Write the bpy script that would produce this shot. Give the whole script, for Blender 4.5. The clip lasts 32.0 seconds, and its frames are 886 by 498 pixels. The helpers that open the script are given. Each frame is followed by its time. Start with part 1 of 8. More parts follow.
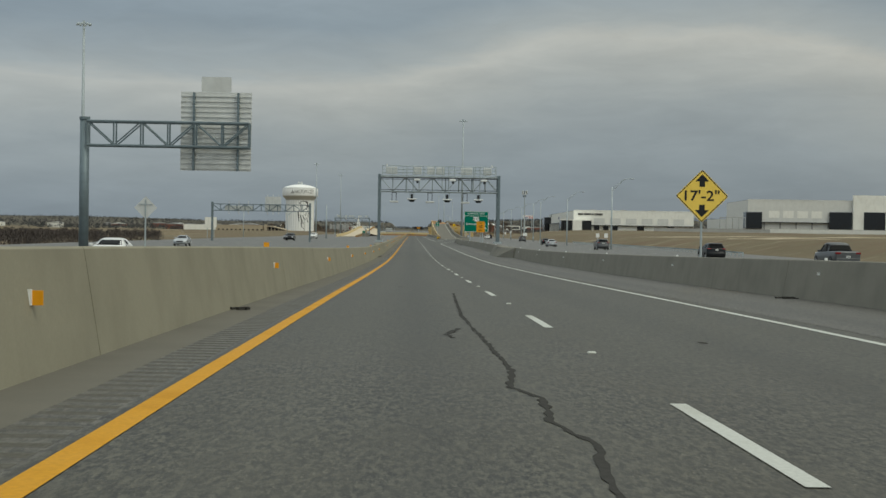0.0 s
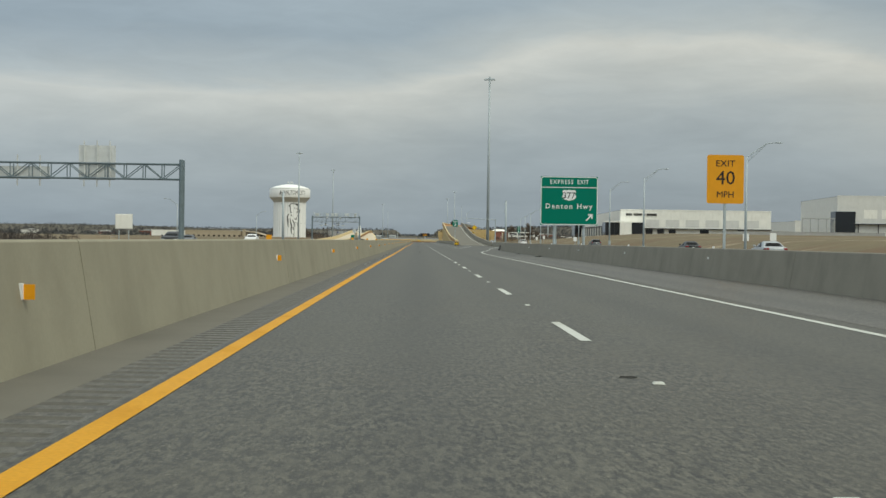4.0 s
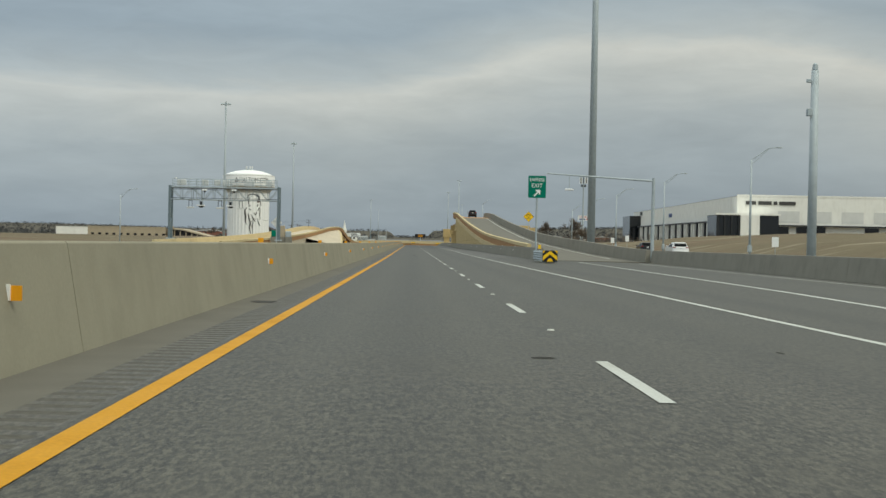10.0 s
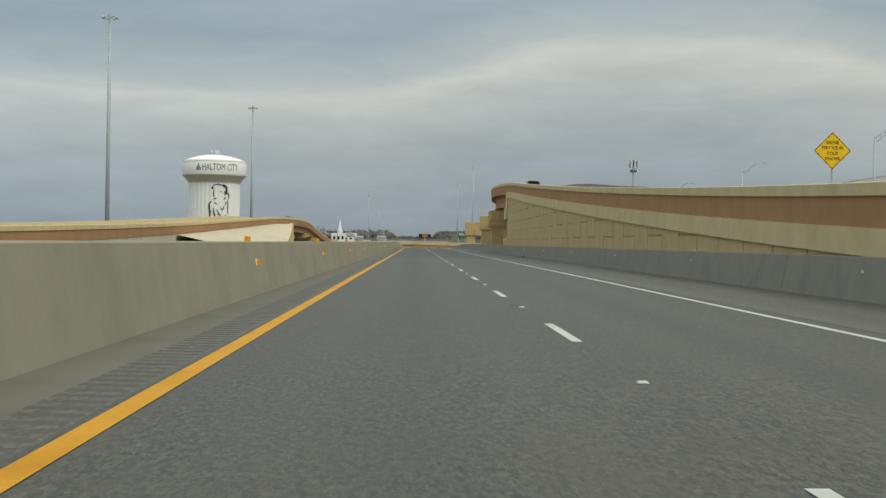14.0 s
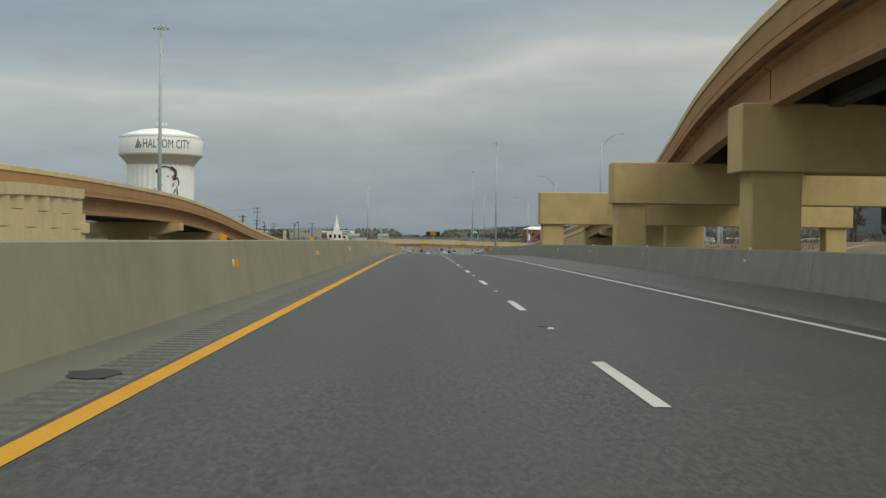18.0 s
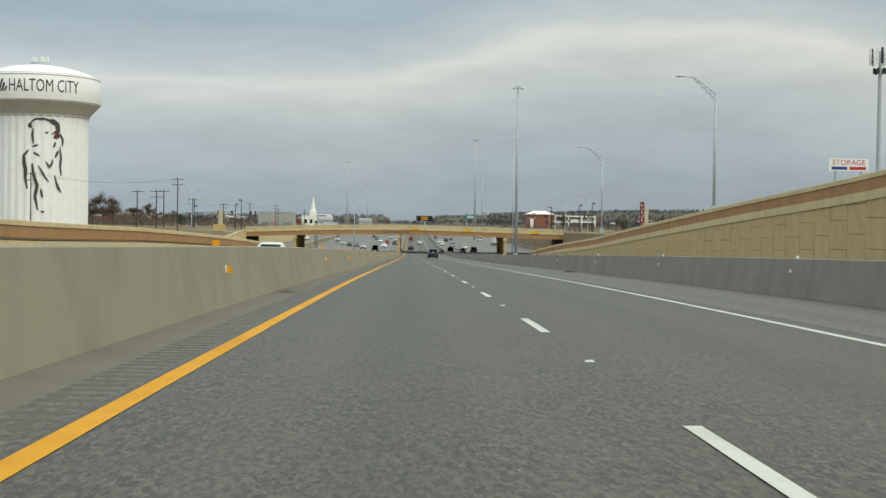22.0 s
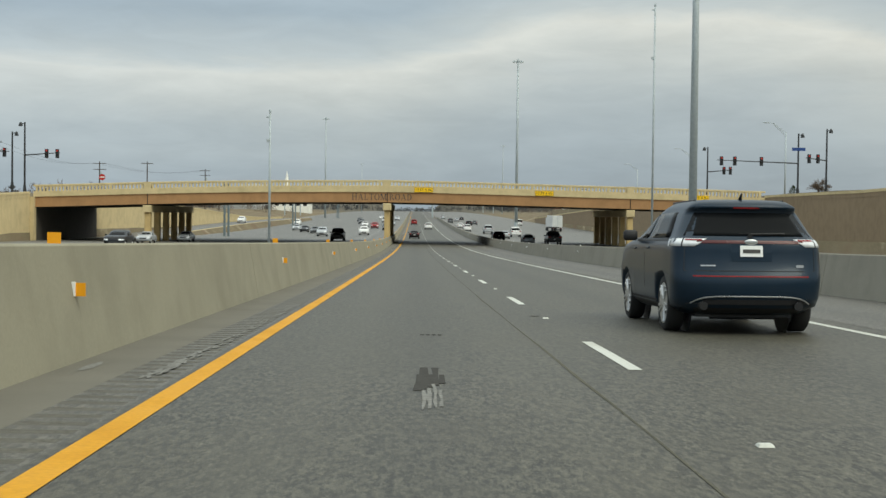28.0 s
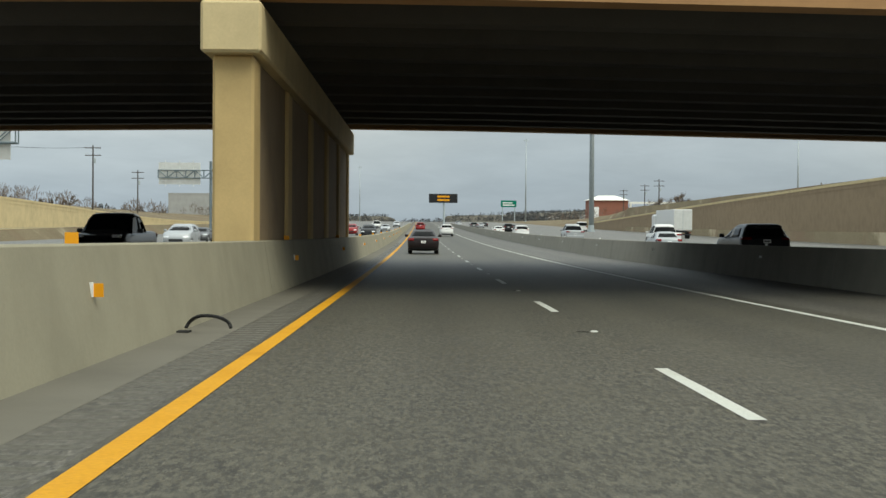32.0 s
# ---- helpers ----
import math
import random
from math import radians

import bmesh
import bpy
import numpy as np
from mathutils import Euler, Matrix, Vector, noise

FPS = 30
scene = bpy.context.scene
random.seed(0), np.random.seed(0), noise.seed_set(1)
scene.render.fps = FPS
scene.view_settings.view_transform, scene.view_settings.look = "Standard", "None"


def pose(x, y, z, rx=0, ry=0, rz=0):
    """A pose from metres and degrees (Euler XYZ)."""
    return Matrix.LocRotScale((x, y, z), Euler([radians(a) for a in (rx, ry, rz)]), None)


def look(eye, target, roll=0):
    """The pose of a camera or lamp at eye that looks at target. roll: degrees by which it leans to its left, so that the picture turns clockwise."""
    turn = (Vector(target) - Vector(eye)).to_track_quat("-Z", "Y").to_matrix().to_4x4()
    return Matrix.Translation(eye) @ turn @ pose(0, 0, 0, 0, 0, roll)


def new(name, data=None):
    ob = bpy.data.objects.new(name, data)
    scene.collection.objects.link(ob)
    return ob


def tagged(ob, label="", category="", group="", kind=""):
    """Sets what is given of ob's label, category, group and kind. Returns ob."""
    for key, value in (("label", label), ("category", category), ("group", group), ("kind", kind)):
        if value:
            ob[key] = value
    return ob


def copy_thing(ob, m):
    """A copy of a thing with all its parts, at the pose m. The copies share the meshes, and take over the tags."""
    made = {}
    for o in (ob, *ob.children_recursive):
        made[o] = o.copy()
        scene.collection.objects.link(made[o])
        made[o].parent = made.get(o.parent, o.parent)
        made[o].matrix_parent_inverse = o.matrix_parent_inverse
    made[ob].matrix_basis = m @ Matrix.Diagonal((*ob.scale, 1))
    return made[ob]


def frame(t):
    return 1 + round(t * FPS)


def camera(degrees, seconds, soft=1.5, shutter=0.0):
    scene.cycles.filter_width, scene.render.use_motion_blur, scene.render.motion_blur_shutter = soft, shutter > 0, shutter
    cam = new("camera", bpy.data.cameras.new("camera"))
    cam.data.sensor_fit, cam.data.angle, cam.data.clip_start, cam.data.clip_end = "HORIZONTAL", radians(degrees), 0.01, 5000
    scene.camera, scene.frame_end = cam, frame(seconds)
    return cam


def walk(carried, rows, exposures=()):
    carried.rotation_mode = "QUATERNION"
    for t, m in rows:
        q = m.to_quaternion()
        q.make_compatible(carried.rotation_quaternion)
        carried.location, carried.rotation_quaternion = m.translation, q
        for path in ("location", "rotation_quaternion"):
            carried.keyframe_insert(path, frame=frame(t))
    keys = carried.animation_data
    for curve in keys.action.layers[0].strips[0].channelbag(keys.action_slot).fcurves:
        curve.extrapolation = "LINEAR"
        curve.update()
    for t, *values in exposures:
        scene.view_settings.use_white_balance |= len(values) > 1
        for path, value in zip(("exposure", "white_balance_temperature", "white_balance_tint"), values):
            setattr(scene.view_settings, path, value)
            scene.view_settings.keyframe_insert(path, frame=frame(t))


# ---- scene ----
cam = camera(37.35, 32.0)
# seconds, place in metres, pitch, roll and yaw in degrees
PATH = [
    (0, -0.105, -0.001, 13.032, -0.913, 0.917, -1.382),
    (0.5, -0.122, 18.713, 12.761, -1.070, 1.007, -1.337),
    (1, -0.140, 37.426, 12.462, -1.411, 1.110, -1.412),
    (1.5, -0.100, 56.157, 12.161, -1.471, 0.660, -1.422),
    (2, -0.036, 74.924, 11.883, -1.300, 0.646, -1.477),
    (2.5, 0.028, 93.730, 11.652, -1.063, 0.465, -1.333),
    (3, 0.009, 112.548, 11.485, -0.854, 0.756, -1.165),
    (3.5, 0.002, 131.336, 11.376, -0.615, 0.773, -1.099),
    (5.5, -0.242, 206.071, 11.144, -0.527, 0.806, -1.300),
    (6, -0.215, 224.812, 11.074, -0.567, 0.621, -1.293),
    (6.5, -0.181, 243.602, 10.999, -0.598, 0.490, -1.318),
    (7, -0.151, 262.417, 10.927, -0.626, 0.312, -1.404),
    (7.5, -0.119, 281.227, 10.867, -0.633, 0.776, -1.391),
    (8, -0.081, 299.982, 10.814, -0.460, 0.886, -1.515),
    (8.5, -0.047, 318.646, 10.766, -0.460, 0.954, -1.578),
    (9, -0.011, 337.294, 10.713, -0.328, 0.817, -1.456),
    (9.5, -0.008, 356.013, 10.652, -0.394, 0.979, -1.382),
    (10, -0.003, 374.820, 10.581, -0.471, 1.114, -1.381),
    (10.5, 0.018, 393.726, 10.501, -0.395, 1.019, -1.280),
    (11, 0.021, 412.746, 10.417, -0.507, 0.808, -1.266),
    (11.5, -0.012, 431.851, 10.333, -0.468, 0.725, -1.090),
    (12, -0.063, 450.988, 10.254, -0.424, 1.155, -1.139),
    (12.5, -0.066, 470.163, 10.184, -0.428, 1.128, -1.329),
    (13, -0.071, 489.356, 10.124, -0.459, 1.165, -1.314),
    (13.5, -0.041, 508.561, 10.074, -0.580, 1.558, -1.234),
    (14, -0.021, 527.725, 10.030, -0.433, 0.966, -1.229),
    (14.5, -0.023, 546.780, 9.987, -0.426, 0.803, -1.494),
    (16.5, 0.222, 622.901, 9.782, -0.346, 0.798, -1.401),
    (17, 0.259, 641.934, 9.724, -0.441, 0.530, -1.336),
    (17.5, 0.262, 661.018, 9.669, -0.511, 0.673, -1.167),
    (18, 0.213, 680.122, 9.620, -0.494, 0.725, -0.917),
    (18.5, 0.121, 699.199, 9.578, -0.628, 0.546, -0.996),
    (19, 0.032, 718.187, 9.543, -0.424, 0.518, -1.163),
    (19.5, 0.005, 736.980, 9.508, -0.586, 0.919, -1.279),
    (20, -0.002, 755.667, 9.465, -0.501, 0.750, -1.281),
    (20.5, -0.018, 774.355, 9.395, -0.626, 0.808, -1.352),
    (21, -0.009, 793.033, 9.278, -0.689, 0.894, -1.365),
    (21.5, 0.032, 811.730, 9.103, -0.877, 0.898, -1.402),
    (22, 0.082, 830.399, 8.861, -1.080, 0.799, -1.389),
    (22.5, 0.106, 849.012, 8.555, -1.340, 0.873, -1.354),
    (23, 0.140, 867.606, 8.197, -1.619, 0.919, -1.402),
    (23.5, 0.169, 886.199, 7.799, -1.658, 0.770, -1.395),
    (24, 0.201, 904.817, 7.381, -1.553, 0.793, -1.453),
    (24.5, 0.228, 923.449, 6.955, -1.505, 0.779, -1.328),
    (26.5, -0.009, 998.595, 5.250, -1.620, 1.186, -1.226),
    (27, -0.063, 1017.520, 4.833, -1.590, 1.016, -1.132),
    (27.5, -0.101, 1036.431, 4.424, -1.627, 1.045, -1.302),
    (28, -0.130, 1055.332, 4.021, -1.497, 0.675, -1.281),
    (28.5, -0.169, 1074.238, 3.622, -1.507, 0.580, -1.231),
    (29, -0.206, 1093.143, 3.228, -1.560, 0.381, -1.324),
    (29.5, -0.251, 1112.031, 2.843, -1.575, 0.272, -1.183),
    (30, -0.270, 1130.904, 2.473, -1.492, 0.177, -1.326),
    (30.5, -0.243, 1149.737, 2.129, -1.531, 0.095, -1.335),
    (31, -0.222, 1168.394, 1.823, -1.273, 0.582, -1.267),
    (31.5, -0.268, 1186.754, 1.564, -1.106, 0.370, -1.118),
    (32, -0.276, 1205.022, 1.352, -0.914, 0.382, -1.032),
]
STOPS = [(0, -0.36), (1, -0.25), (2, -0.08), (3, 0.0), (6, -0.04), (14, -0.03), (16.5, -0.2), (18, -0.15), (19, 0.04), (21, 0.16), (23, 0.25), (31, 0.24), (32, 0.36)]
EXPOSURES = [(t, v, 6950, 0) for t, v in STOPS]
walk(cam, [(t, pose(x, y, z, 90 + p, 0, w) @ pose(0, 0, 0, 0, 0, r)) for t, x, y, z, p, r, w in PATH], EXPOSURES)

# ---- light: an overcast day, brighter overhead, with layered cloud ----
world = bpy.data.worlds.new("overcast_sky")
scene.world = world
world.use_nodes = True
wn, wl = world.node_tree.nodes, world.node_tree.links
wn.clear()


def wnode(kind, **values):
    n = wn.new(kind)
    for k, v in values.items():
        n.inputs[k].default_value = v
    return n


def wmath(op, a, b=0.0, c=0.0):
    n = wn.new("ShaderNodeMath")
    n.operation = op
    for i, v in enumerate((a, b, c)):
        if hasattr(v, "links"):
            wl.new(v, n.inputs[i])
        else:
            n.inputs[i].default_value = v
    return n.outputs[0]


def wramp(fac, stops):
    n = wn.new("ShaderNodeValToRGB")
    while len(n.color_ramp.elements) < len(stops):
        n.color_ramp.elements.new(0.5)
    for e, (p, c) in zip(n.color_ramp.elements, stops):
        e.position, e.color = p, (*c, 1)
    wl.new(fac, n.inputs[0])
    return n.outputs[0]


def wmix(fac, a, b, how="MIX"):
    n = wn.new("ShaderNodeMix")
    n.data_type, n.blend_type = "RGBA", how
    for i, v in ((0, fac), (6, a), (7, b)):
        if hasattr(v, "links"):
            wl.new(v, n.inputs[i])
        else:
            n.inputs[i].default_value = v
    return n.outputs[2]


sky_co = wn.new("ShaderNodeTexCoord")
sky_sep = wn.new("ShaderNodeSeparateXYZ")
wl.new(sky_co.outputs["Generated"], sky_sep.inputs[0])
# cloud layers are long and flat: stretch the noise sideways
sky_map = wn.new("ShaderNodeMapping")
sky_map.inputs["Scale"].default_value = (1.0, 1.0, 4.2)
wl.new(sky_co.outputs["Generated"], sky_map.inputs[0])
billow = wnode("ShaderNodeTexNoise", Scale=6.0, Detail=7.0, Roughness=0.58, Distortion=0.35)
wl.new(sky_map.outputs[0], billow.inputs["Vector"])
broad = wnode("ShaderNodeTexNoise", Scale=2.3, Detail=3.0, Roughness=0.5)
wl.new(sky_map.outputs[0], broad.inputs["Vector"])
height_in_sky = sky_sep.outputs[2]
# edge of the higher cloud deck: it swells up a little towards the right of the road
rise = wn.new("ShaderNodeMapRange")
rise.interpolation_type = "SMOOTHSTEP"
wl.new(sky_sep.outputs[0], rise.inputs[0])
for i, v in enumerate((-0.06, 0.13, 0.0, 0.036)):
    rise.inputs[i + 1].default_value = v
sink = wn.new("ShaderNodeMapRange")
sink.interpolation_type = "SMOOTHSTEP"
wl.new(sky_sep.outputs[0], sink.inputs[0])
for i, v in enumerate((0.24, 0.42, 0.0, 0.03)):
    sink.inputs[i + 1].default_value = v
swell = wmath("SUBTRACT", rise.outputs[0], sink.outputs[0])
deck = wmath("ADD", wmath("SUBTRACT", height_in_sky, swell), wmath("MULTIPLY", wmath("SUBTRACT", billow.outputs[0], 0.5), 0.042))
lit = wramp(deck, [(0.0, (0.315, 0.368, 0.455)), (0.03, (0.352, 0.402, 0.483)), (0.06, (0.396, 0.436, 0.500)), (0.088, (0.468, 0.490, 0.530)), (0.106, (0.550, 0.558, 0.585)),
                   (0.116, (0.430, 0.466, 0.522)), (0.15, (0.292, 0.346, 0.428)), (0.26, (0.338, 0.388, 0.466)), (1.0, (0.63, 0.645, 0.665))])
# cooler cloud to the left of the road, warmer to the right
cast = wramp(wmath("ADD", wmath("MULTIPLY", sky_sep.outputs[0], 1.2), 0.5), [(0.0, (0.965, 0.995, 1.04)), (0.5, (1.0, 1.0, 1.0)), (1.0, (1.03, 1.0, 0.965))])
lit = wmix(1.0, lit, cast, "MULTIPLY")
mottle = wnode("ShaderNodeTexNoise", Scale=15.0, Detail=6.0, Roughness=0.6, Distortion=0.6)
wl.new(sky_map.outputs[0], mottle.inputs["Vector"])
tone = wmath("ADD", wmath("ADD", 0.63, wmath("MULTIPLY", mottle.outputs[0], 0.24)), wmath("MULTIPLY", wmath("ADD", billow.outputs[0], broad.outputs[0]), 0.25))
clouds = wmix(1.0, lit, tone, "MULTIPLY")
overhead = wmath("ADD", 1.0, wmath("MULTIPLY", wmath("MAXIMUM", height_in_sky, 0.0), 1.55))
clouds = wmix(1.0, clouds, overhead, "MULTIPLY")
sky = wn.new("ShaderNodeTexSky")
sky.sky_type, sky.sun_disc, sky.sun_elevation, sky.sun_rotation = "NISHITA", False, radians(42), radians(160)
thin = wnode("ShaderNodeBackground", Strength=0.05)
wl.new(sky.outputs[0], thin.inputs[0])
thick = wnode("ShaderNodeBackground", Strength=0.92)
wl.new(clouds, thick.inputs[0])
both = wn.new("ShaderNodeMixShader")
both.inputs[0].default_value = 0.94
wl.new(thin.outputs[0], both.inputs[1])
wl.new(thick.outputs[0], both.inputs[2])
wout = wn.new("ShaderNodeOutputWorld")
wl.new(both.outputs[0], wout.inputs[0])

sun = new("sun", bpy.data.lights.new("sun", "SUN"))
sun.data.energy, sun.data.angle, sun.data.color = 1.4, radians(35), (1.0, 0.97, 0.90)
sun.matrix_world = look((0, 0, 100), (-62, 64, 0))

# ---- materials ----


class Mat:
    """A node material with short ways to wire it."""

    def __init__(self, name, rough=0.6, metal=0.0, spec=0.5):
        self.m = bpy.data.materials.new(name)
        self.m.use_nodes = True
        self.n, self.l = self.m.node_tree.nodes, self.m.node_tree.links
        self.b = self.n["Principled BSDF"]
        self.b.inputs["Roughness"].default_value, self.b.inputs["Metallic"].default_value = rough, metal
        self.b.inputs["Specular IOR Level"].default_value = spec
        self.co = self.n.new("ShaderNodeTexCoord").outputs["Object"]

    def put(self, v, sock):
        if hasattr(v, "links"):
            self.l.new(v, sock)
        else:
            sock.default_value = v if not isinstance(v, tuple) or len(v) == 4 else (*v, 1)

    def noise(self, scale, detail=4.0, rough=0.55, stretch=(1, 1, 1), co=None, out=0):
        mp = self.n.new("ShaderNodeMapping")
        mp.inputs["Scale"].default_value = stretch
        self.l.new(co or self.co, mp.inputs[0])
        t = self.n.new("ShaderNodeTexNoise")
        t.inputs["Scale"].default_value, t.inputs["Detail"].default_value, t.inputs["Roughness"].default_value = scale, detail, rough
        self.l.new(mp.outputs[0], t.inputs["Vector"])
        return t.outputs[out]

    def math(self, op, a, b=0.0, c=0.0):
        n = self.n.new("ShaderNodeMath")
        n.operation = op
        for i, v in enumerate((a, b, c)):
            self.put(v, n.inputs[i])
        return n.outputs[0]

    def steps(self, fac, lo, hi, a=0.0, b=1.0):
        n = self.n.new("ShaderNodeMapRange")
        for i, v in enumerate((fac, lo, hi, a, b)):
            self.put(v, n.inputs[i])
        return n.outputs[0]

    def mix(self, fac, a, b, how="MIX"):
        n = self.n.new("ShaderNodeMix")
        n.data_type, n.blend_type = "RGBA", how
        for i, v in ((0, fac), (6, a), (7, b)):
            self.put(v, n.inputs[i])
        return n.outputs[2]

    def sep(self):
        n = self.n.new("ShaderNodeSeparateXYZ")
        self.l.new(self.co, n.inputs[0])
        return n.outputs

    def chance(self):
        return self.n.new("ShaderNodeObjectInfo").outputs["Random"]

    def color(self, v):
        self.put(v, self.b.inputs["Base Color"])
        return self

    def bump(self, h, strength=0.3, dist=0.01):
        n = self.n.new("ShaderNodeBump")
        n.inputs["Strength"].default_value, n.inputs["Distance"].default_value = strength, dist
        self.l.new(h, n.inputs["Height"])
        self.l.new(n.outputs[0], self.b.inputs["Normal"])
        return self

    def rough(self, v):
        self.put(v, self.b.inputs["Roughness"])
        return self


def plain(name, color, rough=0.55, metal=0.0, vary=0.12, grain=8.0, dirt=(0.3, 0.28, 0.25), dirty=0.15, spec=0.4):
    """Paint, concrete or metal with uneven tone, grime and a fine grain."""
    m = Mat(name, rough, metal, spec)
    a = m.noise(grain, 5)
    d = m.noise(0.9, 4, stretch=(1, 1, 0.35))
    c = m.mix(m.steps(a, 0.3, 0.7), tuple(x * (1 - vary) for x in color), tuple(min(1, x * (1 + vary)) for x in color))
    c = m.mix(m.math("MULTIPLY", m.steps(d, 0.5, 0.75), dirty), c, tuple(color[i] * dirt[i] * 2 for i in range(3)))
    m.color(c).bump(a, 0.15, 0.004)
    m.rough(m.steps(d, 0.3, 0.8, rough - 0.06, min(1, rough + 0.1)))
    return m.m


def make_asphalt(name, base, coarse=1.0):
    m = Mat(name, 0.55, 0, 0.46)
    grit = m.noise(24 / coarse, 4, 0.8, stretch=(1, 0.3, 1))
    lump = m.noise(15, 5, 0.78, stretch=(1, 0.3, 1))
    far = m.noise(3.2, 5, 0.6, stretch=(1, 0.4, 1))
    wide = m.noise(0.22, 4, 0.55, stretch=(1.0, 0.18, 1.0))
    c = m.mix(m.steps(grit, 0.43, 0.58), tuple(x * 0.15 for x in base), tuple(x * 2.1 for x in base))
    c = m.mix(m.steps(lump, 0.42, 0.60, 0.0, 0.5), c, tuple(x * 0.62 for x in base))
    c = m.mix(m.steps(m.noise(9, 4, 0.7, stretch=(1, 0.35, 1)), 0.52, 0.68, 0.0, 0.5), c, tuple(x * 1.45 for x in base))
    c = m.mix(m.steps(far, 0.35, 0.7, 0.0, 0.32), c, tuple(x * 1.18 for x in base))
    c = m.mix(m.steps(m.noise(0.9, 4, 0.6, stretch=(1, 0.5, 1)), 0.45, 0.68, 0.0, 0.4), c, (base[0] * 1.0, base[1] * 0.94, base[2] * 0.80))
    c = m.mix(m.steps(wide, 0.35, 0.7, 0.0, 0.3), c, tuple(x * 0.75 for x in base))
    c = m.mix(m.steps(m.noise(34, 3, 0.7, stretch=(1, 0.4, 1)), 0.60, 0.70, 0.0, 0.55), c, tuple(x * 3.2 for x in base))
    # polished wheel paths with a dark oil strip between them
    x = m.sep()[0]
    lane = m.math("ABSOLUTE", m.math("SUBTRACT", m.math("FRACT", m.math("DIVIDE", m.math("ADD", x, 1.83), 3.66)), 0.5))
    oil = m.math("MULTIPLY", m.steps(lane, 0.0, 0.16, 1.0, 0.0), m.steps(m.noise(0.5, 3, stretch=(1, 0.05, 1)), 0.25, 0.75, 0.3, 0.9))
    c = m.mix(m.math("MULTIPLY", oil, 0.5), c, tuple(x * 0.45 for x in base))
    track = m.math("MULTIPLY", m.steps(m.math("ABSOLUTE", m.math("SUBTRACT", lane, 0.24)), 0.02, 0.11, 1.0, 0.0), m.steps(m.noise(0.4, 3, stretch=(1, 0.04, 1)), 0.3, 0.7, 0.2, 0.8))
    c = m.mix(m.math("MULTIPLY", track, 0.3), c, tuple(x * 1.5 for x in base))
    m.color(c).bump(m.math("ADD", grit, m.math("MULTIPLY", lump, 0.8)), 0.55, 0.006)
    return m.m


def make_concrete(name, base, stain=(0.16, 0.14, 0.11), streak=0.45):
    m = Mat(name, 0.85, 0, 0.25)
    fine = m.noise(26, 5, 0.65)
    blot = m.noise(0.8, 5, 0.6)
    run = m.noise(1.4, 5, 0.65, stretch=(1, 1, 0.16))
    base_z = m.noise(0.35, 3, 0.5, stretch=(1, 0.4, 1))
    c = m.mix(m.steps(fine, 0.3, 0.7), tuple(x * 0.94 for x in base), tuple(x * 1.05 for x in base))
    c = m.mix(m.steps(blot, 0.42, 0.70, 0, 0.6), c, tuple(x * 0.70 for x in base))
    c = m.mix(m.math("MULTIPLY", m.steps(run, 0.52, 0.8), streak), c, stain)
    c = m.mix(m.steps(base_z, 0.4, 0.7, 0, 0.25), c, tuple(x * 1.14 for x in base))
    m.color(c).bump(m.math("ADD", fine, m.math("MULTIPLY", blot, 0.6)), 0.3, 0.006)
    return m.m


M_ROAD = make_asphalt("asphalt", (0.056, 0.0525, 0.0385))
# same asphalt in a darker tone, for the stretch beside the flyover
M_ROADDARK = make_asphalt("asphalt_darker_tone", (0.035, 0.033, 0.024))
M_LANES = make_asphalt("asphalt_worn", (0.122, 0.118, 0.108))
M_SHOULDER = make_asphalt("shoulder_asphalt", (0.080, 0.075, 0.063))
M_GUTTER = make_concrete("dusty_gutter", (0.145, 0.136, 0.112), streak=0.2)
# separate tone for the milled cuts, close to the shoulder
M_GROOVE = plain("milled_groove", (0.092, 0.088, 0.074), 0.95, 0, 0.3, 30)
M_BARRIER = make_concrete("barrier_concrete", (0.295, 0.276, 0.207), (0.17, 0.155, 0.11), 0.22)
M_BARRIER_R = make_concrete("barrier_concrete_grey", (0.25, 0.236, 0.196), (0.13, 0.12, 0.10), 0.45)
M_TAN = make_concrete("tan_painted_concrete", (0.565, 0.41, 0.192), (0.33, 0.245, 0.13), 0.25)
M_CREAM = make_concrete("cream_painted_concrete", (0.62, 0.50, 0.285), (0.36, 0.29, 0.17), 0.25)
M_MSE = make_concrete("tan_wall_panel", (0.53, 0.405, 0.203), (0.30, 0.23, 0.13), 0.25)
M_PALE = make_concrete("pale_plain_concrete", (0.56, 0.485, 0.365), (0.36, 0.31, 0.23), 0.25)
M_DECKTOP = make_concrete("beige_deck_concrete", (0.165, 0.156, 0.13), (0.09, 0.085, 0.07), 0.3)
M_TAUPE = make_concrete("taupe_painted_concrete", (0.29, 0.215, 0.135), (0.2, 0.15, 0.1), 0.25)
M_BROWN = make_concrete("terracotta_painted_concrete", (0.40, 0.225, 0.105), (0.24, 0.13, 0.07), 0.25)
# bare concrete, its colour lowered to hold the shade under the decks
M_DECKSHADE = make_concrete("bare_concrete_in_deck_shade", (0.095, 0.085, 0.072), (0.09, 0.08, 0.07), 0.4)
M_STEEL = plain("galvanised_steel", (0.40, 0.45, 0.47), 0.55, 0.1, 0.1, 3)
M_STEELBLUE = plain("blue_grey_steel", (0.17, 0.215, 0.235), 0.5, 0.3, 0.1, 3)
M_DARK = plain("dark_metal", (0.035, 0.037, 0.04), 0.5, 0.3)
M_BLACK = plain("black_paint", (0.012, 0.012, 0.013), 0.5, 0, 0.1)
M_WHITE = plain("white_paint", (0.74, 0.745, 0.72), 0.5, 0, 0.04, 4, dirty=0.2)
M_TOWER = plain("tank_white_paint", (0.87, 0.87, 0.845), 0.45, 0, 0.03, 0.6, dirty=0.12)
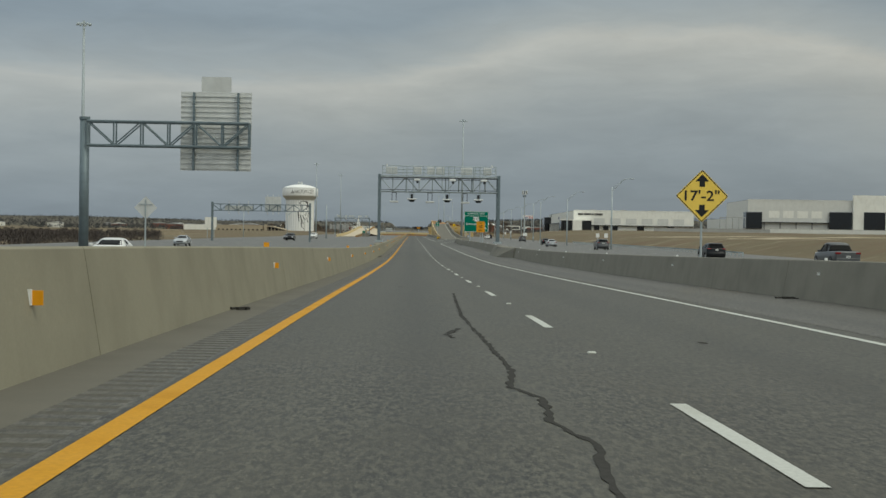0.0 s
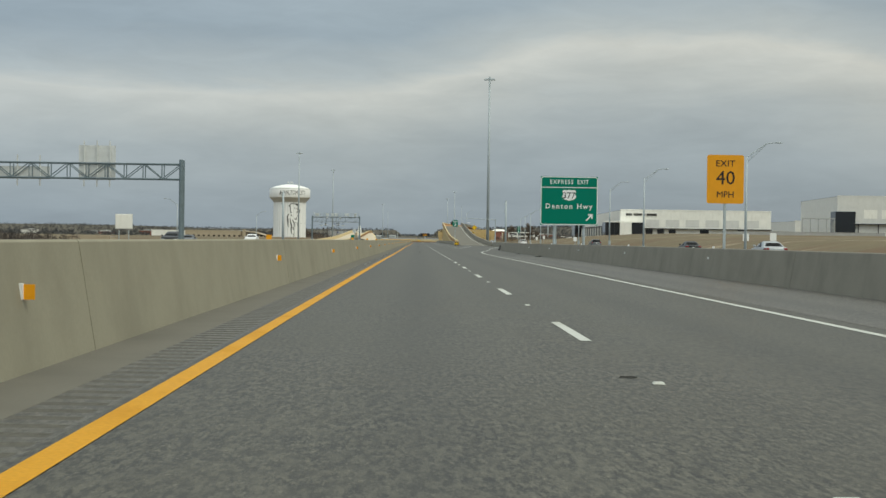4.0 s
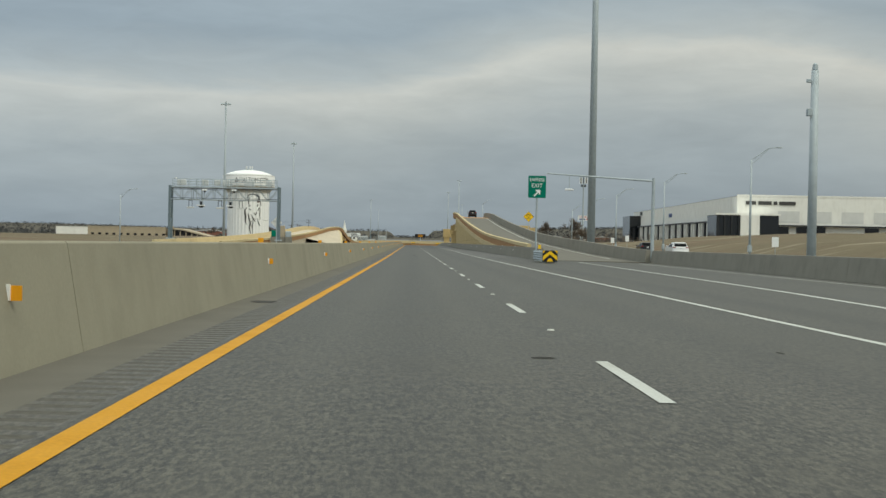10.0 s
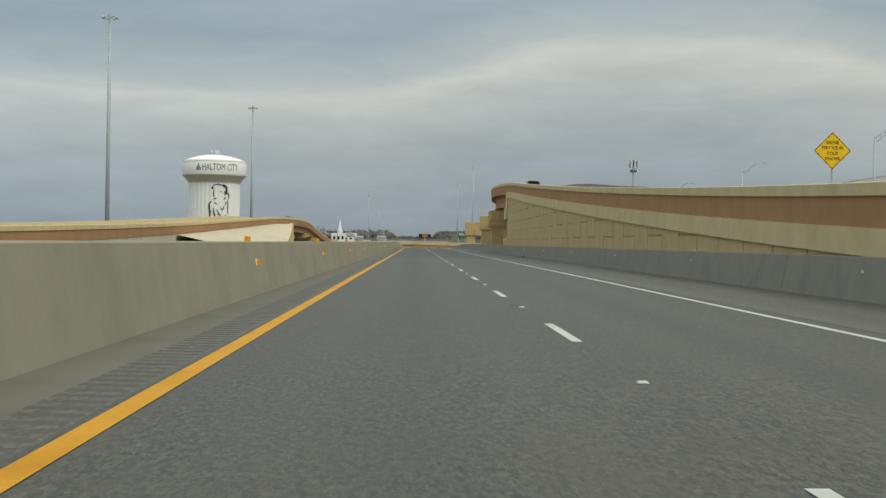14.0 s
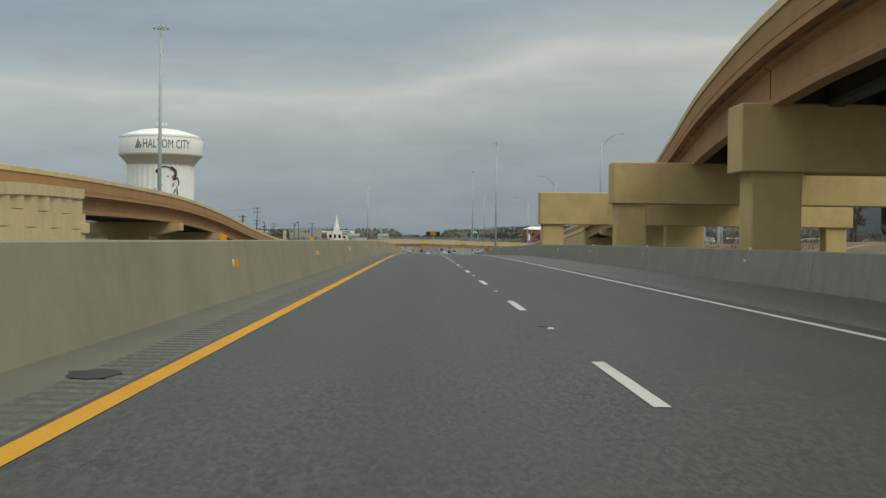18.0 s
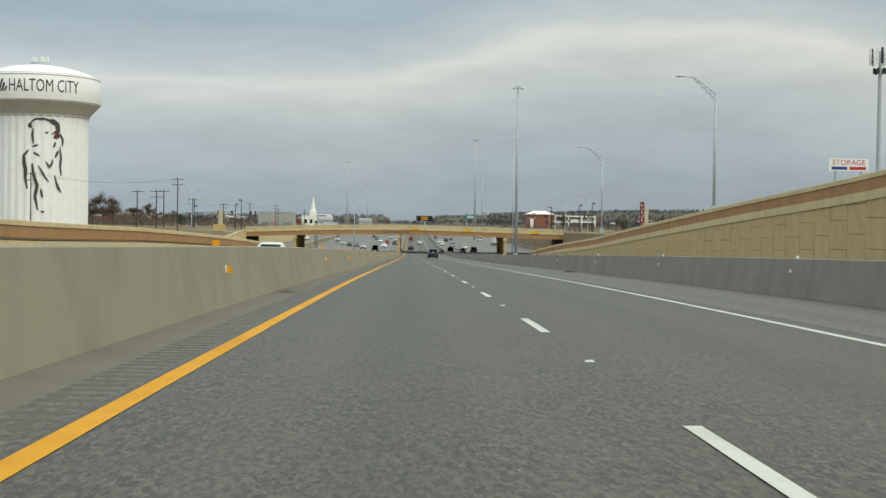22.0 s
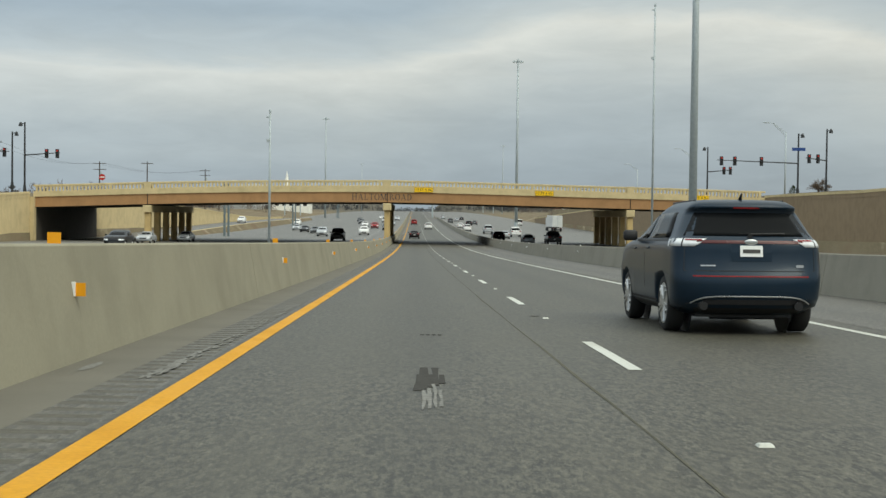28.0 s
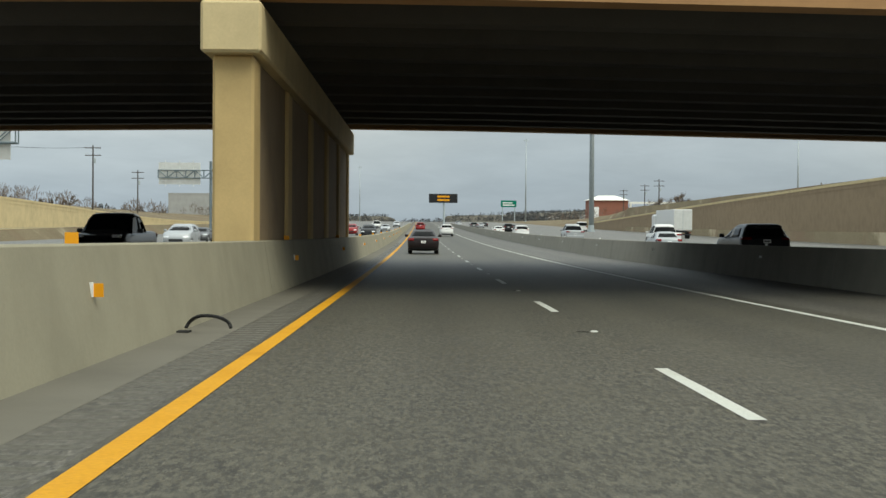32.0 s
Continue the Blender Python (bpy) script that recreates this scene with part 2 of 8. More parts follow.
M_TOWERGREY = plain("tank_grey_paint", (0.52, 0.50, 0.44), 0.5, 0, 0.05, 0.8)
M_LETTER = plain("dark_grey_lettering", (0.06, 0.058, 0.055), 0.6)
M_RUST = plain("dark_red_paint", (0.10, 0.028, 0.02), 0.6)
M_STRIPE = plain("thermoplastic_white", (0.50, 0.51, 0.465), 0.6, 0, 0.1, 30, dirty=0.5)
M_YELLOWLINE = plain("thermoplastic_yellow", (0.56, 0.272, 0.014), 0.65, 0, 0.1, 30, (0.3, 0.25, 0.2), 0.4, 0.2)
M_GREEN = plain("green_reflective_sheet", (0.0, 0.175, 0.115), 0.45, 0, 0.03, 3, dirty=0.05, spec=0.15)
M_YELLOW = plain("yellow_reflective_sheet", (0.92, 0.56, 0.015), 0.45, 0, 0.05, 3, dirty=0.05)
M_PALEYELLOW = plain("pale_yellow_reflective_sheet", (0.93, 0.65, 0.12), 0.45, 0, 0.05, 3, dirty=0.1)
M_ORANGE = plain("orange_reflective_sheet", (0.78, 0.33, 0.01), 0.45, 0, 0.05, 3)
M_SIGNWHITE = plain("white_reflective_sheet", (0.82, 0.83, 0.82), 0.45, 0, 0.03, 3)
M_ALU = plain("bare_aluminium_sheet", (0.66, 0.67, 0.65), 0.5, 0.25, 0.08, 2)
M_BLUE = plain("blue_reflective_sheet", (0.02, 0.06, 0.22), 0.45)
M_RED = plain("red_paint", (0.45, 0.03, 0.025), 0.45)
M_SIGNRED = plain("dark_red_sign_panel", (0.17, 0.018, 0.018), 0.4)
M_WOOD = plain("weathered_pole_wood", (0.065, 0.052, 0.042), 0.9, 0, 0.25, 12)
M_BRICK = plain("red_brick", (0.27, 0.11, 0.075), 0.85, 0, 0.2, 6)
M_BUILDWHITE = plain("white_tilt_wall", (0.84, 0.83, 0.77), 0.7, 0, 0.05, 0.3, dirty=0.25)
M_BUILDTAN = plain("tan_stucco", (0.42, 0.35, 0.25), 0.8, 0, 0.08, 0.5)
M_BUILDGREY = plain("grey_wall_panel", (0.36, 0.36, 0.35), 0.7, 0, 0.08, 0.4)
M_BUILDPANEL = plain("light_grey_wall_panel", (0.66, 0.66, 0.63), 0.7, 0, 0.05, 0.4)
M_ROOF = plain("roof_membrane", (0.33, 0.32, 0.30), 0.8)
M_WINDOW = plain("dark_window_glass", (0.012, 0.014, 0.017), 0.08, 0, 0.1, 1, dirty=0.0, spec=0.6)
M_TYRE = plain("tyre_rubber", (0.02, 0.02, 0.02), 0.85)
M_TRIM = plain("black_plastic_trim", (0.022, 0.022, 0.024), 0.6)
M_RIM = plain("alloy_rim", (0.52, 0.53, 0.54), 0.3, 0.8)
M_CARGLASS = plain("tinted_car_glass", (0.010, 0.011, 0.012), 0.08, 0, 0.05, 1, dirty=0.0, spec=0.035)
M_TAIL = plain("red_tail_lamp", (0.20, 0.010, 0.012), 0.25)
M_GARNISH = plain("dark_red_garnish", (0.075, 0.014, 0.016), 0.3)
M_LAMP = plain("clear_lamp_plastic", (0.70, 0.72, 0.74), 0.15)


def make_paint(name, color, metal=0.35):
    m = Mat(name, 0.32, metal * 0.5, 0.25)
    d = m.noise(2.5, 4)
    m.color(m.mix(m.steps(d, 0.35, 0.75, 0, 0.3), color, tuple(0.75 * c + 0.02 for c in color)))
    m.b.inputs["Coat Weight"].default_value, m.b.inputs["Coat Roughness"].default_value = 0.16, 0.08
    return m.m


P_NAVY = make_paint("dark_blue_car_paint", (0.006, 0.019, 0.036))
P_BLACK = make_paint("black_car_paint", (0.012, 0.013, 0.015))
P_MAROON = make_paint("very_dark_brown_car_paint", (0.022, 0.016, 0.017))
P_WHITE = make_paint("white_car_paint", (0.72, 0.72, 0.71), 0.0)
P_SILVER = make_paint("silver_car_paint", (0.42, 0.44, 0.46), 0.6)
P_GREY = make_paint("grey_car_paint", (0.11, 0.115, 0.12), 0.5)
P_RED = make_paint("red_car_paint", (0.26, 0.02, 0.02), 0.2)


def make_grass():
    m = Mat("dry_winter_grass", 0.95, 0, 0.1)
    a, b, c = m.noise(6.0, 6, 0.7), m.noise(0.35, 5, 0.6), m.noise(0.045, 4, 0.55)
    d, e = m.noise(0.13, 5, 0.65, stretch=(0.22, 1, 1)), m.noise(0.07, 4, 0.6, stretch=(0.3, 1, 1))
    col = m.mix(m.steps(a, 0.3, 0.7), (0.10, 0.084, 0.056), (0.225, 0.185, 0.122))
    col = m.mix(m.steps(b, 0.4, 0.7, 0, 0.7), col, (0.13, 0.108, 0.068))
    col = m.mix(m.steps(c, 0.45, 0.68, 0, 0.5), col, (0.20, 0.165, 0.107))
    col = m.mix(m.steps(e, 0.5, 0.62, 0, 0.6), col, (0.15, 0.10, 0.068))
    col = m.mix(m.steps(d, 0.56, 0.66, 0, 0.75), col, (0.33, 0.285, 0.20))
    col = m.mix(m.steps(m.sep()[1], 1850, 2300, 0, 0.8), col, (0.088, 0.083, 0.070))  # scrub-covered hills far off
    m.color(col).bump(a, 0.6, 0.05)
    return m.m


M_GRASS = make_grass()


def make_leaf(name, a, b):
    m = Mat(name, 0.9, 0, 0.15)
    m.color(m.mix(m.n.new("ShaderNodeNewGeometry").outputs["Random Per Island"], a, b))
    return m.m


M_TWIG = make_leaf("bare_winter_twigs", (0.10, 0.08, 0.066), (0.20, 0.155, 0.12))
M_EVERGREEN = make_leaf("dark_evergreen_leaves", (0.018, 0.03, 0.014), (0.05, 0.06, 0.028))
M_SCRUB = make_leaf("dark_winter_scrub", (0.045, 0.04, 0.04), (0.095, 0.08, 0.072))
M_BARK = plain("tree_bark", (0.07, 0.055, 0.045), 0.95, 0, 0.3, 14)
# bluish cast of distance haze is mixed into the woodland colour
M_HAZYWOOD = make_leaf("hazy_far_woodland", (0.052, 0.056, 0.06), (0.088, 0.088, 0.088))

# ---- building helpers ----


def part(name, bm, material, parent=None, label="", smooth=False):
    """Links a bmesh as one mesh object, under a thing or a part where one is given."""
    me = bpy.data.meshes.new(name)
    bm.to_mesh(me)
    bm.free()
    if smooth:
        for p in me.polygons:
            p.use_smooth = True
    return part_of(name, me, material, parent, label)


def part_of(name, me, material, parent=None, label="", m=None):
    for one in material if isinstance(material, (list, tuple)) else [material]:
        if not me.materials or isinstance(material, (list, tuple)) and len(me.materials) < len(material):
            me.materials.append(one)
    ob = new(name, me)
    if parent:
        ob.parent = parent
    if m is not None:
        ob.matrix_basis = m
    if label:
        ob["label"] = label
    return ob


def thing(name, label, category, x=0.0, y=0.0, z=0.0, turn=0.0, group="", kind=""):
    ob = new(name)
    ob.empty_display_size = 0.2
    ob.matrix_basis = pose(x, y, z, 0, 0, turn)
    return tagged(ob, label, category, group, kind)


def box(x0, x1, y0, y1, z0, z1, bevel=0.0, bm=None):
    own = bm is None
    bm = bm or bmesh.new()
    made = bmesh.ops.create_cube(bm, size=1.0, matrix=Matrix.Translation(((x0 + x1) / 2, (y0 + y1) / 2, (z0 + z1) / 2)) @ Matrix.Diagonal((x1 - x0, y1 - y0, z1 - z0, 1)))
    if bevel and own:
        bmesh.ops.bevel(bm, geom=bm.edges[:], offset=bevel, segments=1, affect="EDGES")
    return bm


def rod(a, b, r0, r1=None, n=8, bm=None):
    """A round bar from a to b, tapered where r1 is given."""
    bm = bm or bmesh.new()
    a, b = Vector(a), Vector(b)
    m = Matrix.Translation((a + b) / 2) @ (b - a).to_track_quat("Z", "Y").to_matrix().to_4x4()
    bmesh.ops.create_cone(bm, cap_ends=True, segments=n, radius1=r0, radius2=r0 if r1 is None else r1, depth=(b - a).length, matrix=m)
    return bm


def lathe(rings, n=48, bm=None):
    """A turned body from (radius, height) rings."""
    bm = bm or bmesh.new()
    loops = []
    for r, z in rings:
        loops.append([bm.verts.new((r * math.cos(2 * math.pi * i / n), r * math.sin(2 * math.pi * i / n), z)) for i in range(n)])
    for a, b in zip(loops, loops[1:]):
        for i in range(n):
            bm.faces.new((a[i], a[(i + 1) % n], b[(i + 1) % n], b[i]))
    bm.faces.new(list(reversed(loops[0])))
    bm.faces.new(loops[-1])
    return bm


def sweep(stations, section, bm=None, closed=True):
    """A body with the given (across, up) section carried along stations of (x, y, z); sections may differ: section(i) or a list."""
    bm = bm or bmesh.new()
    rows = []
    for i, (x, y, z) in enumerate(stations):
        s = section(i) if callable(section) else section
        rows.append([bm.verts.new((x + dx, y, z + dz)) for dx, dz in s])
    k = len(rows[0])
    for a, b in zip(rows, rows[1:]):
        for i in range(k if closed else k - 1):
            bm.faces.new((a[i], a[(i + 1) % k], b[(i + 1) % k], b[i]))
    if closed:
        bm.faces.new(rows[0])
        bm.faces.new(list(reversed(rows[-1])))
    bmesh.ops.recalc_face_normals(bm, faces=bm.faces[:])
    return bm


def plate(corners, thick, bm=None):
    """A flat plate in the xz plane, facing -y, from its outline."""
    bm = bm or bmesh.new()
    f = [bm.verts.new((x, 0, z)) for x, z in corners]
    g = [bm.verts.new((x, thick, z)) for x, z in corners]
    bm.faces.new(f)
    bm.faces.new(list(reversed(g)))
    k = len(f)
    for i in range(k):
        bm.faces.new((f[i], g[i], g[(i + 1) % k], f[(i + 1) % k]))
    bmesh.ops.recalc_face_normals(bm, faces=bm.faces[:])
    return bm


def rounded(w, h, r, n=4):
    """The outline of a sheet w wide and h high, round its middle, with round corners."""
    out = []
    for cx, cz, a0 in ((w / 2 - r, h / 2 - r, 0), (-w / 2 + r, h / 2 - r, 90), (-w / 2 + r, -h / 2 + r, 180), (w / 2 - r, -h / 2 + r, 270)):
        out += [(cx + r * math.cos(radians(a0 + 90 * i / n)), cz + r * math.sin(radians(a0 + 90 * i / n))) for i in range(n + 1)]
    return out


def words(name, text, height, width, material, parent, at, turn=0.0, deep=0.004, label="", bold=0.0, gap=1.0):
    """Lettering in the xz plane facing -y, with its middle at the given place, fitted to a width."""
    cu = bpy.data.curves.new(name, "FONT")
    cu.body, cu.extrude, cu.resolution_u = text, 0.5 * deep, 2
    cu.align_x, cu.align_y, cu.offset, cu.space_character = "CENTER", "CENTER", bold, gap
    tmp = bpy.data.objects.new(name, cu)
    scene.collection.objects.link(tmp)
    me = bpy.data.meshes.new_from_object(tmp.evaluated_get(bpy.context.evaluated_depsgraph_get()))
    bpy.data.objects.remove(tmp)
    me.materials.clear()
    co = np.empty(len(me.vertices) * 3)
    me.vertices.foreach_get("co", co)
    co = co.reshape(-1, 3)
    lo, hi = co.min(0), co.max(0)
    sx, sy = width / (hi[0] - lo[0]), height / (hi[1] - lo[1])
    fit = Matrix.Diagonal((sx, sy, 1, 1)) @ Matrix.Translation((-(lo[0] + hi[0]) / 2, -(lo[1] + hi[1]) / 2, 0))
    me.transform(pose(0, 0, 0, 90) @ fit)
    return part_of(name, me, material, parent, label, pose(*at, 0, 0, turn))


def smooth_curve(nodes):
    """A smooth function through (place, value) nodes."""
    xs, vs = np.array([n[0] for n in nodes], float), np.array([n[1] for n in nodes], float)
    slope = np.gradient(vs, xs)

    def at(y):
        if y <= xs[0]:
            return float(vs[0] + slope[0] * (y - xs[0]))
        if y >= xs[-1]:
            return float(vs[-1] + slope[-1] * (y - xs[-1]))
        i = int(np.searchsorted(xs, y, side="right")) - 1
        w = xs[i + 1] - xs[i]
        t = (y - xs[i]) / w
        return float((2 * t**3 - 3 * t**2 + 1) * vs[i] + (t**3 - 2 * t**2 + t) * w * slope[i] + (3 * t**2 - 2 * t**3) * vs[i + 1] + (t**3 - t**2) * w * slope[i + 1])

    return at


# ---- the lie of the land: height of the road every 40 m, and of the ground beside the motorway ----
GRADE = [12.18, 11.64, 11.0, 10.49, 10.24, 10.12, 9.99, 9.83, 9.71, 9.6, 9.46, 9.28, 9.12, 8.99, 8.9, 8.8, 8.69, 8.57, 8.48, 8.4, 8.26,
         7.9, 7.25, 6.39, 5.48, 4.56, 3.68, 2.82, 1.98, 1.2, 0.55, 0.11, -0.11, -0.16, -0.07, 0.11, 0.36, 0.65, 0.95, 1.27, 1.57]
grade = smooth_curve([(-20 + 40 * i, v) for i, v in enumerate(GRADE)] + [(1800, 3.6), (2100, 5.6), (2500, 7.2), (4800, 12)])
side = smooth_curve([(-400, 16), (0, 13.4), (300, 11.6), (600, 10.9), (800, 10.2), (950, 9.0), (1100, 7.6), (1230, 7.1), (1400, 6.6), (1600, 5.6), (2000, 6.5), (2600, 8.0), (4800, 14)])
FALL = -0.0065
# top of the cutting wall beside the opposite lanes
left_wall = smooth_curve([(1000, 3.6), (1040, 3.4), (1100, 3.4), (1153, 3.9), (1190, 4.8), (1228, 6.4), (1262, 6.8), (1300, 6.1), (1362, 4.85), (1463, 2.8), (1560, 2.6), (1700, 3.6), (1900, 5.0)])


def ground_height(x, y):
    near = grade(y) - 0.12
    edge = 46.3 if x > 0 else 50.4
    wide = 14.0 if y < 850 else max(0.5, 14.0 - (y - 850) / 200 * 13.5) if y < 1500 else min(30, 0.5 + (y - 1500) / 10)
    t = min(1, max(0, (abs(x) - edge) / wide))
    t = t * t * (3 - 2 * t)
    far = side(y) - (3.0 * min(1, max(0, (900 - y) / 150)) if x < 0 else 0)
    if x < 0 and 900 < y < 1900:
        low = left_wall(max(1000, y)) - 0.3
        low += (side(y) - low) * min(1, max(0, (-x - 53) / 28))
        k = min(1, (y - 900) / 100)
        far = far * (1 - k) + low * k
    r = math.hypot(x, y - 900)
    hill = max(0, min(1, (r - 1700) / 1700)) * (14 + 20 * min(1, max(0, x / 450)) + 15 * noise.noise((x * 0.0011, y * 0.0011, 3.1)) + 5 * noise.noise((x * 0.004, y * 0.004, 1.7)))
    lift = min(1, max(0, (x - 56) / 30)) * min(1, max(0, (y - 420) / 180)) * min(1, max(0, (800 - y) / 60))
    far += 2.3 * lift * lift * (3 - 2 * lift) if x > 0 else 0
    bump = 0.35 * noise.noise((x * 0.03, y * 0.03, 0.0)) * t
    return near * (1 - t) + far * t + hill * t + bump


xs = [-4700, -3600, -2800, -2200, -1700, -1300, -1000, -760, -560, -420, -320, -250, -200, -160, -130, -108, -92, -80, -72, -66, -61, -57, -54, -52, -50.9, -50.4, -46, -30, -15, -3.5,
      10.3, 22, 34, 46, 46.3, 46.8, 48, 50, 53, 57, 62, 68, 76, 86, 100, 120, 145, 175, 220, 280, 360, 470, 600, 800, 1050, 1350, 1750, 2250, 2850, 3600, 4700]
ys = [-700, -400, -250, -150] + list(range(-100, 1800, 20)) + [1840, 1900, 1980, 2080, 2200, 2350, 2550, 2800, 3100, 3450, 3850, 4300, 4800]
bm = bmesh.new()
net = [[bm.verts.new((x, y, ground_height(x, y))) for x in xs] for y in ys]
for a, b in zip(net, net[1:]):
    for i in range(len(xs) - 1):
        bm.faces.new((a[i], a[i + 1], b[i + 1], b[i]))
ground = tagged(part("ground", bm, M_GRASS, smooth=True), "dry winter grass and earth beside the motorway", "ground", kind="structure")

# ---- carriageways ----
STATIONS = [y for y in range(-60, 1800, 10)] + list(range(1800, 2520, 40))


def strip(name, x0, x1, material, parent, lift=0.0, y0=-60, y1=2500, fall=FALL, label="", step=1):
    bm = bmesh.new()
    ys_here = [y for y in STATIONS if y0 <= y <= y1][::step]
    f0, f1 = x0 if callable(x0) else lambda y: x0, x1 if callable(x1) else lambda y: x1
    rows = [[bm.verts.new((f(y), y, grade(y) + fall * f(y) + lift)) for f in (f0, f1)] for y in ys_here]
    for a, b in zip(rows, rows[1:]):
        bm.faces.new((a[0], a[1], b[1], b[0]))
    return part(name, bm, material, parent, label)


road = thing("road", "grey asphalt express lanes with a concrete shoulder", "road", kind="structure")
widen = smooth_curve([(-100, 9.85), (262, 9.85), (300, 10.0), (325, 11.0), (350, 12.9), (376, 15.2), (400, 16.8), (423, 17.7), (445, 18.2), (470, 18.5), (484, 18.5)])
strip("asphalt", -1.98, 9.86, M_ROAD, road, y1=620)
strip("asphalt", -1.98, 9.86, M_ROADDARK, road, y0=620, y1=790, label="asphalt in a darker tone beside the flyover")
strip("asphalt", -1.98, 9.86, M_ROAD, road, y0=790)
strip("exit_lane_asphalt", 9.86, lambda y: max(9.9, widen(y)), M_ROAD, road, y0=260, y1=480)
strip("outer_shoulder", 6.3, 9.86, M_SHOULDER, road, 0.004, y1=250)
strip("outer_shoulder", 6.3, 9.86, M_SHOULDER, road, 0.004, y0=490)
strip("inner_shoulder", -2.02, -1.98, M_SHOULDER, road)
strip("gutter", -3.1, -2.46, M_GUTTER, road)
# milled rumble strip: shallow round-bottomed cuts across the shoulder, about every third of a metre
verts, faces, cut_face = [], [], []
y = -30.0
while y < 1330:
    for dy, dz in ((0.0, 0.0), (0.045, -0.009), (0.11, -0.009), (0.155, 0.0)):
        for q in (-2.46, -2.02):
            verts.append((q + (0 if dz == 0 else 0.07 if q < -2.2 else -0.05), y + dy, grade(y + dy) + FALL * q + dz))
    n = len(verts)
    faces += [(n - 8, n - 7, n - 5, n - 6), (n - 6, n - 5, n - 3, n - 4), (n - 4, n - 3, n - 1, n - 2), (n - 8, n - 6, n - 4, n - 2), (n - 7, n - 5, n - 3, n - 1)]
    cut_face += [1] * 5
    if n > 8:
        faces.append((n - 10, n - 9, n - 7, n - 8))
        cut_face.append(0)
    y += 0.33
me = bpy.data.meshes.new("rumble_strip")
me.from_pydata(verts, [], faces)
me.materials.append(M_SHOULDER)
me.materials.append(M_GROOVE)
for p, c in zip(me.polygons, cut_face):
    p.material_index = c
tagged(part_of("rumble_strip", me, M_SHOULDER, road, "milled rumble strip"), kind="stuff")
strip("rumble_strip_end", -2.46, -2.02, M_SHOULDER, road, y0=1330)
strip("rumble_strip_start", -2.46, -2.02, M_SHOULDER, road, y1=-30)

# opposite and outer carriageways
lanes_left = tagged(strip("road_opposite", -50.5, -3.6, M_LANES, None, -0.04, fall=0.0), "worn grey asphalt of the opposite carriageway", "road", kind="structure")
lanes_right = tagged(strip("road_outer", lambda y: max(10.3, widen(y) + 0.5) if y < 485 else 10.3, 46.2, M_LANES, None, -0.04, fall=0.0), "worn grey asphalt of the outer lanes", "road", kind="structure")

# ---- concrete barriers, cast in lengths with open joints ----
def barrier(name, xf, y0, y1, h, material, label, length=18.73, faces=1, base=None):
    """A single-slope barrier; faces: +1 when its traffic side looks to +x."""
    ob = thing(name, label, "barrier", kind="structure")
    y = y0
    while y < y1 - 0.5:
        e = min(y1, y + length)
        st = [y + 0.014 + (e - y - 0.028) * i / 4 for i in range(5)]
        z = base or (lambda q: grade(q) + FALL * xf(q))
        s = faces
        sec = [(0, -0.1), (0, 0.0), (-s * 0.17, h - 0.02), (-s * 0.19, h), (-s * 0.37, h), (-s * 0.39, h - 0.02), (-s * 0.55, 0.0), (-s * 0.55, -0.1)]
        part("barrier_length", sweep([(xf(q), q, z(q)) for q in st], sec), material, ob)
        y = e
    return ob


barrier("barrier_median", lambda y: -3.06, -43.6, 1640, 1.035, M_BARRIER, "beige concrete median barrier with orange reflectors")
barrier("barrier_outer", lambda y: max(9.86, widen(y)) if y < 484 else 18.5, -40, 476, 1.0, M_BARRIER_R, "grey stained concrete roadside barrier", faces=-1)
barrier("barrier_express", lambda y: 9.86 - max(0, (485 - y) / 16 * 0.75), 469.2, 1640, 1.0, M_BARRIER_R, "grey stained concrete barrier beside the outer lanes", faces=-1)

# ---- flyover ramps ----
def swept_band(name, xf, zf, y0, y1, sec, material, parent, step=4.0, label=""):
    n = max(1, int(round((y1 - y0) / step)))
    st = [(xf(y), y, zf(y)) for y in np.linspace(y0, y1, n + 1)]
    return part(name, sweep(st, sec), material, parent, label)


def panels(parent, face_x, ya, yb, top, bottom, material, wide=3.3, tall=1.85, out=-1):
    """Staggered precast facing panels, with the top ones cut along the coping."""
    k, y = 0, ya
    while y < yb - 0.4:
        e = min(yb, y + wide)
        low = min(bottom(y), bottom(e)) - 0.3
        z = low - (tall / 2 if k % 2 else 0)
        while True:
            z1 = z + tall
            ta, tb = min(z1 - 0.035, top(y)), min(z1 - 0.035, top(e))
            za = max(z, low)
            if ta <= za + 0.05 and tb <= za + 0.05:
                break
            ta, tb = max(ta, za + 0.01), max(tb, za + 0.01)
            bm = bmesh.new()
            g = 0.026
            d = 0.05 * out
            v = [bm.verts.new(p) for p in ((0, y + g, za), (0, e - g, za), (0, e - g, tb), (0, y + g, ta), (d, y + g + 0.02, za + 0.02), (d, e - g - 0.02, za + 0.02), (d, e - g - 0.02, tb - 0.02), (d, y + g + 0.02, ta - 0.02))]
            for q in ((4, 5, 6, 7), (0, 1, 5, 4), (1, 2, 6, 5), (2, 3, 7, 6), (3, 0, 4, 7)):
                bm.faces.new([v[i] for i in q])
            bmesh.ops.recalc_face_normals(bm, faces=bm.faces[:])
            ob = part("panel", bm, material, parent)
            ob.location.x = face_x((y + e) / 2)
            z = z1
            if z > max(top(y), top(e)):
                break
        y, k = e, k + 1


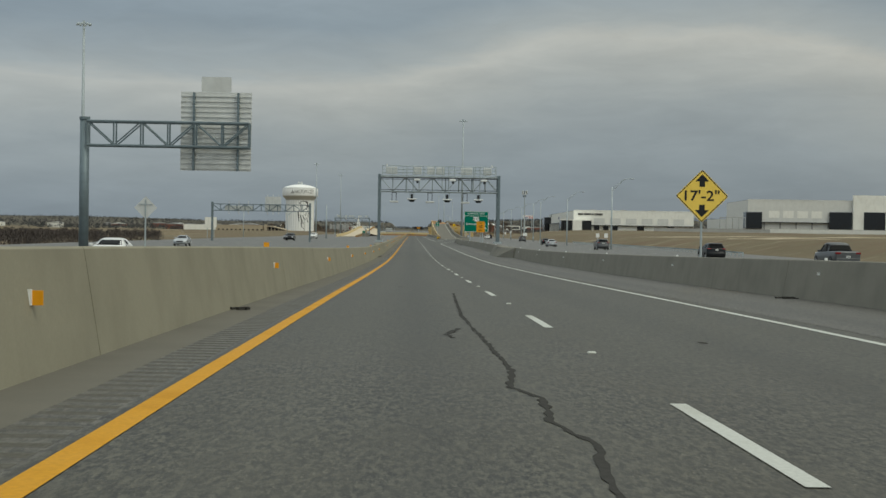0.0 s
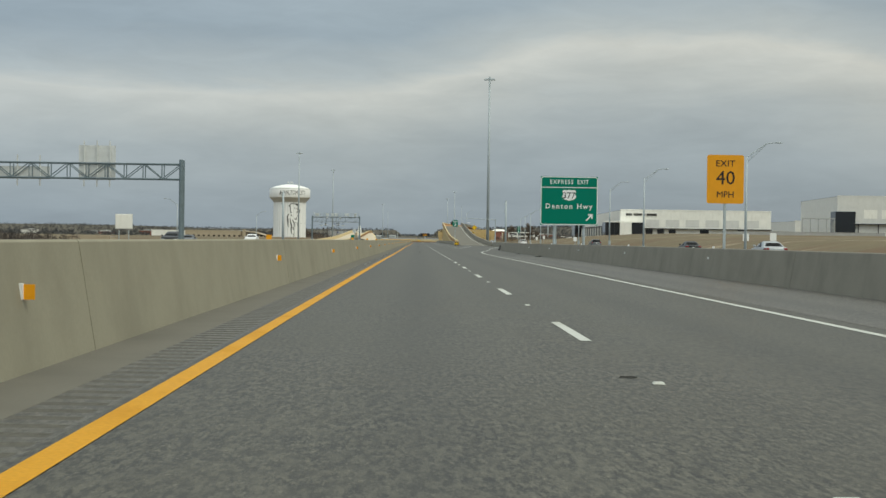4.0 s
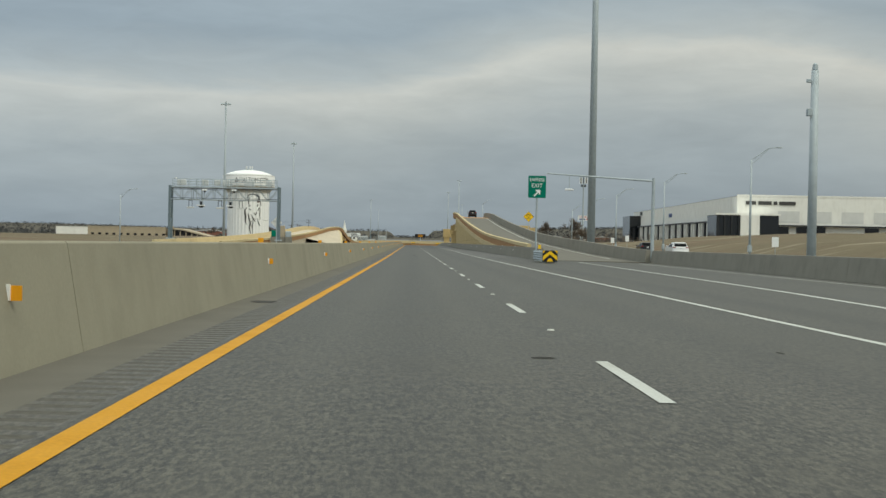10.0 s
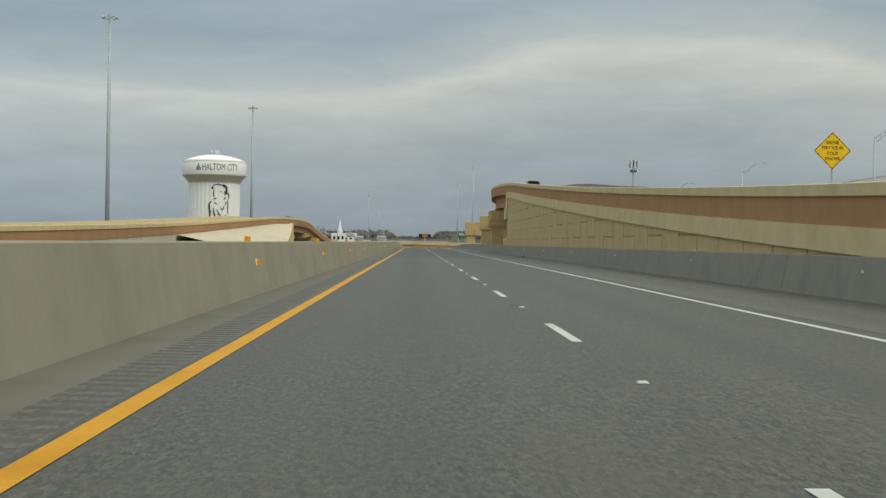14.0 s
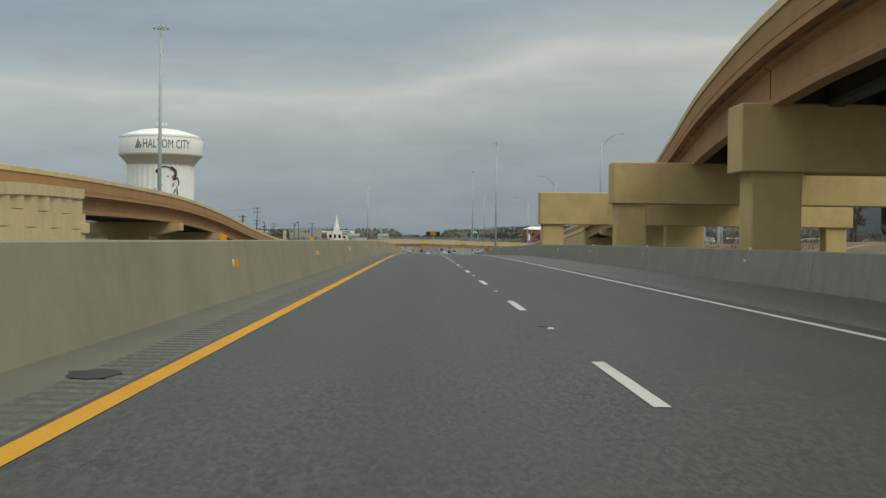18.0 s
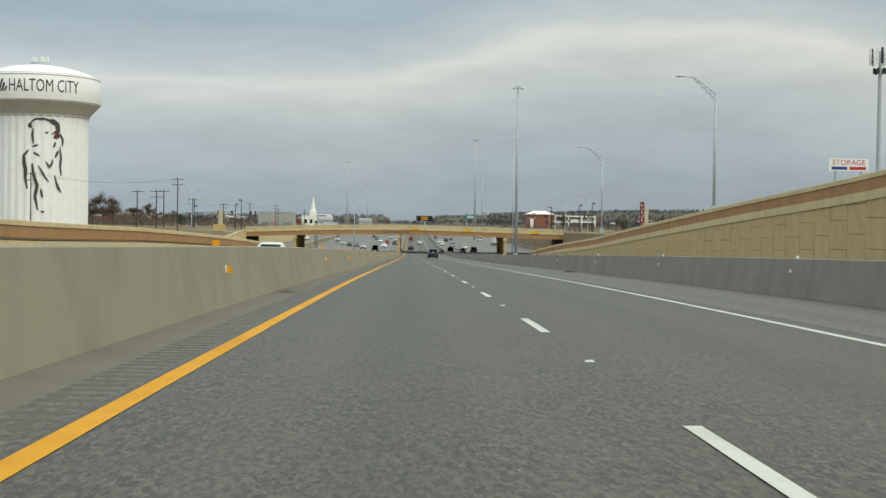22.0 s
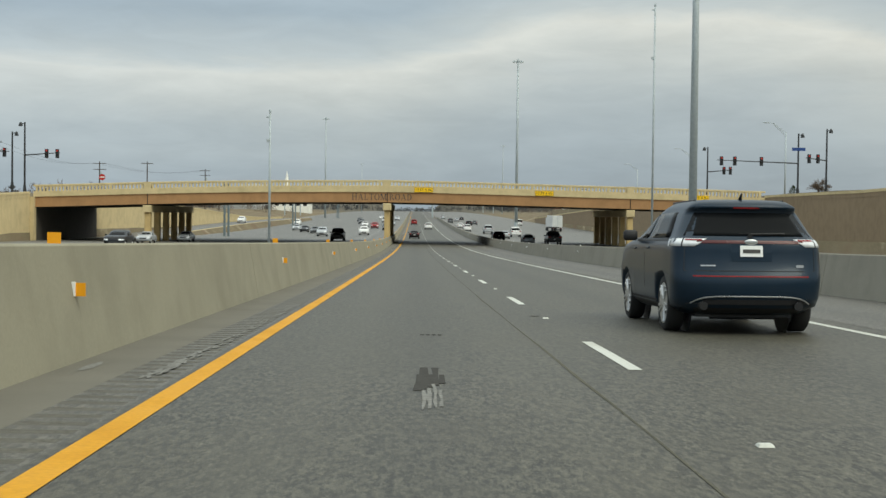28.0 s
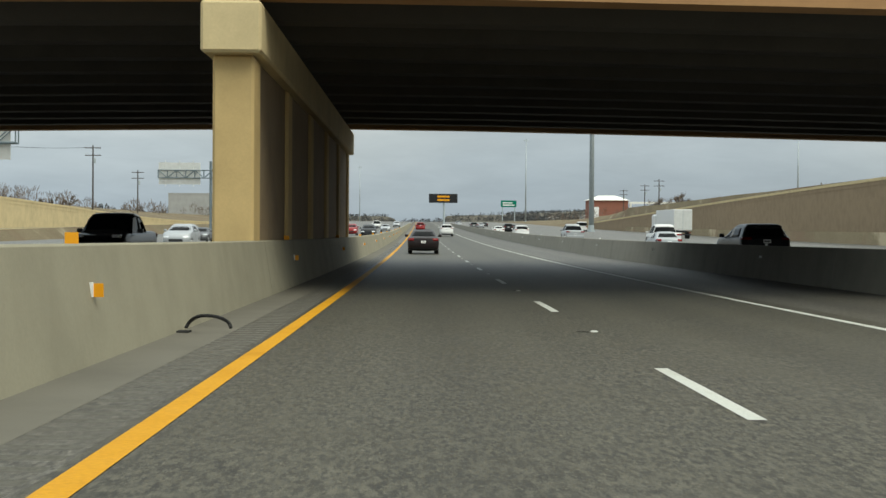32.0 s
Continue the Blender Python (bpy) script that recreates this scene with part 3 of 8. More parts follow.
# right-hand exit flyover: line of its near edge and height of its parapet
fx = smooth_curve([(466, 10.4), (500, 10.3), (560, 10.12), (670, 10.1), (690, 10.15), (705, 10.35), (720, 11.1), (740, 13.2), (770, 17.2), (800, 21.0), (830, 24.3), (860, 26.3), (885, 27.0), (930, 27.1), (1130, 27.1)])
fz = smooth_curve([(466, 10.1), (484, 10.17), (502, 10.38), (520, 10.7), (556, 11.45), (600, 13.05), (640, 14.85), (673, 16.4), (700, 17.0), (730, 17.05), (770, 16.65), (810, 15.8), (850, 14.8), (880, 13.7), (905, 12.35), (942, 10.85), (990, 8.75), (1030, 6.95), (1060, 5.9), (1093, 4.55), (1128, 2.95)])
RW = 8.1
flyover = thing("exit_flyover", "tan and terracotta concrete flyover ramp", "flyover", kind="structure")
swept_band("roadway", fx, lambda y: fz(y) - 1.1, 476, 1128, [(0.3, 0), (RW - 0.3, 0), (RW - 0.3, -0.22), (0.3, -0.22)], M_DECKTOP, flyover)
swept_band("edge_line", lambda y: fx(y) + RW - 1.5, lambda y: fz(y) - 1.1, 486, 880, [(0, 0.002), (0, 0.006), (0.15, 0.006), (0.15, 0.002)], M_STRIPE, flyover, label="white edge line")
swept_band("parapet_cap", fx, fz, 491, 1128, [(-0.06, -0.31), (-0.06, -0.02), (-0.03, 0), (0.27, 0), (0.3, -0.02), (0.3, -0.31)], M_CREAM, flyover)
swept_band("parapet_band", fx, fz, 491, 1128, [(0.0, -1.03), (0.0, -0.312), (0.42, -0.312), (0.42, -1.08)], M_BROWN, flyover)
swept_band("far_parapet", lambda y: fx(y) + RW, lambda y: fz(y) - 0.14 * max(0, min(1, 1 - (y - 478) / 30)), 476, 1128, [(0.06, -1.1), (0.06, 0), (-0.27, 0), (-0.4, -1.1)], M_BARRIER_R, flyover)
coping_top = lambda y: fz(y) - 1.034
swept_band("coping", fx, coping_top, 505, 672.3, [(-0.08, -0.64), (-0.08, 0), (0.3, 0), (0.3, -0.64)], M_CREAM, flyover)
swept_band("coping", fx, coping_top, 898, 1110, [(-0.08, -0.55), (-0.08, 0), (0.3, 0), (0.3, -0.55)], M_CREAM, flyover)
wall_r = thing("wall_flyover", "tan precast panel retaining wall under the ramp", "wall", kind="structure")
swept_band("wall_core", fx, lambda y: fz(y) - 1.5, 500, 672.3, lambda i: [(0.05, -9), (0.05, 0), (RW - 0.1, 0), (RW - 0.1, -9)], M_MSE, wall_r)
wall_r2 = thing("wall_ramp_foot", "tan precast panel retaining wall at the ramp foot", "wall", kind="structure")
swept_band("wall_core", fx, lambda y: fz(y) - 1.5, 898, 1120, lambda i: [(0.05, -9), (0.05, 0), (RW - 0.1, 0), (RW - 0.1, -9)], M_MSE, wall_r2)
panels(wall_r, lambda y: fx(y) + 0.05, 502, 672.3, lambda y: coping_top(y) - 0.6, lambda y: grade(y), M_MSE)
panels(wall_r2, lambda y: fx(y) + 0.05, 898, 1110, lambda y: coping_top(y) - 0.5, lambda y: grade(y), M_MSE)
# bridge part: girders with their ends at the bents
BENTS = [672.3, 694, 725.5, 757, 788, 818, 845, 874, 898]
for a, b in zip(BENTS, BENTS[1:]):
    # inner girders use the concrete darkened for shade, outer ones the brown paint
    for dx, mat in ((0.55, M_BROWN), (2.5, M_DECKSHADE), (4.5, M_DECKSHADE), (6.5, M_DECKSHADE), (RW - 1.0, M_BROWN)):
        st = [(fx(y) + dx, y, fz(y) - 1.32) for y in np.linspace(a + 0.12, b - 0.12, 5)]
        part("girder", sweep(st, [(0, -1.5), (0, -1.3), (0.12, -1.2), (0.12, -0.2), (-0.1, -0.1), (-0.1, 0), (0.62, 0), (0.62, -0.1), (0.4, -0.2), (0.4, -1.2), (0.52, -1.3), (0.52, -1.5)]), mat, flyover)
swept_band("deck_slab", fx, lambda y: fz(y) - 1.04, 672.3, 898, [(0.02, -0.28), (0.02, 0), (0.4, 0), (0.4, -0.05), (RW - 0.4, -0.05), (RW, 0), (RW, -0.28)], M_BROWN, flyover)


def bent(y, x0, x1, top, cap_h, cols, label, col_w=1.75, thick=2.1):
    ob = thing("bridge_bent", label, "bridge pier", group="flyover bents", kind="structure")
    part("cap_beam", box(x0, x1, y, y + thick, top - cap_h, top, 0.04), M_TAN, ob)
    for cx in cols:
        part("column", box(cx, cx + col_w, y + 0.2, y + thick - 0.2, grade(y) - 0.4, top - cap_h - 0.02, 0.06), M_TAN, ob)
        part("collar", box(cx - 0.03, cx + col_w + 0.03, y + 0.17, y + thick - 0.17, top - cap_h - 0.12, top - cap_h - 0.005), M_TAN, ob)
    return ob


STRADDLE = "tan concrete straddle bent over the outer lanes"
hammer = thing("bridge_bent", "tan concrete hammerhead pier under the ramp", "bridge pier", group="flyover bents", kind="structure")
part("cap_beam", sweep([(0, 693.2, 0), (0, 695.2, 0)], [(9.5, 13.75), (9.5, 12.65), (12.5, 11.95), (15.0, 11.95), (19.2, 12.75), (19.2, 13.75)]), M_TAN, hammer)
# added block: closes the bright gap over the cap with a shade-dark colour
part("end_diaphragm", box(11.1, 18.1, 693.7, 694.6, 13.75, 15.3), M_DECKSHADE, hammer, "added dark filler between the girders, coloured as shade")
part("column", box(12.5, 14.95, 693.3, 695.1, 8.2, 11.97, 0.06), M_TAN, hammer)
bent(724.6, 11.05, 31.5, 14.35, 2.35, (11.45, 29.3), STRADDLE)
bent(756.2, 11.3, 36.0, 14.15, 2.4, (11.55, 33.8), STRADDLE)
bent(788.5, 9.95, 36.0, 13.5, 2.65, (10.2, 33.8), STRADDLE)
for y, xa in ((818, 22.6), (845, 25.0), (874, 26.6)):
    ob = thing("bridge_bent", "tan concrete hammerhead pier under the ramp", "bridge pier", group="flyover bents", kind="structure")
    zt = fz(y) - 2.7
    part("cap_beam", sweep([(0, y - 0.9, 0), (0, y + 0.9, 0)], [(xa, zt), (xa, zt - 0.8), (xa + 3, zt - 1.5), (xa + 7.4, zt - 1.5), (xa + 10.2, zt - 0.8), (xa + 10.2, zt)]), M_TAN, ob)
    part("column", box(xa + 3.2, xa + 7.2, y - 0.8, y + 0.8, grade(y) - 0.4, zt - 1.48, 0.06), M_TAN, ob)
part("abutment", box(fx(898) + 0.1, fx(898) + RW, 897.4, 899.2, 5.5, fz(898) - 2.65), M_TAN, flyover)
part("abutment", box(fx(672) + 0.1, fx(672) + RW, 671.2, 673.0, 8, fz(672) - 2.7), M_TAN, flyover)
part("end_pilaster", box(9.98, 10.6, 671.5, 673.2, 13.0, fz(672) - 1.0, 0.03), M_CREAM, flyover)
part("corbel", box(9.9, 10.65, 671.4, 674.4, 12.35, 13.6, 0.05), M_CREAM, flyover)

# left-hand flyover over the opposite lanes
lx = smooth_curve([(530, -22.4), (700, -22.2), (800, -22.6), (840, -23.6), (880, -23.4), (950, -22.0), (1030, -20.0), (1065, -19.3)])
lz = smooth_curve([(530, 9.75), (598, 10.35), (640, 10.95), (694, 12.1), (744, 13.2), (780, 13.4), (812, 13.1), (835, 12.35), (869, 10.4), (892, 9.25), (945, 8.1), (984, 7.05), (1019, 5.8), (1062, 3.9)])
flyover_l = thing("entry_flyover", "tan and terracotta concrete flyover ramp", "flyover", kind="structure")
swept_band("roadway", lx, lambda y: lz(y) - 1.1, 530, 1060, [(-0.3, 0), (-RW + 0.3, 0), (-RW + 0.3, -0.22), (-0.3, -0.22)], M_LANES, flyover_l)
swept_band("parapet_cap", lx, lz, 530, 1060, [(0.06, -0.31), (0.06, -0.02), (0.03, 0), (-0.27, 0), (-0.3, -0.02), (-0.3, -0.31)], M_CREAM, flyover_l)
swept_band("parapet_band", lx, lz, 530, 1060, [(0.0, -1.03), (0.0, -0.312), (-0.42, -0.312), (-0.42, -1.08)], M_BROWN, flyover_l)
swept_band("far_parapet", lambda y: lx(y) - RW, lz, 530, 1060, [(-0.06, -1.1), (-0.06, 0), (0.27, 0), (0.4, -1.1)], M_CREAM, flyover_l)
lcop = lambda y: lz(y) - 1.034
wing = smooth_curve([(648, 8.5), (670, 8.65), (690, 8.85), (705, 9.2), (712, 9.65), (719, 10.3), (728, 11.2), (740, 11.95), (750, 12.25), (767, 12.5)])
wx = smooth_curve([(648, -14.9), (670, -15.9), (690, -16.8), (712, -17.9), (728, -18.95), (745, -20.5), (767, -22.25)])
swept_band("coping", wx, wing, 656, 767, [(0.16, -0.62), (0.16, 0), (-0.3, 0), (-0.3, -0.62)], M_CREAM, flyover_l, 3)
wall_l = thing("wall_entry", "cream precast panel retaining wall under the ramp", "wall", kind="structure")
swept_band("wall_core", lx, lambda y: max(grade(y) + 0.2, lz(y) - 1.04), 545, 767, [(-0.05, -9), (-0.05, 0), (-RW + 0.1, 0), (-RW + 0.1, -9)], M_PALE, wall_l, label="pale plain concrete face")
swept_band("wing_core", lambda y: wx(y) - 0.06, lambda y: wing(y) - 0.6, 672, 767, [(0, -6), (0, 0), (-0.35, 0), (-0.35, -6)], M_CREAM, wall_l, 3)
panels(wall_l, lambda y: wx(y) - 0.05, 690, 767, lambda y: wing(y) - 0.6, lambda y: grade(y), M_CREAM, out=1)
part("wing_end_bracket", box(wx(767) - 0.5, wx(767) + 0.12, 766.4, 768.6, 9.6, 10.3, 0.05), M_CREAM, wall_l)
bm = bmesh.new()
rows = [[bm.verts.new(p) for p in ((lx(y) + 0.03, y, lz(y) - 1.1), ((lx(y) + wx(y)) / 2, y, (lz(y) - 1.1 + max(wing(y), grade(y))) / 2 - 0.05), (wx(y) - 0.25, y, max(wing(y) - 0.03, grade(y) - 0.1)))] for y in np.linspace(650, 766.5, 40)]
for a, b in zip(rows, rows[1:]):
    for i in range(2):
        bm.faces.new((a[i], a[i + 1], b[i + 1], b[i]))
part("slope_paving", bm, M_PALE, wall_l, "pale concrete slope paving", True)
swept_band("wall_core", lx, lambda y: lz(y) - 1.2, 880, 1060, [(-0.05, -6), (-0.05, 0), (-RW + 0.1, 0), (-RW + 0.1, -6)], M_CREAM, wall_l)
LB = [767, 803, 833, 862, 880]
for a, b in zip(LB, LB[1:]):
    # behind the brown edge girder the colour itself imitates shade
    for dx, mat in ((-0.55, M_BROWN), (-3.0, M_DECKSHADE), (-5.5, M_DECKSHADE), (-RW + 1.0, M_DECKSHADE)):
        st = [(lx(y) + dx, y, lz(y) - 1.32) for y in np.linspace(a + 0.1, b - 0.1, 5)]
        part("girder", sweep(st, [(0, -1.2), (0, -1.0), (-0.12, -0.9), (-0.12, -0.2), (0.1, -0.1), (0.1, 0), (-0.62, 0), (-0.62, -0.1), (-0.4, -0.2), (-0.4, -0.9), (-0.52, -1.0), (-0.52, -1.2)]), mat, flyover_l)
swept_band("deck_slab", lx, lambda y: lz(y) - 1.04, 767, 880, [(-0.02, -0.28), (-0.02, 0), (-RW, 0), (-RW, -0.28)], M_BROWN, flyover_l)
for y in LB[1:-1]:
    ob = thing("bridge_bent", "tan concrete hammerhead pier under the ramp", "bridge pier", group="flyover bents", kind="structure")
    zt, xa = lz(y) - 2.55, lx(y) + 0.4
    part("cap_beam", sweep([(0, y - 0.9, 0), (0, y + 0.9, 0)], [(xa, zt), (xa, zt - 0.7), (xa - 3, zt - 1.3), (xa - 7, zt - 1.3), (xa - 10, zt - 0.7), (xa - 10, zt)]), M_TAN, ob)
    part("column", box(xa - 6.8, xa - 3.2, y - 0.8, y + 0.8, grade(y) - 0.4, zt - 1.28, 0.05), M_TAN, ob)
part("abutment", box(lx(767) - RW, lx(767) - 0.05, 766.2, 768, 8, lz(767) - 2.5), M_CREAM, flyover_l)

# ---- the road bridge across the motorway ----
# top of the bridge parapet
deck_z = smooth_curve([(-56, 7.2), (-50, 7.35), (-36, 7.87), (-25, 8.2), (-12, 8.42), (-3, 8.51), (5, 8.42), (20, 8.15), (35, 7.88), (48, 7.6)])


bridge = thing("road_bridge", "cream and terracotta concrete road bridge with a pierced parapet", "bridge", kind="structure")
Y0, Y1, XA, XB = 1229.0, 1262.0, -50.2, 46.6
STX = list(np.linspace(XA, XB, 33))


def across(name, sec, material, xa=XA, xb=XB, n=33, parent=None, label=""):
    """A body carried across the motorway: section of (along y, up from the parapet top)."""
    bm = bmesh.new()
    rows = []
    for x in np.linspace(xa, xb, n):
        rows.append([bm.verts.new((x, y, deck_z(x) + dz)) for y, dz in sec])
    k = len(sec)
    for a, b in zip(rows, rows[1:]):
        for i in range(k):
            bm.faces.new((a[i], a[(i + 1) % k], b[(i + 1) % k], b[i]))
    bm.faces.new(rows[0])
    bm.faces.new(list(reversed(rows[-1])))
    bmesh.ops.recalc_face_normals(bm, faces=bm.faces[:])
    return part(name, bm, material, parent or bridge, label)


# deck underside: under-bridge shade is part of the colour
across("deck", [(Y0 + 0.15, -1.58), (Y0 + 0.15, -1.25), (Y1 - 0.15, -1.25), (Y1 - 0.15, -1.58)], M_DECKSHADE)
for ya, yb in ((Y0, Y0 + 0.42), (Y1 - 0.42, Y1)):
    across("parapet_base", [(ya - 0.02, -1.58), (ya - 0.02, -0.86), (yb, -0.86), (yb, -1.58)], M_CREAM)
    across("parapet_rail", [(ya, -0.22), (ya, -0.02), (ya + 0.03, 0), (yb - 0.03, 0), (yb, -0.02), (yb, -0.22)], M_CREAM)
PIERS = (-35.3, -3.7, 28.6)
spans = [XA, *PIERS, XB]
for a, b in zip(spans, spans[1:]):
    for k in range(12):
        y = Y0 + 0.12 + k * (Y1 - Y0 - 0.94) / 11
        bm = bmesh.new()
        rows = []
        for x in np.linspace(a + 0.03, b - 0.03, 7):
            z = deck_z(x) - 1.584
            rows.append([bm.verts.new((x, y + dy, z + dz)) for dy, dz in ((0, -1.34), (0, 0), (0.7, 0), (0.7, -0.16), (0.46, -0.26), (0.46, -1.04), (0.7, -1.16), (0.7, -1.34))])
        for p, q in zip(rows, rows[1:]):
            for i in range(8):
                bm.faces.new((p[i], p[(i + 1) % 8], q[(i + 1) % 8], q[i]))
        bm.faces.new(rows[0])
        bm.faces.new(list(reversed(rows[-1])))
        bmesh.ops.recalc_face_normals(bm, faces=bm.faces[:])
        # fascia girders are painted brown; inner ones carry painted-in shade
        part("girder", bm, M_BROWN if k in (0, 11) else M_DECKSHADE, bridge)
for px in PIERS:
    ob = thing("bridge_pier", "tan concrete pier with square columns under the road bridge", "bridge pier", group="road bridge piers", kind="structure")
    zt = deck_z(px) - 2.93
    zt -= 0.14
    part("cap_beam", box(px - 0.55, px + 0.55, Y0 - 0.25, Y1 + 0.25, zt - 0.94, zt, 0.05), M_CREAM, ob)
    for k in range(6):
        y = Y0 + 0.1 + k * (Y1 - Y0 - 1.5) / 5
        part("column", box(px - 0.38, px + 0.38, y, y + 1.0, grade(y) - 0.4, zt - 0.94, 0.05), M_TAN, ob)
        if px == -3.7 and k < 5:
            # taupe stands in for the deep shade between the columns
            part("crash_wall", box(px - 0.3, px + 0.3, y + 1.0, y + (Y1 - Y0 - 1.5) / 5, grade(y) - 0.4, zt - 0.94), M_TAUPE, ob, "concrete with the shade under the deck in its colour")
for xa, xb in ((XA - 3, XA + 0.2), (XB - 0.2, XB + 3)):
    # body behind the cream face is coloured dark for the under-deck shade
    part("abutment", box(xa, xb, Y0 + 0.6, Y1 + 0.6, -1.5, deck_z(xb) - 1.6), M_DECKSHADE, bridge, "concrete with the shade under the deck in its colour")
    part("abutment_face", box(xa, xb, Y0 - 0.6, Y0 + 0.58, -1.5, deck_z(xb) - 1.6), M_CREAM, bridge)

# retaining walls of the cutting, with a coping
for name, x, s, ya, yb in (("wall_cutting_right", 46.4, 1, 1010, 1228.3), ("wall_cutting_right_far", 46.4, 1, 1262.7, 1560), ("wall_cutting_left", -50.5, -1, 1040, 1228.3), ("wall_cutting_left_far", -50.5, -1, 1262.7, 1560)):
    ob = thing(name, "cream concrete retaining wall with a sloping coping", "wall", kind="structure")
    top = lambda y: min(side(y) + 0.5, deck_z(x) - 0.4) if abs(y - 1245) > 60 else deck_z(x) - 0.55
    topz = lambda y: (top(y) if y < 1262 else top(y) - max(0, (y - 1300)) * 0.012) if s > 0 else left_wall(y)
    xf = lambda y: x
    swept_band("wall_core", xf, lambda y: topz(y) - 0.75, ya, yb, [(0, -11), (0, 0), (s * 0.45, 0), (s * 0.45, -11)], M_TAUPE if s > 0 else M_CREAM, ob, 12)
    swept_band("band", xf, topz, ya, yb, [(-s * 0.03, -0.75), (-s * 0.03, -0.3), (s * 0.45, -0.3), (s * 0.45, -0.75)], M_TAUPE if s > 0 else M_CREAM, ob, 12)
    swept_band("coping", xf, topz, ya, yb, [(-s * 0.08, -0.3), (-s * 0.08, 0), (s * 0.45, 0), (s * 0.45, -0.3)], M_CREAM, ob, 12)

# slip road that climbs beside the opposite lanes beyond the bridge
slip_z = smooth_curve([(1264, 0.5), (1293, 1.0), (1336, 1.5), (1378, 1.9), (1450, 2.3), (1560, 2.7)])
slip = thing("slip_road_far", "concrete slip road with a cream edge wall", "road", kind="structure")
swept_band("kerb", lambda y: -40.0, slip_z, 1270, 1560, [(0, -0.8), (0, -0.45), (-0.35, -0.45), (-0.35, -0.8)], M_CREAM, slip, 10)
swept_band("grass_slope", lambda y: -39.98, slip_z, 1270, 1560, [(0, -0.5), (4.6, -4.6), (4.6, -8), (0, -8)], M_GRASS, slip, 10, label="dry grass slope")
swept_band("slip_surface", lambda y: -40.4, lambda y: slip_z(y) - 0.8, 1270, 1560, [(0, 0), (-10, 0), (-10, -0.3), (0, -0.3)], M_LANES, slip, 10)

# ---- water tower ----
tower = thing("water_tower", "white fluted water tower with lettering and a painted bison", "water tower", -101.6, 1191, 8.0)
bm = bmesh.new()
N = 144
rows = []
for r, z in ((12.85, -6), (12.85, 24), (12.85, 28.2)):
    rows.append([bm.verts.new(((r - (0.22 if (i // 2) % 2 else 0)) * math.cos(2 * math.pi * i / N), (r - (0.22 if (i // 2) % 2 else 0)) * math.sin(2 * math.pi * i / N), z)) for i in range(N)])
for a, b in zip(rows, rows[1:]):
    for i in range(N):
        bm.faces.new((a[i], a[(i + 1) % N], b[(i + 1) % N], b[i]))
part("shaft", bm, M_TOWER, tower, "white fluted shaft")
part("cone", lathe([(12.6, 28.0), (12.9, 28.25), (13.4, 29.2), (15.6, 31.6), (15.9, 31.9)], 72), M_TOWERGREY, tower, "grey cone under the tank", True)
part("tank_band", lathe([(15.9, 31.9), (16.0, 32.1), (16.0, 38.6), (15.8, 38.95)], 72), M_TOWER, tower, "", True)
part("roof", lathe([(15.8, 38.95), (14.2, 39.8), (11.5, 40.8), (8, 41.75), (4, 42.4), (0.4, 42.6)], 72), M_TOWER, tower, "", True)

# ---- road markings ----
def line(name, x, w, y0, y1, material, parent, label="", fall=FALL, lift=0.005):
    f = x if callable(x) else lambda y: x
    return strip(name, lambda y: f(y) - w / 2, lambda y: f(y) + w / 2, material, parent, lift, y0, y1, fall, label)


line("edge_line", -1.83, 0.175, -60, 2500, M_YELLOWLINE, road, "solid yellow edge line")
line("edge_line", 5.84, 0.15, -60, 260, M_STRIPE, road, "solid white edge line")
line("edge_line", 5.84, 0.15, 340, 2500, M_STRIPE, road, "solid white edge line")
ramp_in = smooth_curve([(340, 5.98), (357, 7.2), (369, 8.0), (393, 9.3), (411, 10.5), (437, 11.4), (455, 12.0), (480, 12.4)])
ramp_out = smooth_curve([(250, 5.84), (262, 5.88), (285, 6.6), (300, 7.8), (315, 8.9), (332, 10.0), (350, 11.3), (376, 13.5), (400, 15.2), (423, 16.2), (445, 16.6), (480, 16.7)])
line("gore_line", ramp_in, 0.2, 340, 470, M_STRIPE, road, "white gore line", lift=0.006)
line("gore_line", ramp_out, 0.15, 260, 470, M_STRIPE, road, "white edge line of the exit lane", lift=0.006)

# ---- masts, poles, gantries and signs ----
HM_LABEL = "tall galvanised high-mast lighting pole with a ring of lamps"


def make_mast(h):
    ob = thing("high_mast_light", HM_LABEL, "light mast", group="high masts")
    part("pole", rod((0, 0, -2), (0, 0, h), 0.45, 0.25, 12), M_STEEL, ob, smooth=True)
    part("base_flange", lathe([(0.62, -2.0), (0.62, -1.72), (0.48, -1.7), (0.50, -0.95), (0.46, -0.9)], 16), M_STEEL, ob)
    part("hub", rod((0, 0, h - 0.7), (0, 0, h + 0.35), 0.3, 0.22, 10), M_STEEL, ob)
    for k in range(8):
        a = 2 * math.pi * k / 8
        arm = part("arm", rod((0.2 * math.cos(a), 0.2 * math.sin(a), h - 0.1), (1.25 * math.cos(a), 1.25 * math.sin(a), h - 0.25), 0.05, n=5), M_STEEL, ob)
        part("lamp", lathe([(0.26, h - 0.62), (0.30, h - 0.5), (0.2, h - 0.25), (0.1, h - 0.16)], 8), M_STEEL, ob).location = (1.35 * math.cos(a), 1.35 * math.sin(a), 0)
    return ob


mast0 = make_mast(45.0)
MASTS = ((-69.0, 275.4, 55.0), (19.6, 517.8, 56.1), (-56.1, 767.5, 50.0), (-51.0, 936, 50.4), (28.9, 1191.5, 47.3), (28.8, 1426.5, 48.2), (-39.8, 1641.5, 46.8), (60, 1950, 52), (-48, 2250, 50))
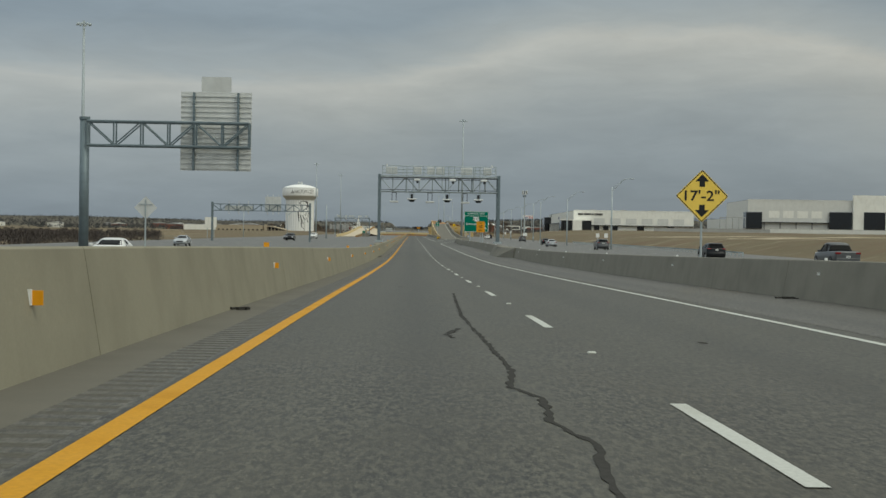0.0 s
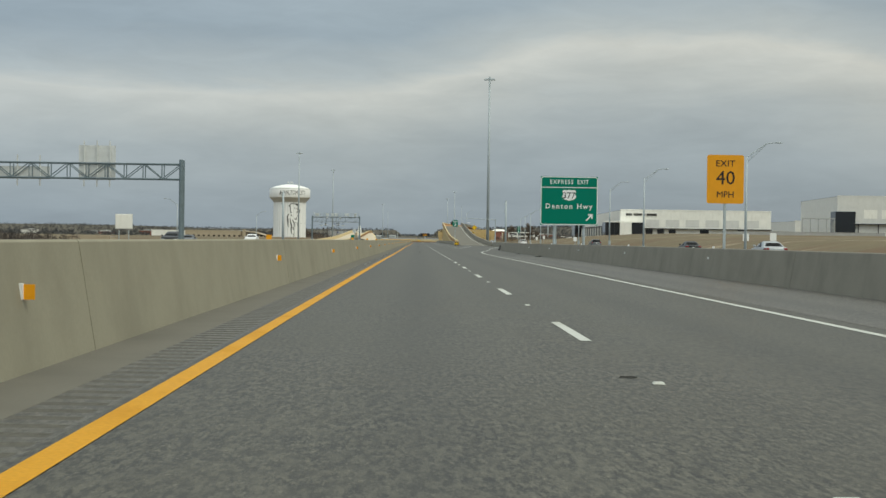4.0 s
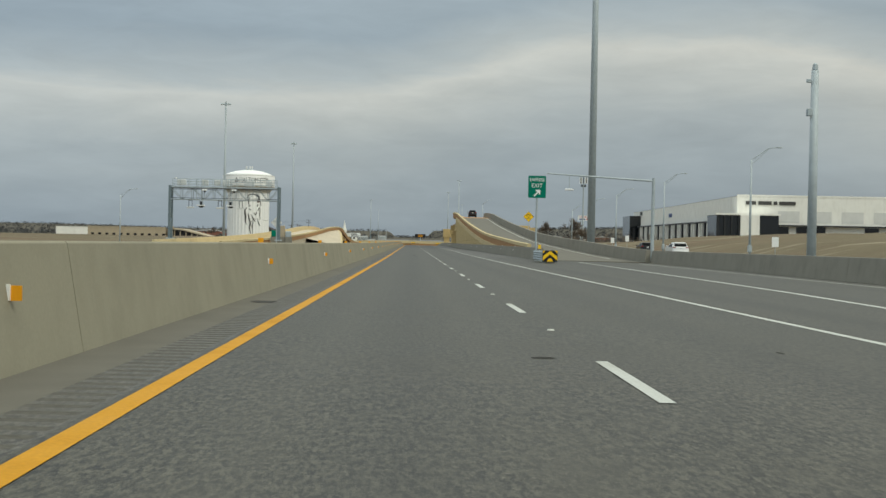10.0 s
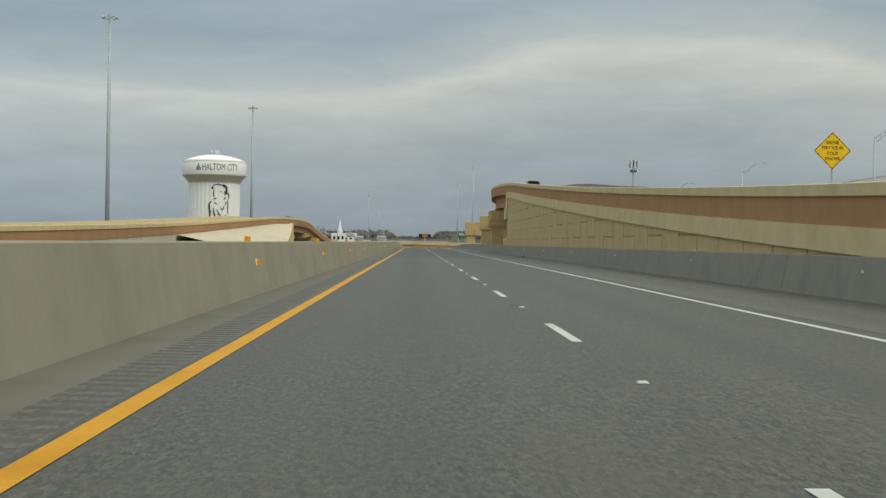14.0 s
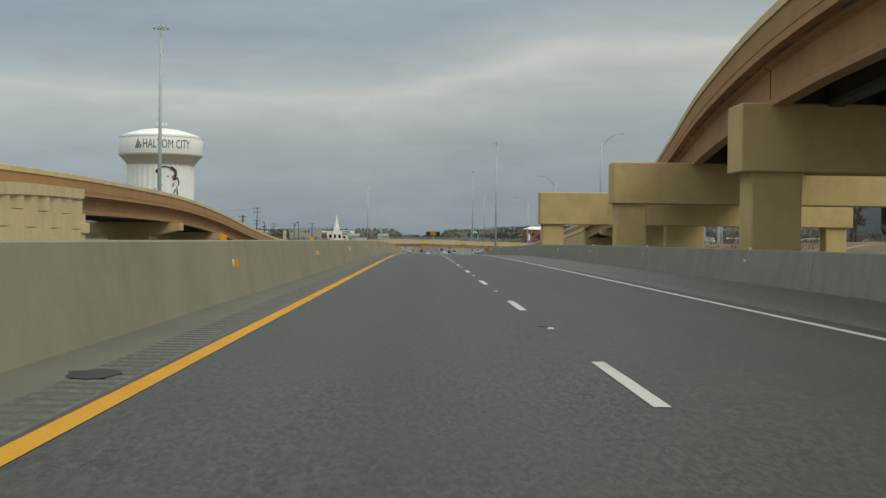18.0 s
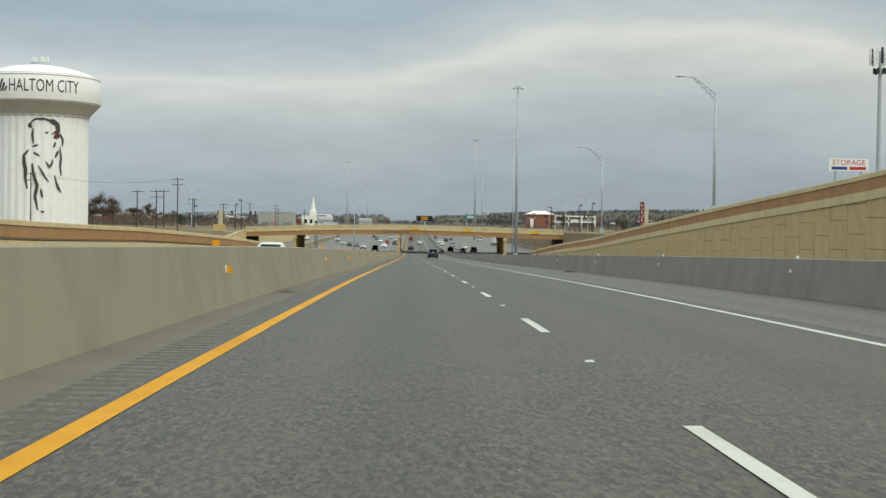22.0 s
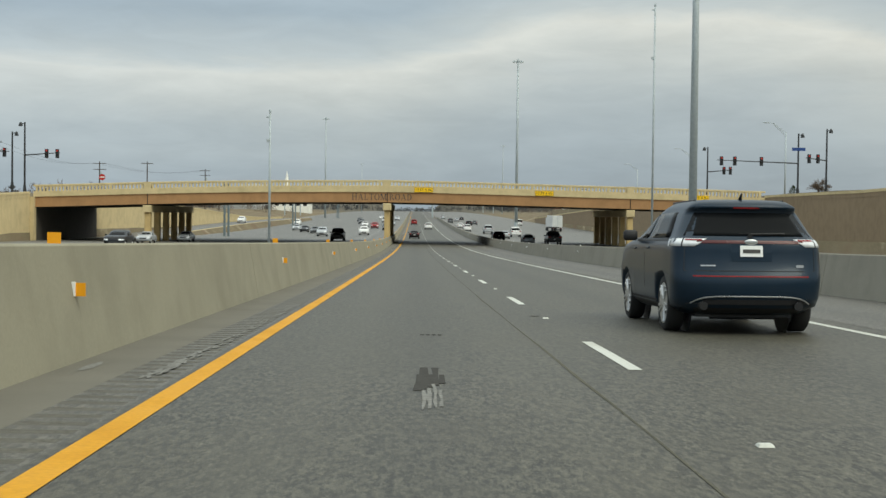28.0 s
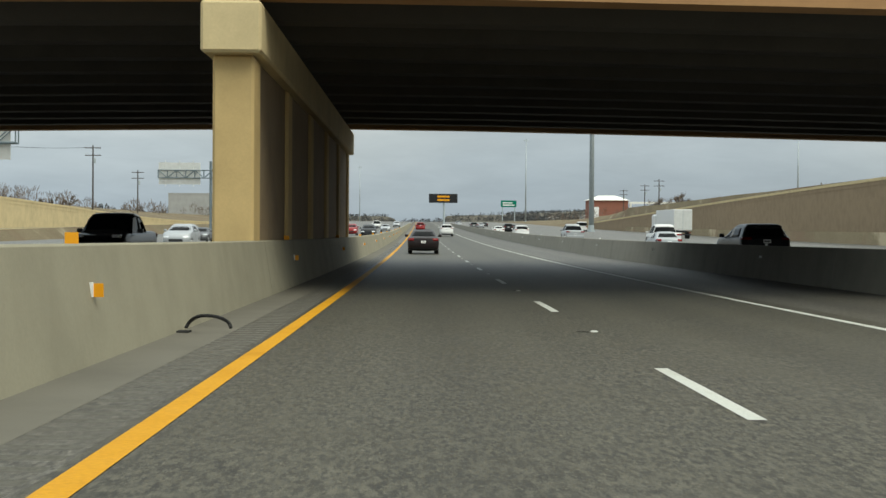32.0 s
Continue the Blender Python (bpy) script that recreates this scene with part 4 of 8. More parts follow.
for i, (x, y, top) in enumerate(MASTS):
    m = pose(x, y, top - 45.3, 0, 0, 11 * i)
    if i == 0:
        mast0.matrix_basis = m
    else:
        copy_thing(mast0, m)


def make_lamp(h=10.7, reach=3.0):
    """A tapered pole with a straight two-bar arm that climbs to a flat tip."""
    ob = thing("street_lamp", "galvanised street lamp with one straight rising bracket arm", "street lamp", group="street lamps")
    part("pole", rod((0, 0, -1.5), (0, 0, h), 0.15, 0.11, 10), M_STEEL, ob, smooth=True)
    part("base", box(-0.22, 0.22, -0.22, 0.22, -0.3, 0.5, 0.03), M_STEEL, ob)
    bm = bmesh.new()
    up, low = [(0, h - 0.1), (2.0, h + 1.35), (reach, h + 1.45)], [(0, h - 0.65), (2.0, h + 1.25)]
    for line, r in ((up, 0.05), (low, 0.04)):
        for (a, b), (c, d) in zip(line, line[1:]):
            rod((a, 0, b), (c, 0, d), r, n=6, bm=bm)
    for k in (0.25, 0.5, 0.75):
        rod((2 * k, 0, h - 0.1 + 1.45 * k), (2 * k, 0, h - 0.65 + 1.9 * k), 0.02, n=4, bm=bm)
    part("bracket_arm", bm, M_STEEL, ob)
    h = h + 1.45
    bm = bmesh.new()
    bmesh.ops.create_uvsphere(bm, u_segments=10, v_segments=6, radius=1.0, matrix=Matrix.Translation((reach + 0.3, 0, h)) @ Matrix.Diagonal((0.42, 0.17, 0.09, 1)))
    part("lamp_head", bm, M_STEEL, ob, smooth=True)
    return ob


lamp0 = make_lamp()
LAMPS = [(32.6, 214, 0), (33.6, 284, 0), (34.0, 347, 0), (37.8, 408, 0), (39.1, 468, 0), (40, 529, 0), (41.1, 588, 0), (43, 650, 0), (46, 712, 0), (49, 775, 0), (58, 1260, 180), (60, 1340, 180),
         (-62, 655, 0), (-64, 500, 180), (-60, 1190, 0), (62, 1420, 180)]
first = True
for x, y, turn in LAMPS:
    z = ground_height(x, y)
    if 0 < x < 50:
        z = grade(y) + (-0.55 if y < 300 else 0.15 if y < 400 else 1.0)
    m = pose(x, y, z, 0, 0, turn)
    if first:
        lamp0.matrix_basis, first = m, False
    else:
        copy_thing(lamp0, m)
# lamps that stand on the flyover parapet
for x, y, zt in ((26.9, 877.4, 25.0), (27.3, 948.4, 22.5), (27.4, 1019, 25.6)):
    copy_thing(lamp0, pose(x + 0.1, y, fz(y) - 0.35 + (zt - 11.0 - fz(y)) * 0.15, 0, 0, 0 if y < 900 else 180))


def camera_pole(x, y, z0, z1, r=0.24):
    ob = thing("camera_pole", "grey steel traffic camera pole with small boxes", "camera pole", x, y, z0, group="camera poles")
    h = z1 - z0
    part("pole", rod((0, 0, -0.4), (0, 0, h), r, r * 0.75, 12), M_STEEL, ob, smooth=True)
    part("camera", lathe([(0.05, h + 0.35), (0.12, h + 0.28), (0.15, h + 0.05), (0.1, h - 0.1)], 10), M_STEEL, ob)
    part("cabinet", box(-0.36, -0.12, -0.15, 0.15, h * 0.78, h * 0.78 + 0.35, 0.02), M_STEEL, ob)
    part("antenna", box(-0.4, -0.12, -0.08, 0.08, h - 0.6, h - 0.42, 0.02), M_STEEL, ob)
    return ob


camera_pole(19.25, 437.5, 9.0, 19.0)
camera_pole(-26.9, 412, 8.8, 19.5)
camera_pole(-16.0, 1199.5, 0.2, 15.0, 0.14)
camera_pole(30.4, 1223, 0.0, 31.0, 0.15)


def truss(bm, x0, x1, y, z0, z1, bays, r=0.07):
    """One plane of a lattice girder between x0 and x1."""
    rod((x0, y, z0), (x1, y, z0), r, n=6, bm=bm)
    rod((x0, y, z1), (x1, y, z1), r, n=6, bm=bm)
    w = (x1 - x0) / bays
    for i in range(bays + 1):
        rod((x0 + i * w, y, z0), (x0 + i * w, y, z1), r * 0.7, n=5, bm=bm)
    for i in range(bays):
        a, b = (z1, z0) if i % 2 else (z0, z1)
        rod((x0 + i * w, y, b), (x0 + (i + 1) * w, y, a), r * 0.65, n=5, bm=bm)


def toll_gantry(x0, x1, y, ground_z, z_low, z_high, label, readers):
    ob = thing("toll_gantry", label, "toll gantry", (x0 + x1) / 2, y, ground_z, group="toll gantries")
    w, lo, hi = (x1 - x0) / 2, z_low - ground_z, z_high - ground_z
    for s in (-1, 1):
        for dy in (-0.9, 0.9):
            part("post", box(s * w - 0.14, s * w + 0.14, dy - 0.14, dy + 0.14, 0, hi + 0.25, 0.02), M_STEELBLUE, ob)
        bm = bmesh.new()
        n = max(4, int(hi / 1.3))
        for i in range(n):
            a, b = (-0.9, 0.9) if i % 2 else (0.9, -0.9)
            rod((s * w, a, hi * i / n), (s * w, b, hi * (i + 1) / n), 0.055, n=5, bm=bm)
        part("post_lacing", bm, M_STEELBLUE, ob)
        part("base_plate", box(s * w - 0.4, s * w + 0.4, -1.1, 1.1, -0.1, 0.06), M_STEEL, ob)
    bays = max(6, int(w * 2 / 1.35))
    for dy in (-0.75, 0.75):
        bm = bmesh.new()
        truss(bm, -w, w, dy, lo, hi, bays, 0.058)
        part("truss", bm, M_STEEL, ob)
    bm = bmesh.new()
    for i in range(bays + 1):
        x = -w + 2 * w * i / bays
        rod((x, -0.75, lo), (x, 0.75, lo), 0.045, n=5, bm=bm)
        rod((x, -0.75, hi), (x, 0.75, hi), 0.045, n=5, bm=bm)
    part("cross_ties", bm, M_STEELBLUE, ob)
    part("catwalk", box(-w + 0.1, w - 0.1, -0.6, 0.6, hi + 0.08, hi + 0.13), M_STEEL, ob)
    bm = bmesh.new()
    for dy in (-0.62, 0.62):
        for dz in (0.45, 0.8, 1.15):
            rod((-w + 0.3, dy, hi + dz), (w - 0.3, dy, hi + dz), 0.028, n=5, bm=bm)
        for i in range(int(w * 2 / 1.1) + 1):
            x = -w + 0.3 + i * (2 * w - 0.6) / int(w * 2 / 1.1)
            rod((x, dy, hi + 0.1), (x, dy, hi + 1.18), 0.028, n=5, bm=bm)
    part("handrail", bm, M_STEEL, ob)
    for j, x in enumerate(readers):
        if j % 2:  # reader with its camera, on a stout bracket
            unit = part("reader", box(x - 0.5, x + 0.5, -0.95, -0.2, lo - 0.84, lo - 0.72, 0.04), M_SIGNWHITE, ob, "white flat antenna")
            part("camera", box(x - 0.26, x + 0.28, -0.6, 0.0, lo - 1.06, lo - 0.86, 0.05), M_BLACK, unit, "black camera box")
            part("camera_hood", box(x - 0.36, x + 0.38, -0.5, 0.1, lo - 0.90, lo - 0.85, 0.01), M_DARK, unit)
            part("junction_box", box(x - 0.13, x + 0.13, -0.6, -0.2, lo - 0.70, lo - 0.25, 0.03), M_DARK, unit)
            for dx in (-0.22, 0.22):
                part("hanger", rod((x + dx, -0.5, lo - 0.88), (x + dx, -0.5, lo + 0.1), 0.035, n=6), M_STEEL, unit)
            for dx in (-0.55, 0.12):
                part("mast", rod((x + dx, -0.85, lo - 0.2), (x + dx, -0.85, hi + 1.1), 0.05, n=6), M_STEEL, ob)
            cam_box = part("side_camera", box(x + 0.2, x + 0.85, -1.25, -0.8, hi - 0.42, hi - 0.2, 0.04), M_SIGNWHITE, ob, "white camera housing")
            part("lens_hood", box(x + 0.45, x + 0.68, -1.2, -0.95, hi - 0.66, hi - 0.42, 0.04), M_DARK, cam_box)
            part("conduit", rod((x + 0.55, -0.85, hi - 0.2), (x + 0.2, -0.85, hi + 0.6), 0.03, n=5), M_STEEL, cam_box)
        else:  # antenna on a light frame
            unit = part("antenna", box(x - 0.44, x + 0.44, -0.75, -0.15, lo - 1.16, lo - 0.98, 0.03), M_ALU, ob, "pale flat antenna")
            for dx in (-0.22, 0.22):
                part("hanger", rod((x + dx, -0.45, lo - 1.00), (x + dx, -0.45, lo + 0.05), 0.035, n=6), M_DARK, unit)
            part("cross_bar", rod((x - 0.22, -0.45, lo - 0.12), (x + 0.22, -0.45, lo - 0.12), 0.03, n=5), M_DARK, unit)
    for x, q in ((-0.80, 0.6), (-0.37, 0.45), (-0.14, 0.4), (0.02, 0.45), (0.46, 0.6), (0.81, 0.42)):
        part("equipment_panel", box(x * w - q, x * w + q, -0.3, 0.1, hi + 0.28, hi + 1.04, 0.03), M_ALU, ob, "pale equipment panel")
    bm = bmesh.new()
    rod((-w + 0.2, -0.9, hi - 0.12), (w - 0.2, -0.9, hi - 0.12), 0.05, n=6, bm=bm)
    rod((-w + 0.2, -0.9, hi - 0.28), (w * 0.8, -0.9, hi - 0.28), 0.03, n=5, bm=bm)
    rod((-w + 0.2, -0.85, lo + 0.18), (w - 0.2, -0.85, lo + 0.18), 0.03, n=5, bm=bm)
    part("cable_tray", bm, M_DARK, ob)
    for s in (-1, 1):
        part("beacon", rod((s * (w - 0.75), -0.6, hi + 1.1), (s * (w - 0.75), -0.6, hi + 1.32), 0.09, n=8), M_SIGNWHITE, ob)
    return ob


READ = [-4.7, -2.84, -0.94, 0.86, 2.74, 4.14]
toll_gantry(-3.55, 8.95, 138, 11.6, 16.8, 18.35, "blue-grey steel toll gantry with antennas over the express lanes", READ)
toll_gantry(-32.2, -17.8, 550.5, 9.9, 15.1, 16.7, "blue-grey steel toll gantry over the opposite express lanes", [-4.5, -3.1, -0.6, 0.8, 2.2])
# barrier plinths that carry the gantry posts
for name, sec in (("barrier_plinth", [(10.1, 1.0), (9.0, 1.0), (8.45, 0.0), (8.45, -0.1), (10.1, -0.1)]), ("barrier_plinth", [(-3.9, 1.10), (-3.13, 1.10), (-2.93, 0.0), (-2.93, -0.1), (-3.9, -0.1)])):
    out = sec[1][0] > 0
    ob = thing(name, "pale concrete barrier plinth round the gantry post", "barrier", group="barrier plinths", kind="structure")
    mid = 9.95 if out else -3.4
    st = [127, 132, 144, 149]
    bm = sweep([(0, y, grade(y) + FALL * 9 * out) for y in st], lambda i: sec if i in (1, 2) else [(mid + (x - mid) * 0.12, z * 0.97) for x, z in sec])
    part("plinth", bm, M_BARRIER if not out else M_BARRIER_R, ob)


# cantilever sign seen from behind
ob = thing("cantilever_sign", "back of a bare aluminium sign on a steel cantilever", "road sign", -19.3, 77.2, 11.0)
part("post", rod((0, 0, -0.5), (0, 0, 8.1), 0.28, 0.27, 14), M_STEELBLUE, ob, smooth=True)
part("post_cap", rod((0, 0, 8.05), (0, 0, 8.2), 0.31, 0.31, 14), M_STEELBLUE, ob)
for dy in (-0.35, 0.35):
    bm = bmesh.new()
    truss(bm, 0.2, 9.6, dy, 6.55, 7.95, 6, 0.075)
    part("arm_truss", bm, M_STEELBLUE, ob)
sheet = part("sign_sheet", box(5.45, 9.62, 0.75, 0.79, 5.2, 9.85), M_ALU, ob, "ribbed bare aluminium back")
for k in range(15):
    part("rib", box(5.46, 9.61, 0.70, 0.75, 5.3 + k * 0.305, 5.36 + k * 0.305), M_ALU, sheet)
panel2 = part("exit_panel", box(6.65, 8.4, 0.75, 0.79, 9.87, 10.75), M_ALU, ob)
for dx in (6.25, 8.85):
    part("hanger_beam", box(dx - 0.06, dx + 0.06, 0.5, 0.7, 5.2, 9.8), M_STEELBLUE, ob)

# overhead sign structure across the opposite carriageway, seen from behind
ob = thing("sign_gantry", "steel truss sign gantry across the opposite lanes seen from behind", "sign gantry", -30, 264.5, 9.6)
for x in (-10.2, 9.4):
    for dy in (-0.5, 0.5):
        part("post", rod((x, dy, -0.5), (x, dy, 8.0), 0.16, n=10), M_STEELBLUE, ob)
    bm = bmesh.new()
    for i in range(6):
        rod((x, -0.5 if i % 2 else 0.5, i * 1.3), (x, 0.5 if i % 2 else -0.5, i * 1.3 + 1.3), 0.05, n=5, bm=bm)
    part("post_lacing", bm, M_STEELBLUE, ob)
for dy in (-0.5, 0.5):
    bm = bmesh.new()
    truss(bm, -10.2, 9.4, dy, 6.3, 7.6, 12, 0.07)
    part("truss", bm, M_STEELBLUE, ob)
for x, w in ((-5.0, 5.6), (1.9, 3.2)):
    s = part("sign_sheet", box(x - w / 2, x + w / 2, 0.62, 0.67, 6.2, 7.3 if w > 4 else 9.2), M_ALU, ob, "bare aluminium sign back")
    for dx in (-w * 0.35, 0, w * 0.35):
        part("hanger_beam", box(x + dx - 0.05, x + dx + 0.05, 0.5, 0.62, 5.6, 8.3 if w > 4 else 9.6), M_ALU, s)

# clearance warning diamond
def diamond(name, label, x, y, zc, side_len, base_z, material):
    ob = thing(name, label, "road sign", x, y, zc)
    d = side_len / math.sqrt(2)
    bm = plate([(-d, 0), (0, -d), (d, 0), (0, d)], 0.012)
    bmesh.ops.bevel(bm, geom=[e for e in bm.edges if abs(e.verts[0].co.y - e.verts[1].co.y) > 0.005], offset=0.05, segments=3, affect="EDGES")
    sheet = part("sheet", bm, material, ob)
    for i in range(4):
        a, b = [((-1, 0), (0, -1), (1, 0), (0, 1))[j % 4] for j in (i, i + 1)]
        k0, k1 = d - 0.025, d - 0.065
        bm = plate([(a[0] * k0, a[1] * k0), (b[0] * k0, b[1] * k0), (b[0] * k1, b[1] * k1), (a[0] * k1, a[1] * k1)], 0.003)
        part("border", bm, M_BLACK, sheet).location.y = -0.004
    part("post", box(-0.035, 0.035, 0.015, 0.08, base_z - zc, d * 0.8, 0.01), M_STEEL, ob)
    return ob, sheet


ARROW = [(0, 0.27), (0.25, 0.02), (0.1, 0.02), (0.1, -0.17), (-0.1, -0.17), (-0.1, 0.02), (-0.25, 0.02)]
ob, sheet = diamond("clearance_sign", "yellow diamond clearance sign with black arrows and figures", 10.2, 46.4, 14.32, 1.34, 11.0, M_PALEYELLOW)
words("figures", "17'-2\"", 0.38, 1.24, M_BLACK, sheet, (0, -0.008, 0.02), bold=0.01)
part("arrow", plate([(x, z + 0.50) for x, z in ARROW], 0.004), M_BLACK, sheet).location.y = -0.006
part("arrow", plate([(x, -z - 0.48) for x, z in reversed(ARROW)], 0.004), M_BLACK, sheet).location.y = -0.006
ob, sheet = diamond("ice_warning_sign", "yellow diamond bridge ice warning sign on the ramp parapet", 18.9, 587, 14.35, 1.22, 11.4, M_YELLOW)
for k, t in enumerate(("BRIDGE", "MAY ICE IN", "COLD", "WEATHER")):
    words("words", t, 0.15, (0.55, 0.95, 0.5, 0.72)[k], M_BLACK, sheet, (0, -0.008, 0.38 - k * 0.245))

# exit advance sign
ob = thing("exit_sign", "green exit sign with white lettering on a steel post", "road sign", 12.7, 260.5, 14.42)
sheet = part("sheet", plate(rounded(4.85, 4.1, 0.08), 0.02), M_GREEN, ob, "green sheet")


def border(parent, w, h, r, thick, material, zc=0.0):
    """A thin frame with round corners, just proud of its sheet."""
    bm = bmesh.new()
    a, b = rounded(w, h, r, 6), rounded(w - 2 * thick, h - 2 * thick, r - thick, 6)
    va, vb = [bm.verts.new((x, 0, z + zc)) for x, z in a], [bm.verts.new((x, 0, z + zc)) for x, z in b]
    for i in range(len(va)):
        j = (i + 1) % len(va)
        bm.faces.new((va[i], va[j], vb[j], vb[i]))
    bm.normal_update()
    bmesh.ops.solidify(bm, geom=bm.faces[:], thickness=0.004)
    bmesh.ops.recalc_face_normals(bm, faces=bm.faces[:])
    ob_ = part("border", bm, material, parent)
    ob_.location.y = -0.006
    return ob_


border(sheet, 4.82, 4.07, 0.26, 0.065, M_SIGNWHITE)
part("border_bar", box(-2.35, 2.35, -0.008, -0.002, 1.1, 1.16), M_SIGNWHITE, sheet)
words("words", "EXPRESS", 0.36, 1.95, M_SIGNWHITE, sheet, (-0.64, -0.006, 1.60), bold=0.012, gap=1.25)
words("words", "EXIT", 0.36, 0.93, M_SIGNWHITE, sheet, (1.16, -0.006, 1.60), bold=0.012, gap=1.25)
words("words", "Denton Hwy", 0.56, 3.95, M_SIGNWHITE, sheet, (0.0, -0.006, -0.52), bold=0.012, gap=1.3)
shield = part("route_shield", plate([(-0.5, 0.3), (-0.36, 0.42), (-0.18, 0.38), (0, 0.44), (0.18, 0.38), (0.36, 0.42), (0.5, 0.3), (0.42, 0.1), (0.5, -0.15), (0.36, -0.34), (0.14, -0.4), (0, -0.46), (-0.14, -0.4), (-0.36, -0.34), (-0.5, -0.15), (-0.42, 0.1)], 0.004), M_SIGNWHITE, sheet)
shield.location, shield.scale = (0.0, -0.006, 0.48), (1.18, 1.0, 1.05)
words("figures", "377", 0.50, 0.88, M_BLACK, shield, (0, -0.005, -0.02), bold=0.008)
part("arrow", plate([(-0.3, -0.22), (-0.22, -0.3), (0.16, 0.08), (0.16, -0.1), (0.28, -0.1), (0.28, 0.28), (-0.1, 0.28), (-0.1, 0.16), (0.08, 0.16)], 0.004), M_SIGNWHITE, sheet).location = (1.72, -0.006, -1.38)
for dx in (-1.2, 1.3):
    part("post", rod((dx, 0.25, -5.1), (dx, 0.25, 1.7), 0.11, n=14), M_STEEL, ob)
for z in (-1.2, 0.3, 1.4):
    part("wind_beam", box(-2.2, 2.2, 0.03, 0.12, z - 0.05, z + 0.05), M_ALU, ob)

# mile marker beyond the barrier
ob = thing("mile_marker", "narrow green mile marker with white figures on a post", "road sign", 14.1, 333.4, 12.33)
sheet = part("sheet", plate(rounded(0.33, 0.98, 0.04), 0.012), M_GREEN, ob)
words("words", "MILE", 0.11, 0.24, M_SIGNWHITE, sheet, (0, -0.006, 0.38), bold=0.008)
words("figures", "1", 0.26, 0.06, M_SIGNWHITE, sheet, (0, -0.006, 0.10), bold=0.008)
words("figures", "8", 0.26, 0.17, M_SIGNWHITE, sheet, (0, -0.006, -0.27), bold=0.008)
part("post", box(-0.03, 0.03, 0.015, 0.06, -2.9, 0.4), M_STEEL, ob)

# advisory speed sign
ob = thing("exit_speed_sign", "yellow exit speed sign with black figures on the barrier", "road sign", 10.05, 193, 13.3)
sheet = part("sheet", plate(rounded(1.22, 1.6, 0.08), 0.012), M_ORANGE, ob)
for t, z, h, w in (("EXIT", 0.52, 0.2, 0.62), ("40", 0.05, 0.45, 0.62), ("MPH", -0.5, 0.2, 0.55)):
    words("words", t, h, w, M_BLACK, sheet, (0, -0.006, z))
part("post", box(-0.04, 0.04, 0.015, 0.08, -2.3, 0.7), M_STEEL, ob)

# exit gore sign, crash cushion
ob = thing("gore_exit_sign", "green express exit sign with a white arrow on a post", "road sign", 9.1, 470.5, 14.47)
sheet = part("sheet", plate(rounded(1.3, 1.62, 0.09), 0.012), M_GREEN, ob)
words("words", "EXPRESS", 0.24, 1.05, M_SIGNWHITE, sheet, (0, -0.006, 0.52))
words("words", "EXIT", 0.28, 0.78, M_SIGNWHITE, sheet, (0, -0.006, 0.1))
part("arrow", plate([(-0.26, -0.2), (-0.19, -0.27), (0.13, 0.05), (0.13, -0.1), (0.24, -0.1), (0.24, 0.24), (-0.1, 0.24), (-0.1, 0.13), (0.05, 0.13)], 0.004), M_SIGNWHITE, sheet).location = (0, -0.006, -0.45)
part("post", rod((0, 0.08, -5.3), (0, 0.08, 0.7), 0.07, n=10), M_STEEL, ob)

ob = thing("crash_cushion", "ribbed steel crash cushion with a black and yellow chevron nose", "crash cushion", 9.2, 461.6, 9.05)
for s in (-1, 1):
    for k in range(5):
        bm = bmesh.new()
        st = [(s * (0.40 + 0.01 * k), 0.15 + k * 1.35, 0), (s * (0.40 + 0.01 * k), 0.15 + k * 1.35 + 1.38, 0)]
        part("side_rail", sweep(st, [(0, 0.15), (s * 0.05, 0.22), (0, 0.3), (s * 0.05, 0.38), (0, 0.46), (s * 0.05, 0.54), (0, 0.62), (s * 0.05, 0.7), (0, 0.78), (-s * 0.03, 0.78), (-s * 0.03, 0.15)]), M_STEEL, ob)
for k in range(6):
    part("diaphragm", box(-0.38, 0.38, 0.12 + k * 1.35, 0.17 + k * 1.35, 0.05, 0.8), M_STEEL, ob)
nose = part("nose", box(-0.5, 0.5, -0.06, 0.1, 0.1, 0.86, 0.02), M_BLACK, ob, "black nose plate with yellow chevrons")
for s_ in (-1, 1):
    part("chevron", plate([(0, 0.83), (0, 0.60), (s_ * 0.48, 0.18), (s_ * 0.48, 0.46)], 0.004), M_YELLOW, nose).location.y = -0.066
    part("chevron", plate([(s_ * 0.30, 0.84), (s_ * 0.48, 0.66), (s_ * 0.48, 0.84)], 0.004), M_YELLOW, nose).location.y = -0.066
part("chevron", plate([(-0.2, 0.12), (0.2, 0.12), (0.13, 0.27), (0, 0.36), (-0.13, 0.27)], 0.004), M_YELLOW, nose).location.y = -0.066
part("gore_reflector", box(-0.1, 0.1, 7.2, 7.25, 0.9, 1.2), M_YELLOW, ob)

# signal pole with a long arm beside the exit lane
ob = thing("arm_pole", "galvanised pole with a long arm and a small light", "signal pole", 19.55, 480.9, 8.9)
part("pole", rod((0, 0, -0.3), (0, 0, 6.9), 0.16, 0.12, 10), M_STEEL, ob)
part("arm", rod((0, 0, 6.65), (-8.7, 0, 7.1), 0.085, 0.05, 8), M_STEEL, ob)
part("light", box(-7.2, -6.5, -0.15, 0.15, 5.75, 5.9, 0.03), M_SIGNWHITE, ob)
part("hanger", rod((-6.85, 0, 5.9), (-6.85, 0, 6.98), 0.025, n=5), M_STEEL, ob)

